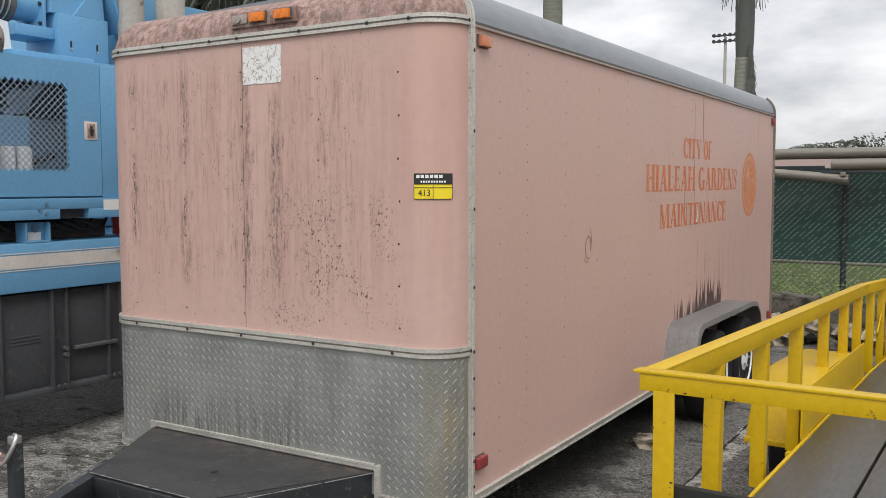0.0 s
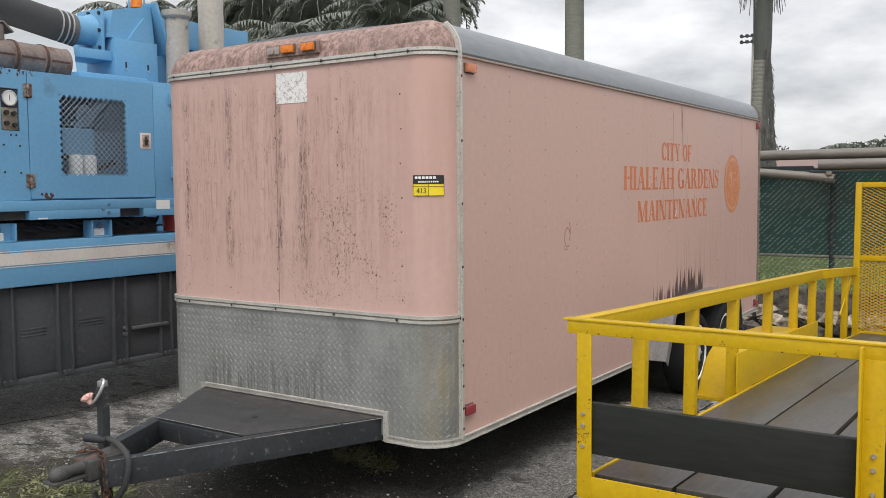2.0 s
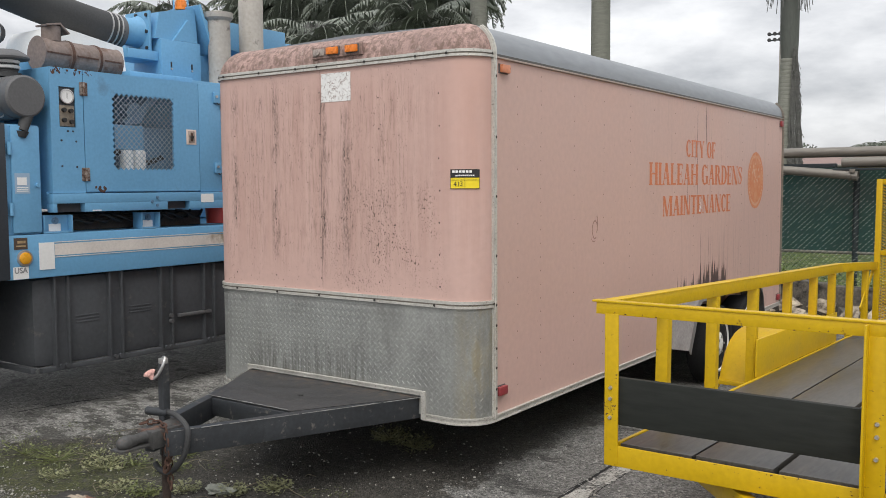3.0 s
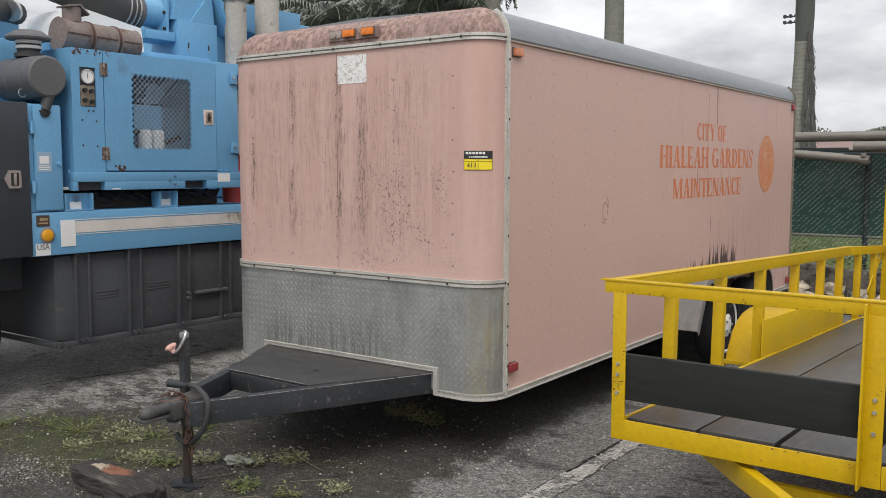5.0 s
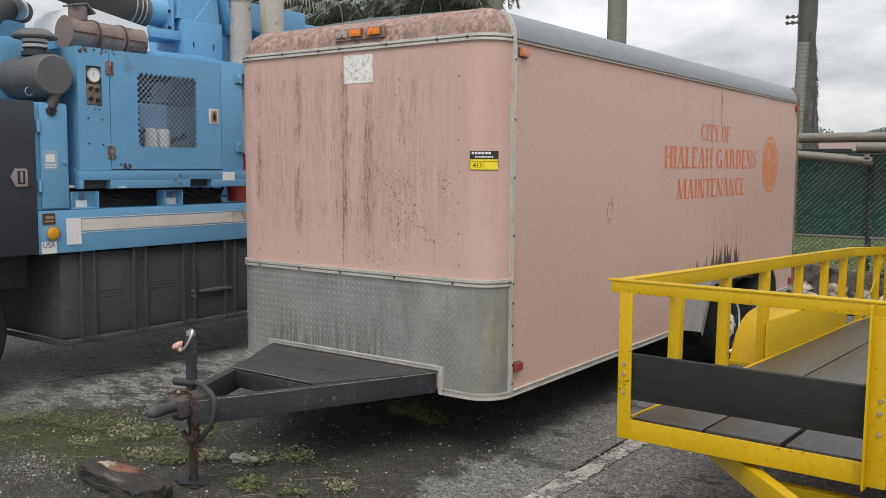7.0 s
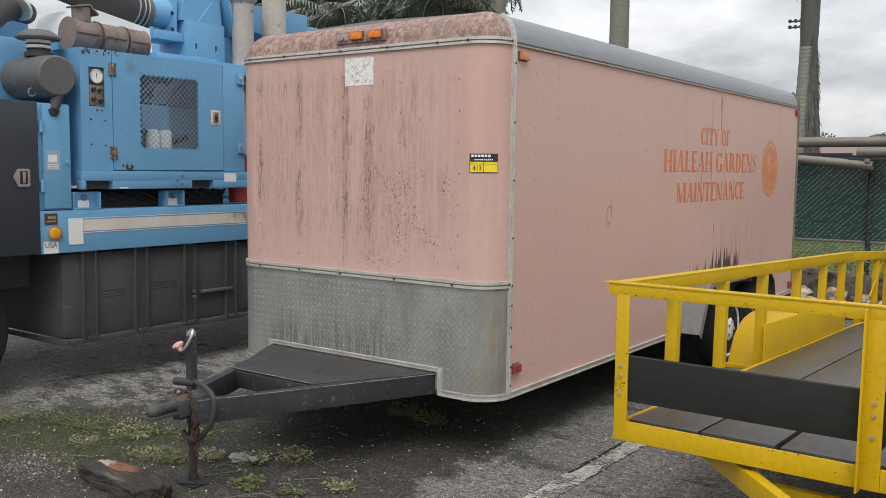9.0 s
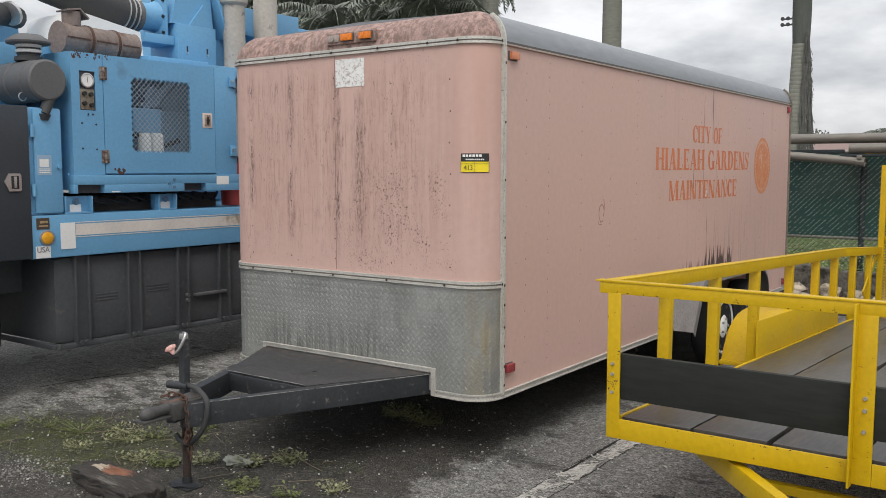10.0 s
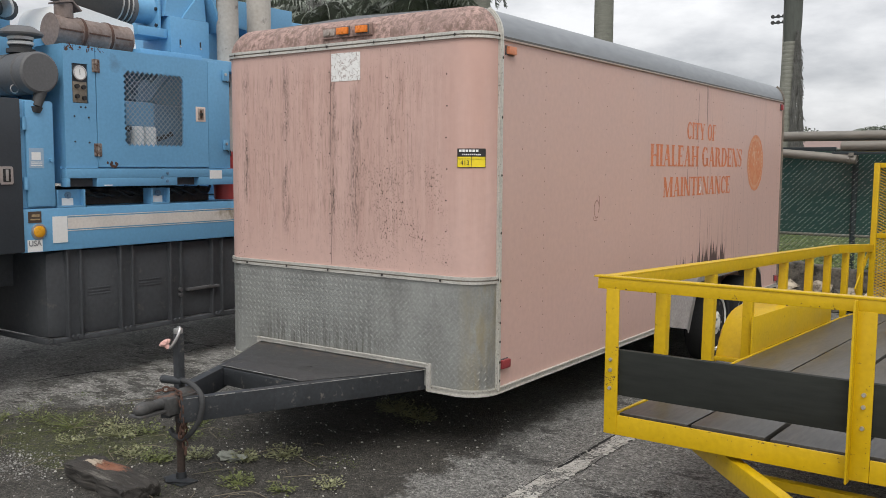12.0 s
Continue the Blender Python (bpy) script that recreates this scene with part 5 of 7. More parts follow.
# rear ramp gate with expanded metal
GT = 1.98
gate = ypart("ramp_gate", None, "upright yellow ramp gate of expanded metal", lambda bm: box(bm, 0.0, YW, YL + 0.005, YL + 0.045, 0.56, 0.60, 0.003))
for x in (0.02, YW / 2 - 0.02, YW - 0.06):
    bm = B()
    box(bm, x, x + 0.05, YL + 0.005, YL + 0.045, 0.601, GT, 0.003)
    part("gate_upright", bm, yellow, gate)
for z in (0.62, 1.29, GT - 0.045):
    bm = B()
    box(bm, 0.0705, YW - 0.0605, YL + 0.008, YL + 0.042, z, z + 0.045, 0.003)
    part("gate_bar", bm, yellow, gate)
bm = B()
for d in (1, -1):
    n_ = int((YW + (GT - 0.6)) / 0.05)
    for k in range(-2, n_ + 60):
        x = 0.05 + k * 0.05 if d > 0 else YW - 0.05 - k * 0.05
        pts = []
        z0, z1 = 0.63, GT - 0.03
        xa, xb = x - (1.2 if d > 0 else -1.2), x - (1.2 if d > 0 else -1.2) + d * (z1 - z0) * 1.9
        a, b = Vector((xa, YL + 0.025, z0)), Vector((xb, YL + 0.025, z1))
        lo, hi = 0.0, 1.0
        for lim, sg in ((0.06, 1), (YW - 0.06, -1)):
            da = (a.x - lim) * sg
            db = (b.x - lim) * sg
            if da < 0 and db < 0:
                lo = 2
            elif da < 0:
                lo = max(lo, da / (da - db))
            elif db < 0:
                hi = min(hi, da / (da - db))
        if hi - lo > 0.01:
            tube(bm, [a.lerp(b, lo), a.lerp(b, hi)], 0.0045, 4)
part("expanded_mesh", bm, yellow, gate, kind="stuff", soft=False)
for s in (0, 1):
    xx = 0.03 if s == 0 else YW - 0.03
    ypart("gate_brace", fill=lambda bm: beam(bm, (xx, YL - 0.58, 0.84), (xx, YL - 0.05, RT - 0.09), 0.012, 0.05, 0.003))

# ---- blue machine truck ----
XF, XB = -3.5, -5.9
truck = thing("machine_truck", (-4.7, 1.0, 0), "blue truck carrying an engine set, hoses and ducts", "truck")


def tpart(name, material, fill, label="", parent=None):
    bm = B()
    fill(bm)
    return part(name, bm, material, parent or truck, label)


def tb(name, material, x0, x1, y0, y1, z0, z1, bevel=0.006, label="", parent=None):
    return tpart(name, material, lambda bm: box(bm, x0, x1, y0, y1, z0, z1, bevel), label, parent)


bed = tb("bed_rail", blue, XB, XF, -0.85, 7.0, 1.045, 1.365, 0.012, "blue side rail of the bed")
tb("white_stripe", stripe_white, XF - 0.01, XF + 0.003, -0.49, 7.0, 1.203, 1.289, 0.0, "dirty white stripe", bed)
for z in (1.188, 1.298):
    tb("edge_line", stripe_white, XF - 0.01, XF + 0.003, -0.49, 7.0, z, z + 0.006, 0.0, "", bed)
tb("reflector_plate", white_label, XF - 0.01, XF + 0.006, -0.613, -0.495, 1.105, 1.302, 0.0, "plain white plate", bed)
faded_gold = mat("faded_gold_print", (0.38, 0.28, 0.15), 0.6, var=0.3, scale=40, bump=0)
tb("warning_label", mat("faded_brown_label", (0.075, 0.052, 0.038), 0.6, bump=0), XF - 0.01, XF + 0.004, -0.80, -0.70, 1.262, 1.345, 0.0, "", bed)
tb("label_bars", faded_gold, XF - 0.01, XF + 0.006, -0.785, -0.715, 1.282, 1.292, 0.0, "", bed)
tb("label_bars", faded_gold, XF - 0.01, XF + 0.006, -0.775, -0.715, 1.306, 1.324, 0.0, "", bed)
lab = tb("white_label", white_label, XF - 0.01, XF + 0.004, -0.812, -0.698, 1.05, 1.138, 0.0, "", bed)
writing("USA", 0.042, 0.098, mat("grey_print", (0.25, 0.25, 0.26), 0.5, bump=0), Matrix.Translation((XF + 0.005, -0.804, 1.092)) @ SIDE, lab, "label_print", weight=0.022)
bm = B()
lathe(bm, (XF, -0.725, 1.198), (1, 0, 0), [(0, 0.058), (0.012, 0.058), (0.014, 0.047)], 24)
rf = part("side_reflector", bm, steel, bed)
bm = B()
lathe(bm, (XF + 0.008, -0.725, 1.198), (1, 0, 0), [(0, 0.045), (0.012, 0.043), (0.017, 0.03), (0.019, 0.008)], 24)
part("lens", bm, mat("amber_yellow_lens", (0.72, 0.34, 0.02), 0.3, var=0.1, scale=30), rf, "round amber reflector")

# black skirt below the bed, ribbed, with a bolted foot rail
RIBS = (-0.43, 0.035, 0.52, 0.97, 1.42, 1.9, 2.4, 2.9)
skirt = tb("skirt_tank", black_steel, XF - 1.15, XF - 0.06, -0.65, 7.0, 0.36, 1.044, 0.09, "dusty black ribbed tank under the bed, greyed for haze")
ribs = [r_ + d_ for r_ in RIBS for d_ in (-0.055, 0.055)]
for y in ribs:
    tb("rib", black_steel, XF - 0.075, XF - 0.022, y - 0.008, y + 0.008, 0.36, 1.042, 0.003, parent=skirt)
for y in RIBS:
    tb("rib_web", black_steel, XF - 0.075, XF - 0.052, y - 0.047, y + 0.047, 0.374, 1.040, 0.0, parent=skirt)
tb("foot_rail", black_steel, XF - 1.15, XF - 0.08, -0.66, -0.625, 0.335, 0.372, 0.006, parent=skirt)
tb("foot_rail", black_steel, XF - 0.075, XF - 0.03, -0.60, 7.0, 0.335, 0.372, 0.006, parent=skirt)
for y in [r_ + d_ for r_ in RIBS for d_ in (-0.022, 0.022)]:
    tpart("rail_bolt", black_steel, lambda bm: cyl(bm, (XF - 0.03, y, 0.37), (XF - 0.005, y, 0.37), 0.018, seg=10), parent=skirt)
for y0, y1, z in ((-0.30, -0.10, 0.70), (0.17, 0.39, 0.72)):
    for q_ in (-0.024, 0.0, 0.024):
        tb("raised_bar", black_steel, XF - 0.065, XF - 0.056, y0, y1, z + q_ - 0.006, z + q_ + 0.006, 0.003, parent=skirt)
tb("step_bar", grey_plastic, XF - 0.06, XF - 0.015, 0.635, 0.98, 0.605, 0.63, 0.006, parent=skirt)
for z in (0.58, 0.625):
    tpart("rail_bolt", grey_plastic, lambda bm: cyl(bm, (XF - 0.05, 0.565, z), (XF - 0.02, 0.565, z), 0.017, seg=10), parent=skirt)
wheel(truck, (XF - 0.32, -1.50, 0.52), 0.52, 0.28, 1, hub=grey_plastic)
wheel(truck, (XB + 0.32, -1.50, 0.52), 0.52, 0.28, -1, hub=grey_plastic)
tb("chassis", black_steel, XB + 0.5, XF - 0.5, -3.2, 7.0, 0.75, 1.06, 0.01)

# dark tool box with its latch, then the narrow blue cabinet
tool = tb("tool_box", black_box, XB + 0.3, XF + 0.01, -1.75, -0.835, 1.05, 2.155, 0.012, "dark slate tool box")
bm = B()
v = [bm.verts.new((XF + 0.012, y, z)) for y, z in ((-1.035, 1.612), (-1.0, 1.672), (-0.92, 1.672), (-0.91, 1.662), (-0.91, 1.555), (-0.92, 1.545), (-1.0, 1.545))]
bm.faces.new(v)
r_ = bmesh.ops.extrude_face_region(bm, geom=bm.faces[:])
bmesh.ops.translate(bm, vec=(0.010, 0, 0), verts=[k for k in r_["geom"] if isinstance(k, bmesh.types.BMVert)])
latch_p = part("latch", bm, steel, tool, "bright steel paddle latch")
tb("latch_recess", black_ink, XF + 0.02, XF + 0.025, -0.985, -0.93, 1.563, 1.655, 0.004, parent=latch_p)
tb("latch_paddle", steel, XF + 0.024, XF + 0.032, -0.968, -0.948, 1.568, 1.650, 0.003, parent=latch_p)
cab = tb("cabinet", blue, XB + 0.4, XF - 0.02, -0.83, -0.575, 1.367, 2.15, 0.008, "narrow blue cabinet")
cd = tb("cabinet_door", blue, XF - 0.02, XF + 0.004, -0.795, -0.582, 1.38, 2.14, 0.005, parent=cab)
for z in (1.55, 1.98):
    tpart("hinge", blue, lambda bm: cyl(bm, (XF + 0.006, -0.808, z - 0.045), (XF + 0.006, -0.808, z + 0.045), 0.014, seg=10), parent=cab)
nt = tb("notice", mat("pale_blue_notice", (0.30, 0.42, 0.55), 0.5, var=0.05, bump=0), XF + 0.003, XF + 0.006, -0.778, -0.666, 1.66, 1.805, 0.0, "faded notice sheet", cd)
tb("notice_picture", white_label, XF + 0.005, XF + 0.0075, -0.76, -0.69, 1.72, 1.775, 0.0, parent=nt)
for k in range(3):
    tb("notice_bars", white_label, XF + 0.005, XF + 0.0075, -0.765, -0.68, 1.675 + k * 0.013, 1.681 + k * 0.013, 0.0, parent=nt)
tpart("cabinet_catch", blue, lambda bm: cyl(bm, (XF, -0.61, 1.72), (XF + 0.025, -0.61, 1.72), 0.016, seg=10), parent=cd)

# engine enclosure: frame, door with a cut-out lattice, gauge panel
EY0, EY1, EZ0, EZ1 = -0.485, 1.115, 1.66, 2.582
GY0, GY1, GZ0, GZ1 = 0.028, 0.612, 1.836, 2.432
HY = -0.215
enc = tpart("engine_enclosure", blue, lambda bm: (box(bm, XB + 0.5, XF - 0.03, EY0, EY0 + 0.02, EZ0, EZ1), box(bm, XB + 0.5, XF - 0.03, EY1 - 0.02, EY1, EZ0, EZ1), box(bm, XB + 0.5, XF - 0.03, EY0 + 0.02, EY1 - 0.02, EZ1 - 0.02, EZ1), box(bm, XB + 0.5, XF - 0.03, EY0 + 0.02, EY1 - 0.02, EZ0, EZ0 + 0.02), box(bm, XB + 0.5, XB + 0.52, EY0 + 0.02, EY1 - 0.02, EZ0 + 0.02, EZ1 - 0.02)), "blue sheet metal engine enclosure")


tpart("gauge_panel", blue, lambda bm: ring_plate(bm, XF - 0.03, XF, EY0, HY - 0.004, EZ0, EZ1, -0.415, -0.283, 2.15, 2.445), parent=enc)
door = tpart("engine_door", blue, lambda bm: ring_plate(bm, XF - 0.03, XF + 0.002, HY + 0.002, 0.868, EZ0 + 0.01, EZ1 - 0.002, GY0, GY1, GZ0, GZ1), "blue door with a diamond lattice window", enc)
tpart("end_panel", blue, lambda bm: box(bm, XF - 0.03, XF - 0.001, 0.874, EY1, EZ0, EZ1 - 0.004, 0.004), parent=enc)
# lattice: bars crossing at right angles, on edge
bm = B()
step = (GY1 - GY0) / 13
mid = (GY0 + GY1) / 2, (GZ0 + GZ1) / 2
for d in (1, -1):
    for k in range(-26, 27):
        c = k * step
        pts = []
        for s in np.linspace(-1.3, 1.3, 261):
            y = mid[0] + s * 0.5 + c / 2
            z = mid[1] + d * (s * 0.5 - c / 2)
            if GY0 <= y <= GY1 and GZ0 <= z <= GZ1:
                pts.append((y, z))
        if len(pts) > 1:
            beam(bm, (XF - 0.012, *pts[0]), (XF - 0.012, *pts[-1]), 0.0035, 0.0045)
part("lattice", bm, mat("dull_lattice_steel", (0.36, 0.45, 0.52), 0.5, 0.2, var=0.15), door, "diamond lattice of flat steel")
# teeth round the opening
bm = B()
for k in range(13):
    for z, sg in ((GZ0, 1), (GZ1, -1)):
        y = GY0 + k * step
        bm.faces.new([bm.verts.new((XF + 0.001, a, b_)) for a, b_ in ((y, z - sg * 0.003), (y + step, z - sg * 0.003), (y + step / 2, z + sg * step / 2))])
    for y, sg in ((GY0, 1), (GY1, -1)):
        z = GZ0 + k * (GZ1 - GZ0) / 13
        h = (GZ1 - GZ0) / 13
        bm.faces.new([bm.verts.new((XF + 0.0015, a, b_)) for a, b_ in ((y - sg * 0.003, z), (y - sg * 0.003, z + h), (y + sg * step / 2, z + h / 2))])
part("toothed_edge", bm, blue, door, soft=False, kind="stuff")
# inside the enclosure, parts in the blue that has shade in its colour
eng = tb("engine_block", blue_shaded, XF - 0.75, XF - 0.24, -0.1, 0.95, EZ0 + 0.022, 2.20, 0.03, "blue engine, darkened in colour for shade", enc)
tb("air_box", blue, XF - 0.40, XF - 0.11, 0.12, 0.40, 2.00, 2.20, 0.02, parent=enc)
tpart("fan_belt_guard", blue_shaded, lambda bm: beam(bm, (XF - 0.20, 0.26, 2.20), (XF - 0.20, 0.56, 2.46), 0.10, 0.06, 0.004), parent=enc)
tpart("fan_hub", blue_shaded, lambda bm: cyl(bm, (XF - 0.26, 0.36, 2.30), (XF - 0.16, 0.36, 2.30), 0.085, seg=18), parent=enc)
tpart("hose_bundle", rubber, lambda bm: tube(bm, smooth_line([(XF - 0.15, 0.02, 1.95), (XF - 0.12, 0.15, 1.98), (XF - 0.14, 0.40, 1.90), (XF - 0.15, 0.60, 1.95)], 6), 0.022, 8), parent=enc)
for y in (0.22, 0.34):
    tpart("filter_can", white_label, lambda bm: lathe(bm, (XF - 0.10, y, 1.70), (0, 0, 1), [(0, 0.045), (0.02, 0.052), (0.28, 0.052), (0.30, 0.04)], 18), "pale filter can", enc)
# gauge panel details
tb("gauge_plate", black_box, XF - 0.028, XF - 0.012, -0.417, -0.281, 2.148, 2.447, 0.0, parent=enc)
bm = B()
lathe(bm, (XF - 0.012, -0.35, 2.375), (1, 0, 0), [(0, 0.056), (0.018, 0.056), (0.02, 0.048), (0.012, 0.047)], 24)
g = part("gauge", bm, steel, enc, "round dial gauge")
tpart("dial", white_label, lambda bm: cyl(bm, (XF - 0.004, -0.35, 2.375), (XF + 0.003, -0.35, 2.375), 0.047, seg=24), parent=g)
tb("dial_needle", black_ink, XF + 0.003, XF + 0.005, -0.3515, -0.3485, 2.36, 2.40, 0.0, parent=g)
tb("switch_plate", mat("brown_worn_plate", (0.20, 0.17, 0.13), 0.6, var=0.3, scale=15), XF - 0.012, XF - 0.004, -0.41, -0.292, 2.155, 2.31, 0.003, parent=enc)
for y, z in ((-0.38, 2.275), (-0.325, 2.27), (-0.38, 2.20), (-0.32, 2.19)):
    tpart("switch", black_ink, lambda bm: cyl(bm, (XF - 0.006, y, z), (XF + 0.02, y, z), 0.016, seg=10), parent=enc)
hinge_rust = mat("rust_streaked_hinge", (0.30, 0.26, 0.23), 0.7, 0.2, var=0.3, scale=30, dirt=(0.085, 0.038, 0.024), dirt_amount=0.62, dirt_scale=34)
for z in (2.44, 1.80):
    bm = B()
    for s in (-1, 1):
        box(bm, XF + 0.001, XF + 0.008, HY + s * 0.02 - 0.013, HY + s * 0.02 + 0.013, z - 0.05, z + 0.05, 0.003)
    cyl(bm, (XF + 0.012, HY, z - 0.05), (XF + 0.012, HY, z + 0.05), 0.010, seg=10)
    part("hinge", bm, hinge_rust, enc, "rusted door hinge")
# paddle latch with a pale frame
lt = tb("door_latch", mat("faded_latch_frame", (0.72, 0.58, 0.50), 0.5, var=0.1), XF + 0.001, XF + 0.006, 0.735, 0.838, 2.058, 2.184, 0.002, "worn orange and white paddle latch", door)
tb("latch_face", mat("worn_latch_face", (0.36, 0.30, 0.26), 0.6, 0.3, var=0.4, scale=30), XF + 0.005, XF + 0.010, 0.755, 0.818, 2.072, 2.17, 0.002, parent=lt)
tb("latch_handle", rust, XF + 0.009, XF + 0.016, 0.777, 0.797, 2.086, 2.155, 0.002, parent=lt)
tpart("latch_knob", black_ink, lambda bm: cyl(bm, (XF + 0.009, 0.787, 2.12), (XF + 0.022, 0.787, 2.12), 0.014, seg=10), parent=lt)
for z in (2.475, 1.87):
    ct = tb("catch", blue, XF, XF + 0.02, 1.03, 1.085, z - 0.05, z + 0.04, 0.004, parent=enc)
    tpart("catch_bolt", steel, lambda bm: cyl(bm, (XF + 0.02, 1.055, z + 0.005), (XF + 0.028, 1.055, z + 0.005), 0.012, seg=10), parent=ct)
    tpart("catch_wire", black_ink, lambda bm: tube(bm, smooth_line([(XF + 0.012, 1.06, z - 0.045), (XF + 0.02, 1.075, z - 0.06), (XF + 0.012, 1.105, z - 0.055), (XF + 0.008, 1.112, z - 0.10)], 4), 0.005, 6), parent=ct)
# rusted corner and flakes
bm = B()
for k in range(40):
    y = -0.48 + rng.random() * 0.34
    blob(bm, (XF + 0.001, y, EZ1 - rng.random() ** 2 * 0.04), (0.002, 0.003 + rng.random() ** 3 * 0.010, 0.003 + rng.random() ** 2 * 0.012), 0.4, k, 1)
for k in range(14):
    blob(bm, (XF + 0.003, -0.135 + rng.random() * 0.10, EZ0 + 0.01 + rng.random() * 0.035), (0.002, 0.011, 0.012), 0.4, k + 20, 1)
part("rust_patches", bm, rust, enc, kind="stuff")
bm = B()
for y, z in ((-0.35, 2.12), (-0.31, 2.12), (-0.405, 2.05), (-0.285, 2.045), (-0.405, 1.86), (-0.285, 1.855)):
    cyl(bm, (XF, y, z), (XF + 0.004, y, z), 0.007, seg=8)
part("screw_heads", bm, dark_dot, enc, kind="stuff")

# base frame under the enclosure, slotted, on brackets
# brown grime, its base lightened to stand for haze
hazed_grime = mat("hazed_brown_grime", (0.10, 0.088, 0.078), 0.8, var=0.35, scale=8, fine=50, bump=0.3, dirt=(0.17, 0.10, 0.06), dirt_amount=0.2, dirt_scale=12)
SLOTS = ((-0.468, -0.242), (0.515, 0.740))


def base_frame(bm):
    edges = [-0.50] + [y for pair in SLOTS for y in pair] + [1.13]
    for y0, y1 in zip(edges[::2], edges[1::2]):
        box(bm, XF - 0.06, XF + 0.02, y0, y1, 1.518, 1.584, 0.003)
    box(bm, XF - 0.06, XF + 0.02, -0.50, 1.13, 1.5835, 1.657, 0.004)
    for y in (-0.50, 1.06):
        box(bm, XB + 0.58, XF - 0.06, y, y + 0.07, 1.545, 1.672)
    box(bm, XB + 0.5, XB + 0.58, -0.50, 1.13, 1.518, 1.657)


base = tpart("base_frame", blue, base_frame, "blue base frame with fork slots")
for y0, y1 in SLOTS:
    tb("fork_slot", black_steel, XF - 0.058, XF - 0.04, y0 - 0.01, y1 + 0.01, 1.520, 1.60, 0.0, parent=base)
tb("white_label", white_label, XF + 0.012, XF + 0.022, 0.86, 0.995, 1.57, 1.643, 0.0, parent=base)
tb("small_label", white_label, XF + 0.012, XF + 0.022, -0.18, -0.105, 1.522, 1.532, 0.0, parent=base)
for y, z in ((0.36, 1.585), (0.413, 1.62), (0.41, 1.555)):
    tpart("bolt", blue_shaded, lambda bm: cyl(bm, (XF + 0.02, y, z), (XF + 0.028, y, z), 0.012, seg=10), parent=base)
for y0, y1, l0 in ((-0.565, -0.33, -0.53), (0.275, 0.455, 0.288)):
    br = tpart("bracket", blue, lambda bm: (box(bm, XF - 0.12, XF - 0.005, y0, y1, 1.366, 1.378, 0.002), box(bm, XF - 0.12, XF - 0.005, y0, y0 + 0.012, 1.378, 1.498, 0.002), box(bm, XF - 0.12, XF - 0.005, y1 - 0.012, y1, 1.378, 1.498, 0.002), box(bm, XF - 0.075, XF - 0.06, y0 + 0.012, y1 - 0.012, 1.378, 1.498)))
    tpart("bolt", blue_shaded, lambda bm: (cyl(bm, (XF - 0.06, l0 + 0.085, 1.456), (XF - 0.05, l0 + 0.085, 1.456), 0.026, seg=14), cyl(bm, (XF - 0.05, l0 + 0.085, 1.456), (XF - 0.036, l0 + 0.085, 1.456), 0.014, seg=6)), parent=br)
    tb("mount_label", white_label, XF - 0.062, XF - 0.055, l0 + 0.035, l0 + 0.128, 1.379, 1.434, 0.0, parent=br)
# block added to close the bright gap behind the brackets
tb("gap_block", hazed_grime, XF - 1.2, XF - 0.28, -0.5, 1.1, 1.367, 1.495, 0.01)
for k in range(9):
    y = -0.25 + k * 0.13
    tpart("hose", rubber, lambda bm: tube(bm, smooth_line([(XF - 0.22 - rng.random() * 0.2, y, 1.50), (XF - 0.18, y + 0.06, 1.44 + rng.random() * 0.05), (XF - 0.20, y + 0.2, 1.43), (XF - 0.25, y + 0.3, 1.50)], 4), 0.012, 6))

# air cleaner, rain cap, muffler on top
AC = Vector((-3.485, -0.675, 2.35))
bm = B()
lathe(bm, AC, (-1, 0, 0), [(0, 0.01), (0.0, 0.135), (0.012, 0.150), (0.10, 0.153), (0.105, 0.146), (0.125, 0.146), (0.13, 0.155), (0.30, 0.155), (0.305, 0.147), (0.33, 0.147), (0.335, 0.155), (0.62, 0.155), (0.66, 0.13), (0.66, 0.02)], 36)
ac = part("air_cleaner", bm, grey_plastic, truck, "dark grey round air cleaner")
tpart("dust_spout", rubber, lambda bm: (cyl(bm, AC + Vector((-0.05, 0.03, -0.13)), AC + Vector((-0.02, -0.03, -0.25)), 0.045, 0.035, 12), cyl(bm, AC + Vector((-0.02, -0.03, -0.25)), AC + Vector((-0.02, -0.035, -0.29)), 0.048, 0.03, 12)), parent=ac)
bm = B()
tube(bm, [AC + Vector((-0.2, -0.06 + 0.03 * math.cos(a), -0.10 + 0.03 * math.sin(a))) + Vector((0.06, -0.06, -0.02)) for a in [k * math.tau / 10 for k in range(10)]], 0.005, 5, True)
part("band_clip", bm, steel, ac)
CP = AC + Vector((-0.28, 0.02, 0.155))
bm = B()
lathe(bm, CP, (0, 0, 1), [(0, 0.10), (0.03, 0.10), (0.035, 0.078), (0.05, 0.078), (0.055, 0.085), (0.120, 0.085), (0.14, 0.07)], 24)
cpn = part("intake_neck", bm, rubber, ac)
for z in (0.06, 0.098):
    tpart("pale_ring", white_label, lambda bm: lathe(bm, CP + Vector((0, 0, z)), (0, 0, 1), [(0, 0.085), (0.004, 0.092), (0.022, 0.092), (0.026, 0.085)], 24), parent=cpn)
tpart("rain_cap", grey_plastic, lambda bm: lathe(bm, CP + Vector((0, 0, 0.120)), (0, 0, 1), [(0, 0.08), (0.008, 0.155), (0.022, 0.16), (0.04, 0.148), (0.075, 0.09), (0.08, 0.02)], 30), "grey mushroom rain cap", cpn)
M0, M1 = Vector((-3.92, -0.33, 2.735)), Vector((-3.92, 0.36, 2.715))
L = (M1 - M0).length
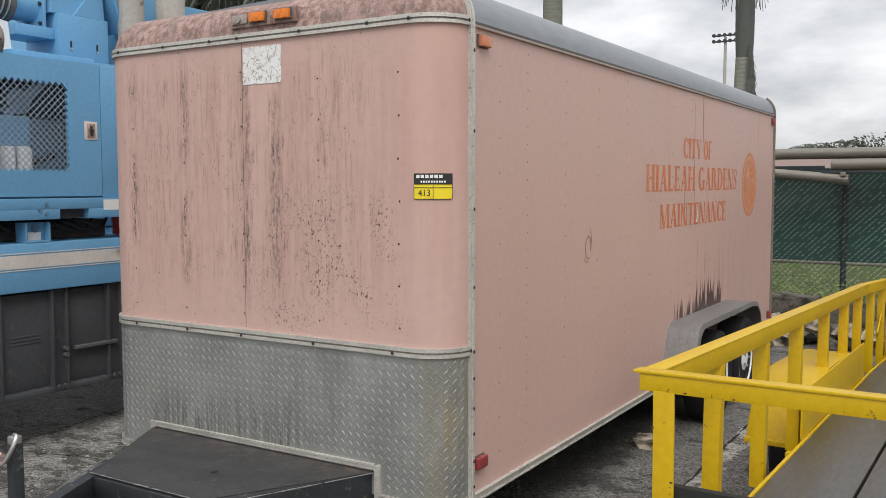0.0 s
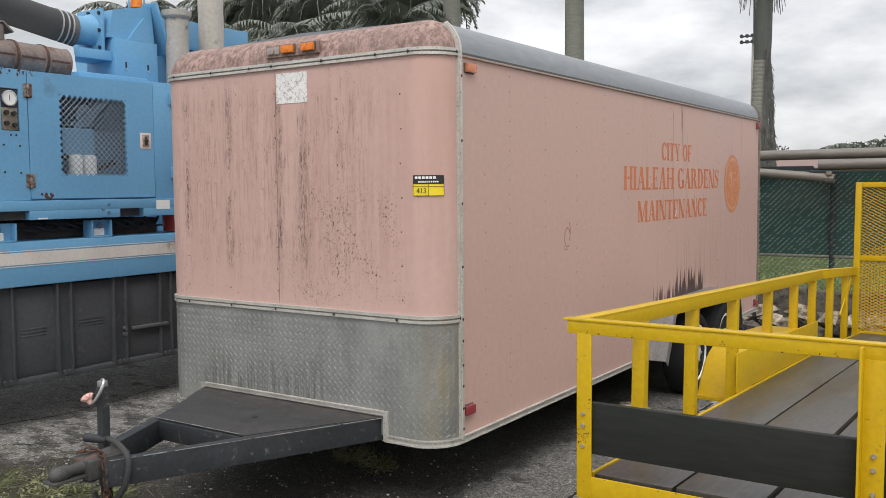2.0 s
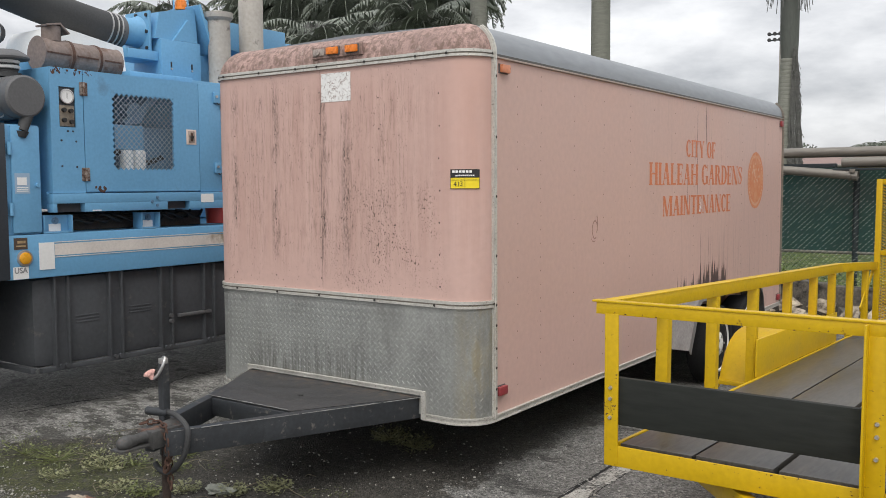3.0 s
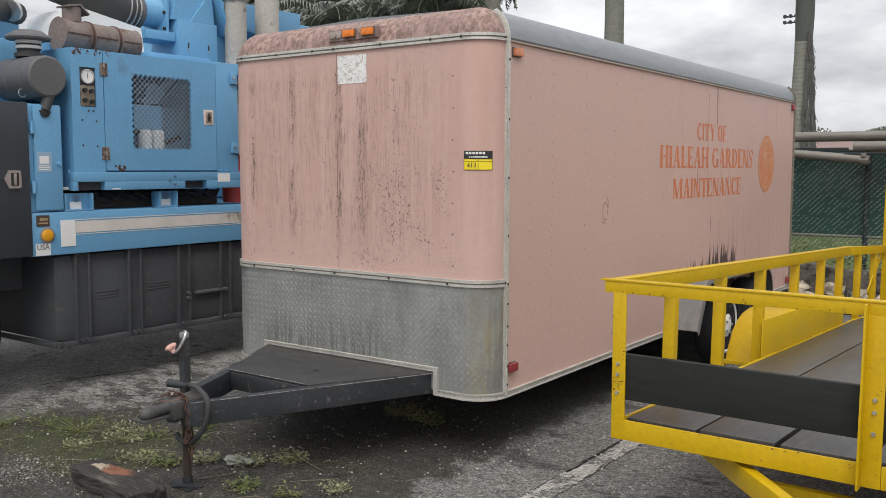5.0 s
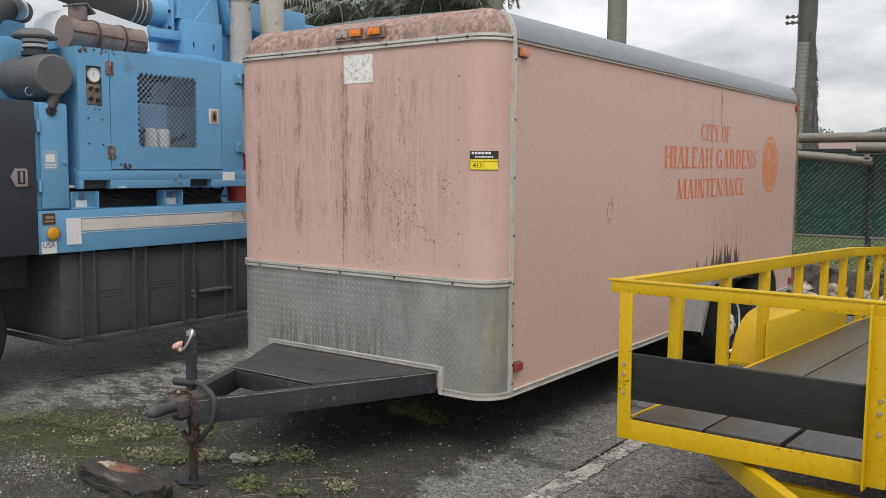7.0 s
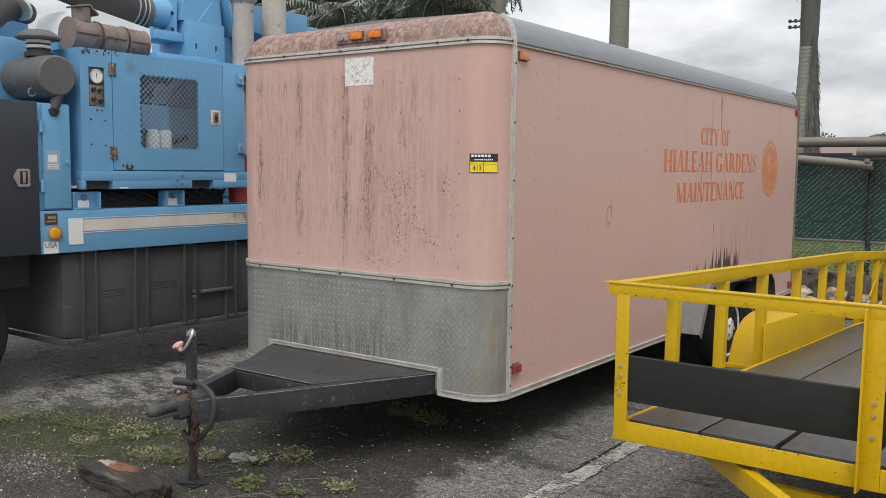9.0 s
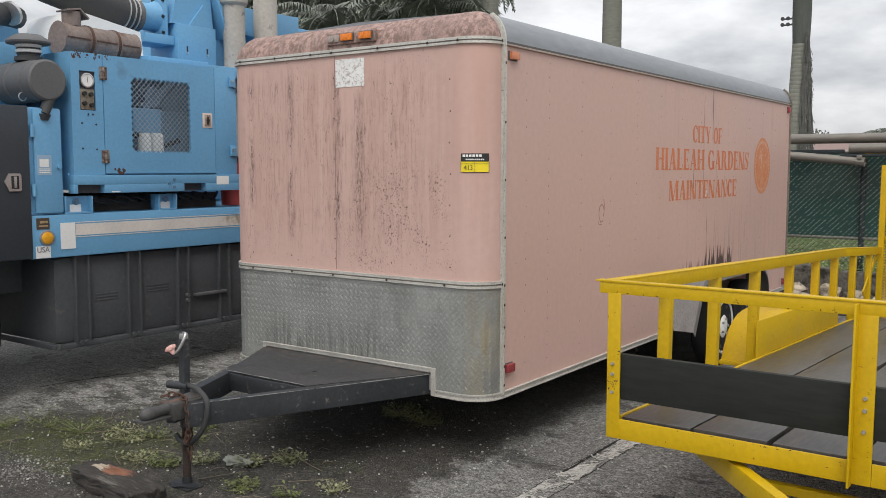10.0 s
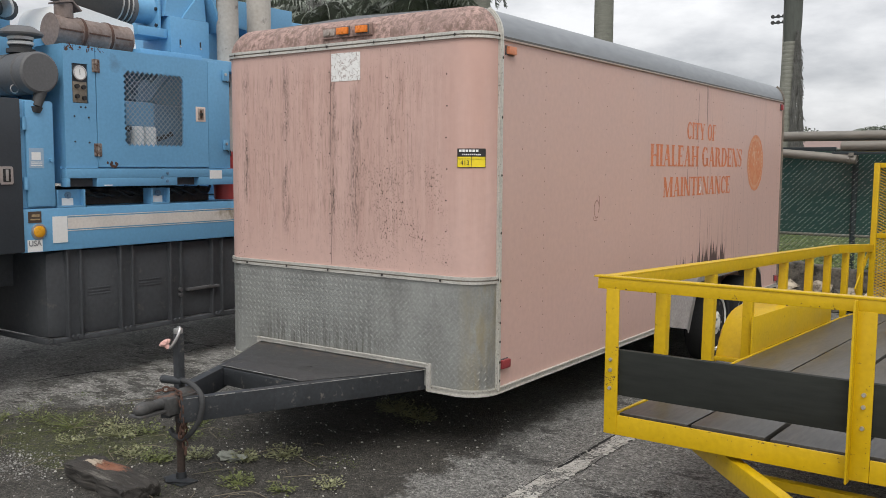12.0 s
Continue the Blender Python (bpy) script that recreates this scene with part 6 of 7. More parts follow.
muf = tpart("muffler", muffler_brown, lambda bm: lathe(bm, M0, M1 - M0, [(0, 0.01), (0.004, 0.13), (0.014, 0.120), (0.22, 0.120), (0.224, 0.126), (0.27, 0.126), (0.274, 0.120), (0.46, 0.120), (0.464, 0.126), (0.51, 0.126), (0.514, 0.120), (L - 0.012, 0.120), (L, 0.125), (L, 0.01)], 36), "heat-browned round muffler")
tpart("muffler_outlet", muffler_brown, lambda bm: (cyl(bm, M0 + Vector((0, 0.13, 0.10)), M0 + Vector((0, 0.13, 0.215)), 0.072, seg=20), beam(bm, M0 + Vector((0, 0.05, 0.212)), M0 + Vector((0, 0.17, 0.235)), 0.16, 0.014, 0.003), beam(bm, M0 + Vector((0, 0.168, 0.236)), M0 + Vector((0, 0.245, 0.165)), 0.14, 0.014, 0.003)), "short outlet with a tilted rain flap", muf)
tpart("muffler_feet", muffler_brown, lambda bm: (box(bm, -3.98, -3.86, 0.0, 0.25, EZ1, 2.62)), parent=muf)
for s_ in (0.245, 0.487):
    tpart("muffler_strap", rust, lambda bm: lathe(bm, M0 + (M1 - M0) * (s_ / L), M1 - M0, [(-0.012, 0.1265), (-0.011, 0.129), (0.011, 0.129), (0.012, 0.1265)], 36), parent=muf)
tpart("muffler_seam", rust, lambda bm: beam(bm, M0 + Vector((0.121, 0.02, 0.0)), M1 + Vector((0.121, -0.02, 0.0)), 0.006, 0.012), parent=muf)

# upper ducting of the machine
tb("upper_frame", blue, XB + 0.5, -4.05, -0.4, 1.8, EZ1, EZ1 + 0.10, 0.01, "blue upper frame rail")
def yz_prism(bm, x0, x1, outline):
    a = [bm.verts.new((x0, y, z)) for y, z in outline]
    b = [bm.verts.new((x1, y, z)) for y, z in outline]
    bm.faces.new(a)
    bm.faces.new(b[::-1])
    for k in range(len(outline)):
        n = (k + 1) % len(outline)
        bm.faces.new((a[k], b[k], b[n], a[n]))
    return bm


duct = tpart("duct_base", blue, lambda bm: box(bm, -4.78, -4.36, 1.17, 1.63, EZ1 + 0.10, 3.08, 0.008), "blue duct box with slotted feet")
for y in (1.28, 1.52):
    tb("bolt_slot", black_ink, -4.365, -4.356, y - 0.008, y + 0.008, 2.825, 2.875, 0.002, parent=duct)
    tpart("bolt", steel, lambda bm: cyl(bm, (-4.36, y, 2.81), (-4.350, y, 2.81), 0.009, seg=8), parent=duct)
tpart("duct_hood", blue, lambda bm: yz_prism(bm, -4.76, -4.40, ((1.13, 3.082), (1.19, 3.33), (1.60, 3.42), (1.63, 3.082))), parent=duct)
tpart("duct_gusset", blue, lambda bm: yz_prism(bm, -4.398, -4.37, ((1.32, 3.082), (1.50, 3.30), (1.60, 3.082))), parent=duct)
tpart("slanted_plate", blue, lambda bm: beam(bm, (-4.55, 1.60, 3.45), (-4.55, 1.765, 3.0), 0.46, 0.03, 0.004), parent=duct)
tpart("duct_shelf", blue, lambda bm: (box(bm, -4.72, -4.40, 0.84, 1.168, 2.875, 2.96, 0.006), box(bm, -4.70, -4.64, 0.86, 0.92, EZ1 + 0.10, 2.875, 0.004)), parent=duct)
fl = tpart("duct_flange", blue, lambda bm: box(bm, -4.77, -4.42, 1.085, 1.112, 2.95, 3.33, 0.006), parent=duct)
for x, z in ((-4.45, 2.99), (-4.45, 3.14), (-4.45, 3.29), (-4.60, 2.98), (-4.60, 3.30), (-4.74, 3.14)):
    tpart("bolt", black_ink, lambda bm: cyl(bm, (x, 1.07, z), (x, 1.086, z), 0.016, seg=8), parent=fl)
tpart("round_duct", blue, lambda bm: lathe(bm, (-4.6, 1.086, 3.145), (0, -1, -0.06), [(0, 0.15), (0.03, 0.128), (0.25, 0.122), (0.30, 0.122)], 30), "round blue duct")
bm = B()
tube(bm, smooth_line([(-4.6, 0.86, 3.125), (-4.6, 0.62, 3.155), (-4.6, 0.35, 3.20), (-4.6, 0.05, 3.26), (-4.6, -0.5, 3.39), (-4.6, -1.2, 3.52)], 10), 0.150, 26)
hose = part("suction_hose", bm, rubber, truck, "thick black rubber hose")
for d_ in (0.0, 0.045, 0.10):
    tpart("hose_clamp", steel, lambda bm: lathe(bm, (-4.6, 0.84 - d_, 3.127 + d_ * 0.12), (0, -1, 0.12), [(0, 0.150), (0.002, 0.157), (0.012, 0.157), (0.014, 0.150)], 30), parent=hose)
tpart("hose_collar", grey_plastic, lambda bm: lathe(bm, (-4.6, 0.905, 3.125), (0, -1, 0.05), [(0, 0.122), (0.01, 0.148), (0.06, 0.151), (0.07, 0.14)], 30), parent=hose)
def cover_fill(bm):
    prof_ = ((-0.08, 2.684), (0.0, 2.96), (0.05, 3.02), (0.12, 3.03), (0.70, 2.93), (0.73, 2.684))
    a = [bm.verts.new((-4.28, y, z)) for y, z in prof_]
    b = [bm.verts.new((-4.9, y, z)) for y, z in prof_]
    bm.faces.new(a)
    bm.faces.new(b[::-1])
    for k in range(len(prof_)):
        n = (k + 1) % len(prof_)
        bm.faces.new((a[k], b[k], b[n], a[n]))


tpart("white_cover", white_label, cover_fill, "white plastic engine cover")
tb("top_rail", blue, -3.95, -3.72, 0.36, 1.00, EZ1, EZ1 + 0.07, 0.006)
tb("body_panel", blue, -5.7, -4.9, 1.6, 5.0, 1.377, 3.35, 0.02, "tall blue body panel")
tpart("body_beam", blue, lambda bm: box(bm, -4.68, -4.60, 1.80, 3.02, 3.13, 3.40, 0.006), "blue steel beam behind the stacks")
tpart("body_lid", blue, lambda bm: beam(bm, (-4.75, 2.1, 3.12), (-4.75, 3.9, 2.92), 0.5, 0.03))
tpart("stack_pipe", pole_grey, lambda bm: lathe(bm, (-4.30, 1.815, 1.377), (0, 0, 1), [(0, 0.108), (1.94, 0.108), (1.97, 0.135), (2.02, 0.140), (2.03, 0.10)], 24), "weathered pale stack pipe with a flared cap")
tpart("stack_pipe", pole_grey, lambda bm: lathe(bm, (-4.30, 2.235, 1.377), (0, 0, 1), [(0, 0.122), (2.8, 0.122), (2.82, 0.112)], 24), "weathered pale round stack pipe")
tpart("cab_structure", blue, lambda bm: (box(bm, -4.6, -4.0, -1.6, -0.55, 2.18, 2.66, 0.02), box(bm, -5.3, -4.7, -1.9, -0.75, 2.66, 3.3, 0.02), box(bm, -5.2, -4.8, -0.75, -0.14, 2.66, 3.04, 0.02)), "blue housing behind the air cleaner")
tpart("flexible_hose", rubber, lambda bm: tube(bm, smooth_line([(-4.3, -0.75, 2.80), (-4.4, -0.55, 2.93), (-4.55, -0.3, 2.95)], 6), 0.09, 14))
for y, z in ((-0.66, 2.865), (-0.46, 2.94)):
    tpart("hose_ring", steel, lambda bm: lathe(bm, (-4.365, y, z), (-0.3, 0.8, 0.4), [(0, 0.088), (0.002, 0.097), (0.03, 0.097), (0.032, 0.088)], 20))
tpart("beacon", amber, lambda bm: lathe(bm, (-4.58, 1.585, 3.425), (0, 0, 1), [(0, 0.062), (0.02, 0.062), (0.022, 0.056), (0.085, 0.052), (0.105, 0.03)], 18), "small amber beacon")
for y in (1.50, 1.67):
    tpart("beacon_guard", blue, lambda bm: tube(bm, [(-4.58, y, 3.41), (-4.58, y, 3.62)], 0.008, 6))

# red pail on the bed
bm = B()
lathe(bm, (-3.70, 1.26, 1.377), (0, 0, 1), [(0, 0.125), (0.40, 0.15), (0.405, 0.158), (0.43, 0.158), (0.432, 0.145), (0.03, 0.115)], 28)
solo("pail", bm, red_plastic, "red plastic pail on the truck bed", "bucket")

# ---- back of the yard ----
FY = 7.85
bm = B()
bmesh.ops.create_grid(bm, x_segments=40, y_segments=40, size=30, matrix=Matrix.Translation((0, 7.5 + 30, 0.012)))
grass_ground = mat("grass_ground", (0.060, 0.082, 0.026), 0.95, var=0.6, scale=2.5, fine=40, bump=1.0, dirt=(0.12, 0.115, 0.06), dirt_amount=0.3, dirt_scale=2.2, spec=0.1)
solo("grass_strip", bm, grass_ground, "rough green grass behind the yard", "grass", kind="structure")

fence = thing("chain_link_fence", (0, FY, 0), "chain link fence with a green windscreen on dark posts", "fence")
for x in (-5.4, -2.5, 0.405, 3.3, 6.2):
    bm = B()
    cyl(bm, (x, FY, 0), (x, FY, 1.93), 0.035, seg=14)
    cyl(bm, (x, FY, 1.93), (x, FY, 1.97), 0.042, 0.015, seg=14)
    part("post", bm, post_dark, fence)
bm = B()
cyl(bm, (-5.4, FY, 1.92), (0.38, FY, 1.92), 0.02, seg=10)
cyl(bm, (-5.4, FY, 0.835), (6.2, FY, 0.835), 0.02, seg=10)
part("rail", bm, mat("dull_beige_rail", (0.26, 0.25, 0.21), 0.6, 0.2, var=0.2), fence)
bm = B()
cyl(bm, (0.43, FY - 0.06, 1.905), (6.2, FY - 0.06, 1.905), 0.022, seg=12)
part("top_rail", bm, yellow, fence, "yellow painted top rail")
bm = B()
bmesh.ops.create_grid(bm, x_segments=60, y_segments=8, size=1)
for v in bm.verts:
    x, z = 0.4 + v.co.x * 5.8, 1.37 + v.co.y * 0.54
    v.co = (x, FY + 0.06 + 0.015 * noise.noise(Vector((x * 2, z * 1.5, 0))), z)
thicken(bm, 0.003)
part("windscreen", bm, tarp, fence, "dark green windscreen fabric")
bm, knots = B(), B()
pitch, z0, z1 = 0.066, 0.06, 1.92
for d in (1, -1):
    x = -2.4 - 2.2
    while x < 3.2 + 2.2:
        a = Vector((x, FY - 0.045 + d * 0.003, z0))
        b = Vector((x + d * (z1 - z0), FY - 0.045 + d * 0.003, z1))
        lo, hi = max(0.0, min((-2.4 - a.x) / (b.x - a.x), (3.2 - a.x) / (b.x - a.x))), min(1.0, max((-2.4 - a.x) / (b.x - a.x), (3.2 - a.x) / (b.x - a.x)))
        if hi - lo > 0.01:
            tube(bm, [a.lerp(b, lo), a.lerp(b, hi)], 0.0019, 3)
        x += pitch
part("chain_mesh", bm, mat("green_coated_wire", (0.02, 0.055, 0.048), 0.6, 0.0, var=0.2, bump=0), fence, "dark diamond mesh", soft=False, kind="stuff")
# glints on the wire knuckles, drawn as thick near-white dashes
kr = random.Random(17)
r0 = 0
z = z0
while z < z1:
    x = -2.4 + (pitch / 2 if r0 % 2 else 0)
    while x < 3.2:
        if kr.random() < 0.8:
            l_ = kr.uniform(0.007, 0.014)
            tube(knots, [(x - l_, FY - 0.05, z - l_ * 0.7), (x + l_, FY - 0.051, z + l_ * 0.7)], 0.0036, 3)
        x += pitch
    z += pitch / 2
    r0 += 1
part("wire_glint", knots, mat("bright_wire_glint", (0.72, 0.73, 0.70), 0.35, 0.2, var=0.3, bump=0), fence, "wire knuckles with bright glints put into the colour", soft=False, kind="stuff")


def pole_on_fence(y, x0, x1, z0, z1, r, label, end=None):
    bm = B()
    lathe(bm, (x0, y, z0), (x1 - x0, 0, z1 - z0), [(0, r * 0.9), (0.004, r), (math.hypot(x1 - x0, z1 - z0) - 0.004, r), (math.hypot(x1 - x0, z1 - z0), r * 0.9)], 22)
    p = solo("stored_pipe", bm, pipe_grey, label, "pipe", "pipes stored along the fence")
    return p


pole_on_fence(7.62, -4.5, 5.0, 2.085, 2.085, 0.062, "long grey pipe lying on the pipe rack")
pole_on_fence(7.50, 0.30, 5.2, 1.955, 1.99, 0.062, "short grey pipe lying on the pipe rack")
pole_on_fence(7.49, -1.6, 0.40, 1.985, 1.800, 0.055, "grey pipe with a clamped end on the pipe rack")
bm = B()
lathe(bm, (0.38, 7.49, 1.800), (1, 0, -0.10), [(0, 0.060), (0.004, 0.066), (0.03, 0.066), (0.034, 0.058), (0.10, 0.062), (0.105, 0.048), (0.09, 0.044), (0.088, 0.01)], 10)
box(bm, 0.40, 0.46, 7.42, 7.44, 1.83, 1.875, 0.004)
solo("pipe_clamp", bm, pipe_grey, "pale metal clamp on the end of a grey pipe", "clamp")
bm = B()
box(bm, -4.5, 0.2, 7.66, 7.74, 1.90, 1.95, 0.005)
for x in (-3.5, -1.3):
    box(bm, x, x + 0.07, 7.66, 7.74, 0.0, 1.90, 0.004)
for x in (2.0, 4.4):
    box(bm, x, x + 0.07, 7.55, 7.74, 0.0, 1.89, 0.004)
box(bm, 0.2, 4.6, 7.46, 7.74, 1.86, 1.89, 0.004)
solo("pipe_rack", bm, post_dark, "dark steel rack that carries grey pipes", "rack")

# timber kerb and rocks
for x0, x1, y, top in ((-3.6, -0.9, 7.35, 0.48), (-0.88, 0.25, 7.32, 0.505), (0.27, 1.9, 7.38, 0.46), (1.92, 4.2, 7.36, 0.45)):
    bm = B()
    box(bm, x0, x1, y - 0.12, y + 0.12, 0.0, top, 0.02)
    bmesh.ops.subdivide_edges(bm, edges=[e for e in bm.edges if e.calc_length() > 0.3], cuts=14)
    for v in bm.verts:
        v.co += Vector((0, 0.035 * noise.noise(v.co * 5), 0.025 * noise.noise(v.co * 4 + Vector((3, 0, 0)))))
    solo("kerb_block", bm, stone, "weathered grey kerb block by the fence", "kerb", "kerb blocks")
rr = random.Random(11)
for k in range(46):
    x = -0.9 + rr.random() * 4.2
    y = 6.70 + rr.random() * 0.50
    s = 0.07 + rr.random() * 0.10
    bm = B()
    blob(bm, (x, y, s * 0.45 + max(0, y - 6.85) * rr.uniform(0.1, 0.5)), (s * 1.3, s, s * 0.75), 0.34, k, 1)
    solo("rock", bm, stone if k % 3 else sunlit_pale_stone, "rough grey rock lying before the kerb" if k % 3 else "broken pale rock lying before the kerb, coloured as sunlit", "rock", "rocks before the kerb", soft=False)

# thin slabs that draw the bright, sunlit facets of the rubble
for k in range(13):
    x, y = -0.75 + k * 0.26 + rr.uniform(-0.08, 0.08), 6.78 + rr.random() * 0.30
    bm = B()
    v_ = [bm.verts.new((a_ * rr.uniform(0.7, 1.1) * 0.15, b_ * rr.uniform(0.7, 1.1) * 0.10, c_ * 0.025)) for c_ in (-1, 1) for a_, b_ in ((-1, -1), (1, -0.7), (0.8, 1), (-0.6, 0.8))]
    for f in ((0, 3, 2, 1), (4, 5, 6, 7), (0, 1, 5, 4), (1, 2, 6, 5), (2, 3, 7, 6), (3, 0, 4, 7)):
        bm.faces.new([v_[q] for q in f])
    bmesh.ops.transform(bm, matrix=pose(x, y, 0.17 + rr.random() * 0.10, 40 + rr.uniform(-30, 30), rr.uniform(-25, 25), rr.uniform(-50, 50)), verts=bm.verts)
    solo("broken_slab", bm, sunlit_pale_stone, "broken cream concrete slab on the rubble, coloured as sunlit", "rubble", "broken slabs before the kerb", soft=False)

# painted bay line, crumbled
line_white = mat("crumbled_white_line", (0.40, 0.385, 0.35), 0.85, var=0.2, scale=8, fine=60, bump=0.5)
overlay(line_white, (0.13, 0.125, 0.11), noise_fac(line_white, 26, 0.50, 0.60, detail=10, rough=0.8, top=0.8))
overlay(line_white, (0.52, 0.51, 0.47), noise_fac(line_white, 17, 0.52, 0.62, detail=6, rough=0.7, shift=(3, 1, 0), top=0.7))
bm = B()
lr = random.Random(5)
CELL = 0.023
knots = {(i, j): (0.389 + i * CELL + lr.uniform(-0.0115, 0.0115), -1.6 + j * CELL * 1.15 + lr.uniform(-0.013, 0.013)) for i in range(7) for j in range(236)}
for i in range(6):
    for j in range(235):
        ring = [Vector((*knots[q], 0.0026)) for q in ((i, j), (i + 1, j), (i + 1, j + 1), (i, j + 1))]
        c = sum(ring, Vector()) / 4
        worn = noise.noise(Vector((c.x * 14, c.y * 5, 0))) + 0.5 * noise.noise(Vector((c.x * 40, c.y * 28, 3)))
        if worn < -0.14 - (0.08 if 0 < i < 5 else -0.16):
            continue
        keep = lr.uniform(0.55, 1.0) if worn < 0.1 else lr.uniform(0.92, 1.08)
        mid = [(p + q) / 2 + Vector((lr.uniform(-0.005, 0.005), lr.uniform(-0.005, 0.005), 0)) for p, q in zip(ring, ring[1:] + ring[:1])]
        rim = [v for pair in zip(ring, mid) for v in pair]
        bm.faces.new([bm.verts.new(c + (v - c) * keep * lr.uniform(0.9, 1.0) + Vector((0, 0, 0.000002 * (i * 235 + j)))) for v in rim])
for k in range(2500):
    x, y = 0.457 + lr.gauss(0, 0.055), -1.6 + lr.random() * 6.2
    z = 0.0016 + 0.0000002 * k
    w = 0.0015 + lr.random() ** 2 * 0.004
    bm.faces.new([bm.verts.new((x + w * lr.uniform(0.5, 1.4) * math.cos(a), y + w * 1.3 * math.sin(a), z)) for a in (0.3, 1.7, 3.2, 4.8)])
solo("painted_line", bm, line_white, "crumbled white painted bay line", "line", kind="structure")

# ---- palms and distance ----
def frond(bm, base, yaw, lift, length, droop, seed, leaf=0.55, n=26, wide=0.032):
    """An arched rib with hanging leaflets on both sides."""
    r_ = random.Random(seed)
    d = Vector((math.cos(yaw), math.sin(yaw), 0))
    p = Vector(base)
    ang = lift
    pts = []
    for k in range(n):
        pts.append(p.copy())
        step_ = length / n
        p = p + (d * math.cos(ang) + Vector((0, 0, math.sin(ang)))) * step_
        ang -= droop / n
    side = Vector((-d.y, d.x, 0))
    tube(bm, pts[::3] + [pts[-1]], [0.035 * (1 - i / (len(pts[::3]) + 1)) + 0.006 for i in range(len(pts[::3]) + 1)], 4)
    for i, q in enumerate(pts[2:]):
        t = i / n
        ll = leaf * math.sin(math.pi * min(1, 0.15 + 0.85 * t) ** 0.8) + 0.12
        for s in (-1, 1):
            for m_ in range(2):
                o = side * s * (0.55 + 0.3 * r_.random()) + Vector((0, 0, -0.75 + r_.random() * 0.5)) + d * 0.35
                o = o.normalized() * ll * r_.uniform(0.7, 1.1)
                b0 = q + d * r_.uniform(-0.05, 0.05)
                wv = d * wide
                v = [bm.verts.new(b0 - wv), bm.verts.new(b0 + wv), bm.verts.new(b0 + o * 0.55 + wv * 1.1), bm.verts.new(b0 + o + Vector((0, 0, -0.10 * ll)))]
                bm.faces.new(v)


def royal_palm(x, y, ring_z, shaft, r, seed, fronds=15, label="tall royal palm with a grey ringed trunk", dead=False, stalk=2.5, hang=(1.5, 2.3), lean=0.0):
    pl = thing("palm_tree", (x, y, 0), label, "palm", "royal palms")
    bm = B()
    rings = []
    z = 0.0
    while z < ring_z:
        k = z / ring_z
        rr_ = r * (1.12 - 0.12 * k) * (1 + 0.25 * math.exp(-z * 1.2))
        rings += [(z, rr_), (z + 0.10, rr_ * 0.995), (z + 0.105, rr_ * 0.982)]
        z += 0.13
    rings.append((ring_z, r * 0.98))
    lathe(bm, (x - lean * ring_z, y, 0), (lean, 0, 1), rings, 20)
    part("trunk", bm, bark, pl)
    bm = B()
    lathe(bm, (x, y, ring_z), (0, 0, 1), [(0, r * 0.97), (shaft * 0.15, r * 1.08), (shaft * 0.4, r * 1.12), (shaft * 0.7, r * 0.85), (shaft, r * 0.45)], 20)
    part("crownshaft", bm, crownshaft, pl, "smooth dark green crownshaft")
    bm = B()
    r_ = random.Random(seed)
    for k in range(fronds):
        yaw = k * 2.399 + r_.random() * 0.5
        frond(bm, (x, y, ring_z + shaft * 0.96), yaw, r_.uniform(0.1, 1.1), r_.uniform(3.0, 3.9), r_.uniform(*hang), seed * 50 + k)
    part("crown", bm, frond_mat, pl, "arching green fronds, greyed for haze", soft=False)
    bm = B()
    for k in range(60):
        a, rad = r_.random() * math.tau, r * (1.0 + r_.random() * 1.8)
        z1 = ring_z + stalk - 0.3 - r_.random() * 0.7
        tube(bm, [(x + math.cos(a) * r, y + math.sin(a) * r, ring_z + stalk), (x + math.cos(a) * rad, y + math.sin(a) * rad, ring_z + stalk + 0.15), (x + math.cos(a) * rad * 1.25, y + math.sin(a) * rad * 1.25, z1)], 0.012, 3)
    if dead:
        # a dead frond that hangs along the trunk: dry leaflets, close together, all pointing down
        for k in range(650):
            z1, off = ring_z + 0.4 - 3.9 * r_.random(), r_.random()
            px_, py_ = x + r * 0.65 + off * (0.12 + 0.10 * (ring_z + 0.4 - z1)) - lean * (ring_z - z1), y - r * 0.75 - r_.random() * 0.12
            ll = r_.uniform(0.45, 1.0)
            tube(bm, [(px_, py_, z1), (px_ + r_.uniform(-0.03, 0.06), py_, z1 - ll * 0.5), (px_ + r_.uniform(-0.05, 0.14), py_, z1 - ll)], 0.009, 3)
    part("dry_skirt", bm, dead_frond, pl, "dry hanging stems and dead frond", soft=False, kind="stuff")
    return pl


royal_palm(-5.06, 26.0, 5.65, 4.9, 0.265, 3, dead=True, lean=0.035, label="tall royal palm with a dead frond hanging down its trunk")
royal_palm(-11.65, 26.0, 8.6, 2.6, 0.34, 5)
royal_palm(-16.9, 26.0, 10.6, 1.9, 0.33, 7, 20)
royal_palm(-19.4, 25.5, 6.2, 1.9, 0.30, 8, 46)
for k, (x, y, z) in enumerate(((-20.8, 29.0, 8.0), (-23.4, 29.5, 8.2), (-26.2, 28.5, 8.2), (-29.0, 28.0, 8.4), (-32.0, 28.0, 8.6), (-22.4, 32.0, 10.0), (-26.2, 32.0, 10.2), (-30.0, 31.5, 10.2))):
    royal_palm(x, y, z, 1.9, 0.30, 18 + k, 64, hang=(1.9, 3.0))
royal_palm(-21.0, 25.0, 5.6, 1.9, 0.30, 9, 42)
royal_palm(-23.6, 24.0, 5.8, 1.9, 0.30, 10, 42)
royal_palm(-26.5, 24.5, 6.0, 1.9, 0.30, 12, 30)
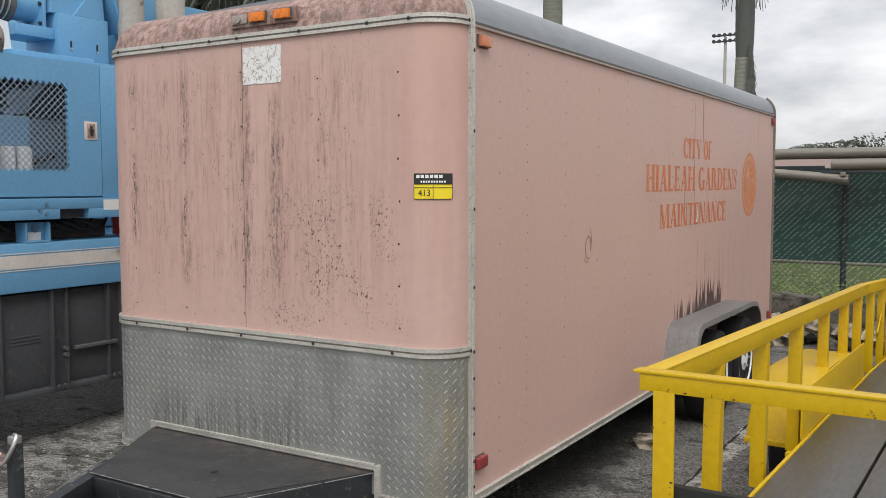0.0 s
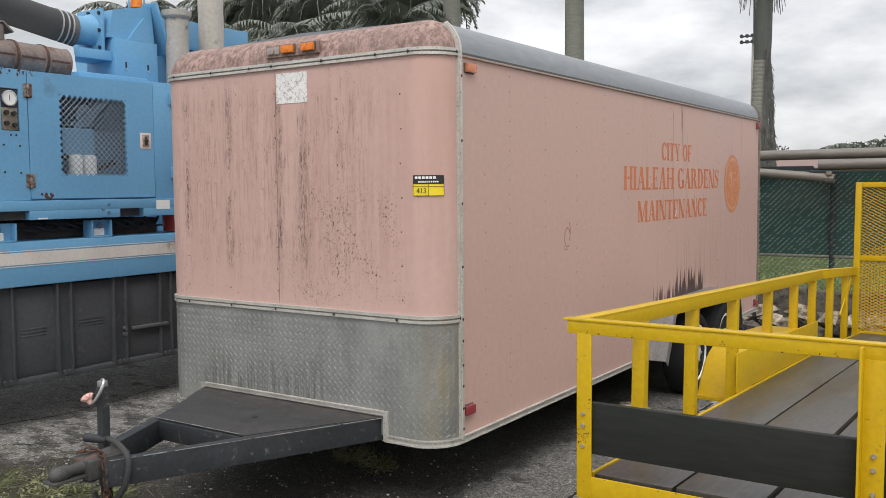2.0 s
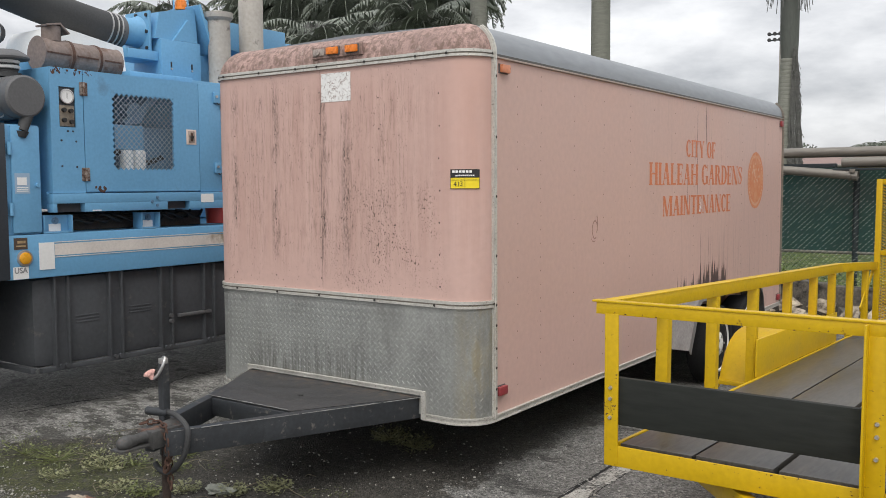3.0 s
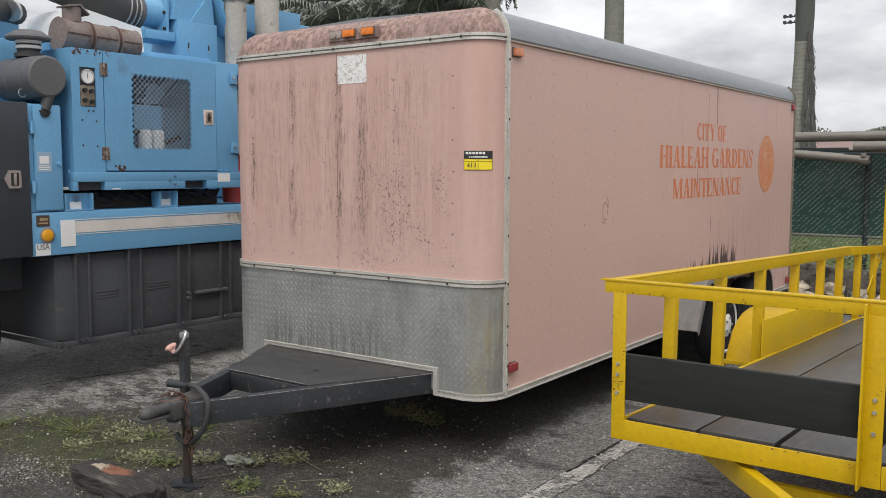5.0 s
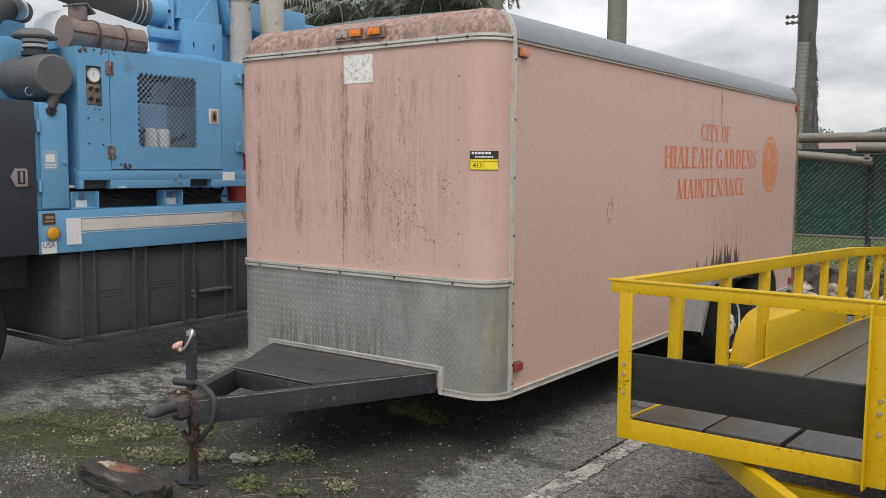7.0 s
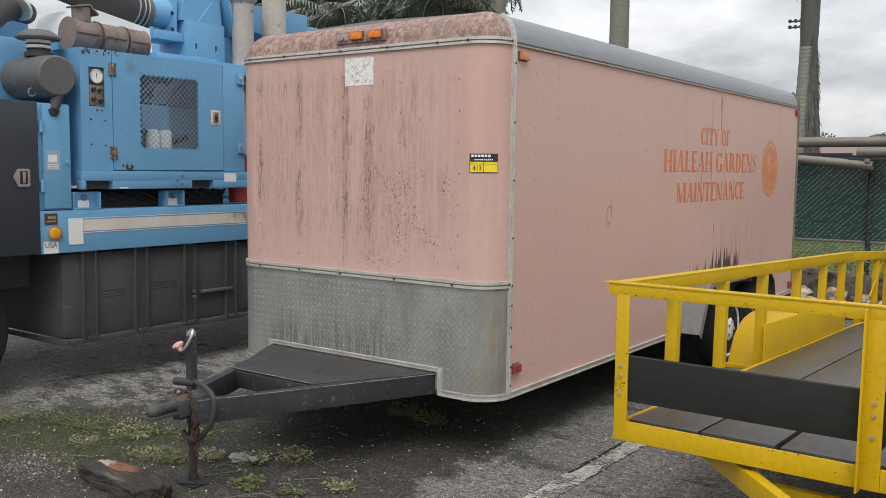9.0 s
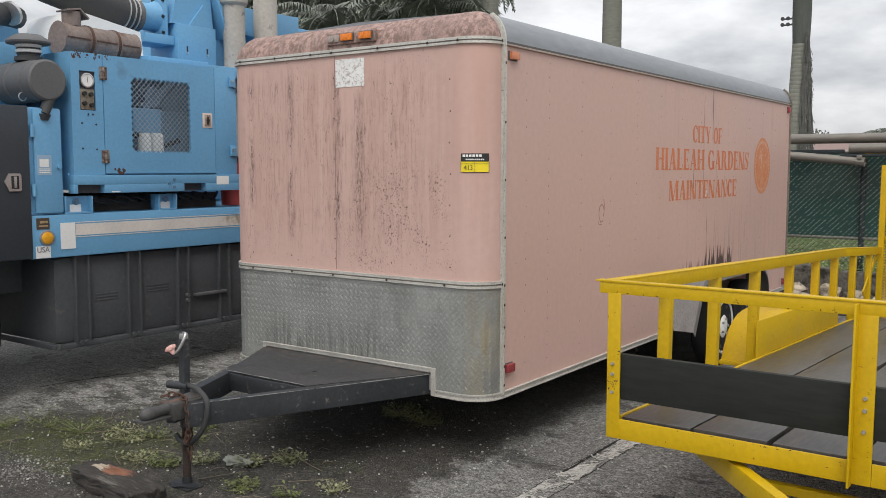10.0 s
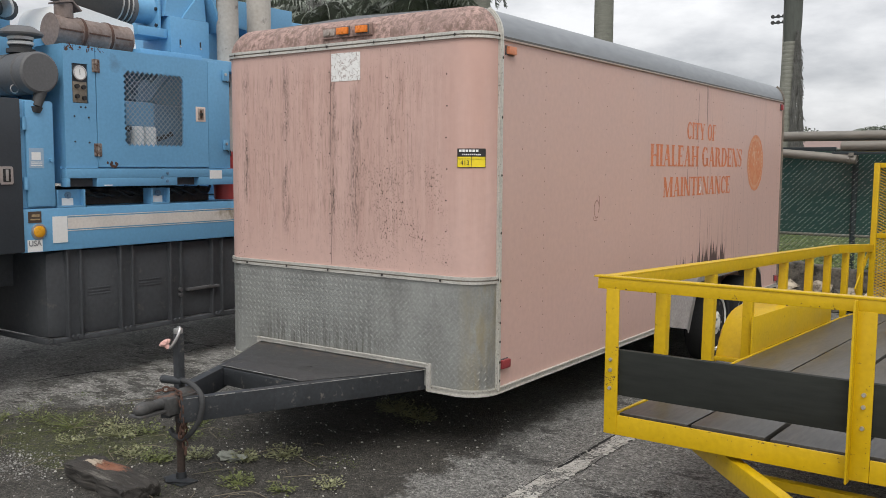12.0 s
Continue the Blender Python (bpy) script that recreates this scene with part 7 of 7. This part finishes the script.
royal_palm(-30.5, 22.0, 7.2, 1.9, 0.30, 13, 24)

for k, (x, z) in enumerate(((-38.0, 7.0), (-35.6, 7.6), (-33.4, 8.2), (-31.0, 8.0), (-28.2, 8.4), (-25.4, 9.0), (-22.4, 8.6), (-47.0, 6.2), (-56.0, 6.0))):
    royal_palm(x, 198.0 + k % 3, z, 1.0, 0.22, 40 + k, 16, label="distant palm above the low house roofs", stalk=0.9)

# far tree line, house and sports light
def leafy(name, places, seed, label):
    r_ = random.Random(seed)
    bm = B()
    for (x, y, z, s) in places:
        for k in range(1500):
            u = Vector((r_.gauss(0, 1), r_.gauss(0, 1), r_.gauss(0, 0.7)))
            u = u.normalized() * (r_.random() ** 0.4) * s
            c = Vector((x, y, z)) + Vector((u.x * 1.3, u.y, u.z * 0.8))
            q = Vector((r_.uniform(-1, 1), r_.uniform(-1, 1), r_.uniform(-1, 1))).normalized()
            w = q.orthogonal().normalized() * s * 0.035
            h = q.cross(w).normalized() * s * 0.055
            bm.faces.new([bm.verts.new(c + w), bm.verts.new(c + h), bm.verts.new(c - w), bm.verts.new(c - h)])
    return bm


fr = random.Random(21)
row = [(-40 + k * 3.1 + fr.uniform(-1, 1), 95 + fr.uniform(-4, 4), 2.8 + fr.uniform(0, 1.6), 1.9 + fr.random() * 1.2) for k in range(46)]
solo("far_woods", leafy("far", row, 2, ""), tree_leaf, "distant line of trees, paled for haze", "trees", kind="stuff", soft=False)
house = thing("house", (-10, 62, 0), "far house with a low terracotta roof", "house")
bm = B()
box(bm, -17, -4, 62, 70, 0, 2.6)
part("wall", bm, plaster, house)
bm = B()
v = [bm.verts.new(p) for p in ((-17.6, 61.4, 2.6), (-3.4, 61.4, 2.6), (-3.4, 70.6, 2.6), (-17.6, 70.6, 2.6), (-14, 66, 3.9), (-7, 66, 3.9))]
for f in ((0, 1, 5, 4), (1, 2, 5), (2, 3, 4, 5), (3, 0, 4), (0, 3, 2, 1)):
    bm.faces.new([v[k] for k in f])
part("roof", bm, roof_tile, house)
light = thing("sports_light", (-20.6, 84, 0), "tall grey sports floodlight mast", "light mast")
bm = B()
cyl(bm, (-20.6, 84, 0), (-20.6, 84, 15.6), 0.22, 0.13, 12)
part("mast", bm, pole_grey, light)
bm = B()
for z in (15.2, 15.75):
    box(bm, -21.7, -19.5, 83.9, 84.1, z - 0.06, z + 0.06)
part("cross_arm", bm, post_dark, light)
for z in (15.2, 15.75):
    for k in range(5):
        bm = B()
        lathe(bm, (-21.6 + k * 0.5, 83.8, z + 0.08), (0.1, -1, -0.5), [(0, 0.08), (0.14, 0.16), (0.2, 0.19), (0.21, 0.02)], 12)
        part("floodlight", bm, grey_plastic, light)


# ---- small growth and litter on the ground ----
def weed(x, y, seed, size, n, material, label, tall=0.5):
    """A low clump of many small leaves on thin stems."""
    r_ = random.Random(seed)
    bm = B()
    for k in range(n):
        a, d = r_.random() * math.tau, size * math.sqrt(r_.random())
        c = Vector((x + d * math.cos(a), y + d * math.sin(a), 0.004 + r_.random() ** 1.5 * size * tall))
        yaw, up, ll = r_.random() * math.tau, r_.uniform(-0.2, 0.9), 0.009 + r_.random() * 0.019
        o = Vector((math.cos(yaw) * math.cos(up), math.sin(yaw) * math.cos(up), math.sin(up))) * ll
        w = Vector((-math.sin(yaw), math.cos(yaw), 0)) * ll * 0.33
        bm.faces.new([bm.verts.new(c), bm.verts.new(c + o * 0.5 + w), bm.verts.new(c + o), bm.verts.new(c + o * 0.5 - w)])
        if k % 5 == 0:
            tube(bm, [(x + d * 0.04 * math.cos(a), y + d * 0.04 * math.sin(a), 0.0), tuple(c)], 0.0014, 3)
    return solo("weed", bm, material, label, "weed", "weeds round the tongue", soft=False)


wr = random.Random(8)
for x, y, s_, n_, dry in ((-2.13, -1.05, 0.15, 170, 1), (-2.50, -1.12, 0.20, 150, 0), (-2.82, -1.17, 0.18, 110, 0), (-2.30, -0.95, 0.14, 110, 1), (-2.02, -0.9, 0.10, 90, 0), (-1.136, -0.92, 0.09, 200, 1), (-0.99, -0.75, 0.11, 230, 1), (-1.526, -1.21, 0.10, 200, 0), (-1.385, -1.05, 0.10, 160, 1), (-0.865, -1.21, 0.10, 160, 0), (-0.444, -0.96, 0.09, 120, 1), (-1.07, 0.41, 0.14, 420, 1), (-0.82, 0.34, 0.13, 380, 1), (-2.2, -1.32, 0.10, 120, 1), (-1.75, -0.85, 0.12, 160, 0), (-1.9, -0.6, 0.10, 110, 0), (-0.6, -1.15, 0.08, 90, 0), (-1.72, -1.25, 0.10, 140, 1), (-3.05, -1.35, 0.12, 140, 0)):
    weed(x, y, int(n_ + x * 100), s_, n_, dry_weed if dry else weed_leaf, "pale dry weed clump growing from the asphalt" if dry else "low green weed clump growing from the asphalt")
bm = B()
for k in range(9000):
    x, y = wr.uniform(-3.3, -0.35), wr.uniform(-1.8, -0.55)
    if noise.noise(Vector((x * 2.2, y * 3.0, 4))) + 0.35 * noise.noise(Vector((x * 9, y * 9, 1))) < 0.02 + 0.25 * (x > -1.7):
        continue
    c, yaw, up, ll = Vector((x, y, 0.002 + wr.random() ** 2 * 0.022)), wr.random() * math.tau, wr.uniform(-0.1, 0.8), 0.005 + wr.random() ** 2 * 0.012
    o = Vector((math.cos(yaw) * math.cos(up), math.sin(yaw) * math.cos(up), math.sin(up))) * ll
    w = Vector((-math.sin(yaw), math.cos(yaw), 0)) * ll * 0.4
    bm.faces.new([bm.verts.new(c), bm.verts.new(c + o * 0.5 + w), bm.verts.new(c + o), bm.verts.new(c + o * 0.5 - w)])
solo("moss_tuft", bm, mat("dull_moss_leaf", (0.080, 0.095, 0.030), 0.7, var=0.5, scale=5, fine=40, bump=0), "low moss and sprouts on the dark soil", "moss", kind="stuff", soft=False)
bm = B()
for k in range(2600):
    x, y = wr.uniform(-3.4, 0.9), wr.uniform(-2.2, 0.9)
    s_ = 0.0018 + wr.random() ** 5 * 0.008
    blob(bm, (x, y, s_ * 0.4), (s_, s_ * wr.uniform(0.6, 1), s_ * 0.6), 0.3, k, 1)
solo("pebbles", bm, mat("pale_pebble", (0.42, 0.41, 0.37), 0.85, var=0.3), "scattered pale pebbles on the asphalt", "pebbles", kind="stuff")
bm = B()
for k in range(900):
    x, y = -2.12 + wr.gauss(0, 0.20), -1.74 + wr.gauss(0, 0.13)
    s_ = 0.002 + wr.random() ** 3 * 0.006
    blob(bm, (x, y, s_ * 0.4), (s_, s_ * wr.uniform(0.6, 1), s_ * 0.6), 0.3, k, 1)
solo("gravel", bm, mat("fine_grey_gravel", (0.22, 0.215, 0.20), 0.85, var=0.3), "fine pale gravel scattered beside the timber block", "gravel", kind="stuff")
twig_brown = mat("dry_brown_twig", (0.17, 0.145, 0.10), 0.8, var=0.3)
for k in range(44):
    x, y, a = wr.uniform(-2.9, -0.4), wr.uniform(-1.75, -0.4), wr.random() * 6.28
    L_ = wr.uniform(0.05, 0.32)
    bm = B()
    tube(bm, smooth_line([(x, y, 0.006), (x + L_ * 0.4 * math.cos(a), y + L_ * 0.4 * math.sin(a), 0.02), (x + L_ * math.cos(a + 0.4), y + L_ * math.sin(a + 0.4), 0.006)], 4), 0.0021, 5)
    solo("dry_twig", bm, twig_brown, "thin pale dry twig on the ground", "twig", "twigs on the ground")
bm = B()
blob(bm, (-1.19, -0.965, 0.02), (0.085, 0.055, 0.022), 0.4, 3, 3)
solo("stone", bm, mat("pale_mossy_stone", (0.25, 0.26, 0.22), 0.9, var=0.25, scale=20, bump=0.4), "pale mossy stone near the jack foot", "stone")
bm = B()
blob(bm, (-0.02, 2.45, 0.03), (0.13, 0.10, 0.05), 0.35, 8, 2)
solo("stone", bm, sunlit_pale_stone, "pale broken stone on the asphalt near the wheel", "stone", soft=False)
# rotten timber block
bm = B()
beam(bm, (-1.69, -1.60, 0.05), (-1.06, -1.67, 0.04), 0.20, 0.095, 0.012)
bmesh.ops.subdivide_edges(bm, edges=[e for e in bm.edges if e.calc_length() > 0.15], cuts=30, use_grid_fill=True)
bmesh.ops.subdivide_edges(bm, edges=[e for e in bm.edges if e.calc_length() > 0.05], cuts=12, use_grid_fill=True)
for v in bm.verts:
    g_ = Vector((v.co.x * 7, v.co.y * 60, v.co.z * 60))
    v.co += Vector((noise.noise(v.co * 40), noise.noise(g_), noise.noise(g_ + Vector((0, 0, 4))))) * 0.011
    v.co += Vector((noise.noise(v.co * 9), noise.noise(v.co * 9 + Vector((5, 0, 0))), noise.noise(v.co * 7 + Vector((0, 5, 0))))) * 0.024
    v.co.z = max(v.co.z, 0.002)
logm = mat("rotten_black_timber", (0.034, 0.030, 0.026), 0.9, var=0.5, scale=14, fine=80, bump=1.0, dirt=(0.12, 0.11, 0.095), dirt_amount=0.22, dirt_scale=22, stretch=(0.22, 1.8, 1.8))
overlay(logm, (0.22, 0.095, 0.055), edge(logm, rect_mask(logm, (-1.60, -1.45, -1.38, -1.20), (-1.68, -1.61, -1.59, -1.50)), noise_fac(logm, 18, 0.3, 0.7, (0.5, 1.4, 1), detail=8, rough=0.75), 0.98, 3))
# pale highlight beside the orange decay, painted into the colour
overlay(logm, (0.36, 0.30, 0.23), edge(logm, rect_mask(logm, (-1.64, -1.58, -1.52, -1.42), (-1.68, -1.63, -1.60, -1.54)), noise_fac(logm, 26, 0.3, 0.7, (0.4, 1.6, 1), detail=8, rough=0.75), 1.08, 4))
solo("timber_block", bm, logm, "rotten black timber block with orange decay", "timber")
# cracks and the joint beside the painted line
crack_m = mat("dark_crack", (0.012, 0.012, 0.011), 0.95, bump=0.3)


def crack(a, b, seed, w, name="crack", label="dark crack in the asphalt"):
    r_ = random.Random(seed)
    a, b = Vector((*a, 0.003)), Vector((*b, 0.003))
    n = max(8, int((b - a).length / 0.035))
    side = Vector((-(b - a).y, (b - a).x, 0)).normalized()
    bm, rows = B(), []
    off = 0.0
    for k in range(n + 1):
        off = off * 0.85 + r_.uniform(-0.02, 0.02)
        p = a.lerp(b, k / n) + side * off * (1 if name == "crack" else 0.2)
        ww = w * r_.uniform(0.4, 1.3)
        rows.append((bm.verts.new(p + side * ww), bm.verts.new(p - side * ww)))
    for p, q in zip(rows, rows[1:]):
        bm.faces.new((p[0], q[0], q[1], p[1]))
    return solo(name, bm, crack_m, label, "crack", kind="structure", soft=False)


for k, (a, b, w) in enumerate((((-3.88, -0.65), (-3.70, 0.10), 0.010), ((-3.70, 0.10), (-3.86, 1.36), 0.007), ((-3.4, 0.2), (-2.5, 0.5), 0.006), ((-3.6, -0.9), (-2.9, -0.3), 0.005))):
    crack(a, b, k, w)
for k in range(5):
    crack((0.388, -1.5 + k * 0.4), (0.392, -1.1 + k * 0.4), 50 + k, 0.0025, "edge_crack")
    crack((0.528, -1.6 + k * 0.52), (0.525, -1.1 + k * 0.52), 60 + k, 0.0025, "edge_crack")
crack((0.394, 0.02), (0.40, 5.5), 31, 0.010, "joint", "dark straight joint beside the painted line")
# low plants at the kerb
gr = random.Random(3)
bm = B()
for k in range(22000):
    x, y = gr.uniform(-2.2, 3.6), 7.5 + gr.random() ** 1.6 * 2.6
    h = gr.random() ** 1.5 * (0.62 if noise.noise(Vector((x * 1.3, y, 0))) > -0.1 else 0.18)
    c = Vector((x, y, h))
    yaw, up, ll = gr.random() * math.tau, gr.uniform(-0.4, 0.9), gr.uniform(0.018, 0.048)
    o = Vector((math.cos(yaw) * math.cos(up), math.sin(yaw) * math.cos(up), math.sin(up))) * ll
    w = Vector((-math.sin(yaw), math.cos(yaw), 0)) * ll * 0.4
    bm.faces.new([bm.verts.new(c), bm.verts.new(c + o * 0.5 + w), bm.verts.new(c + o), bm.verts.new(c + o * 0.5 - w)])
solo("kerb_plants", bm, mat("fresh_green_leaf", (0.21, 0.26, 0.075), 0.55, var=0.4, scale=4, fine=20, bump=0), "green weeds growing behind the kerb", "plants", kind="stuff", soft=False)
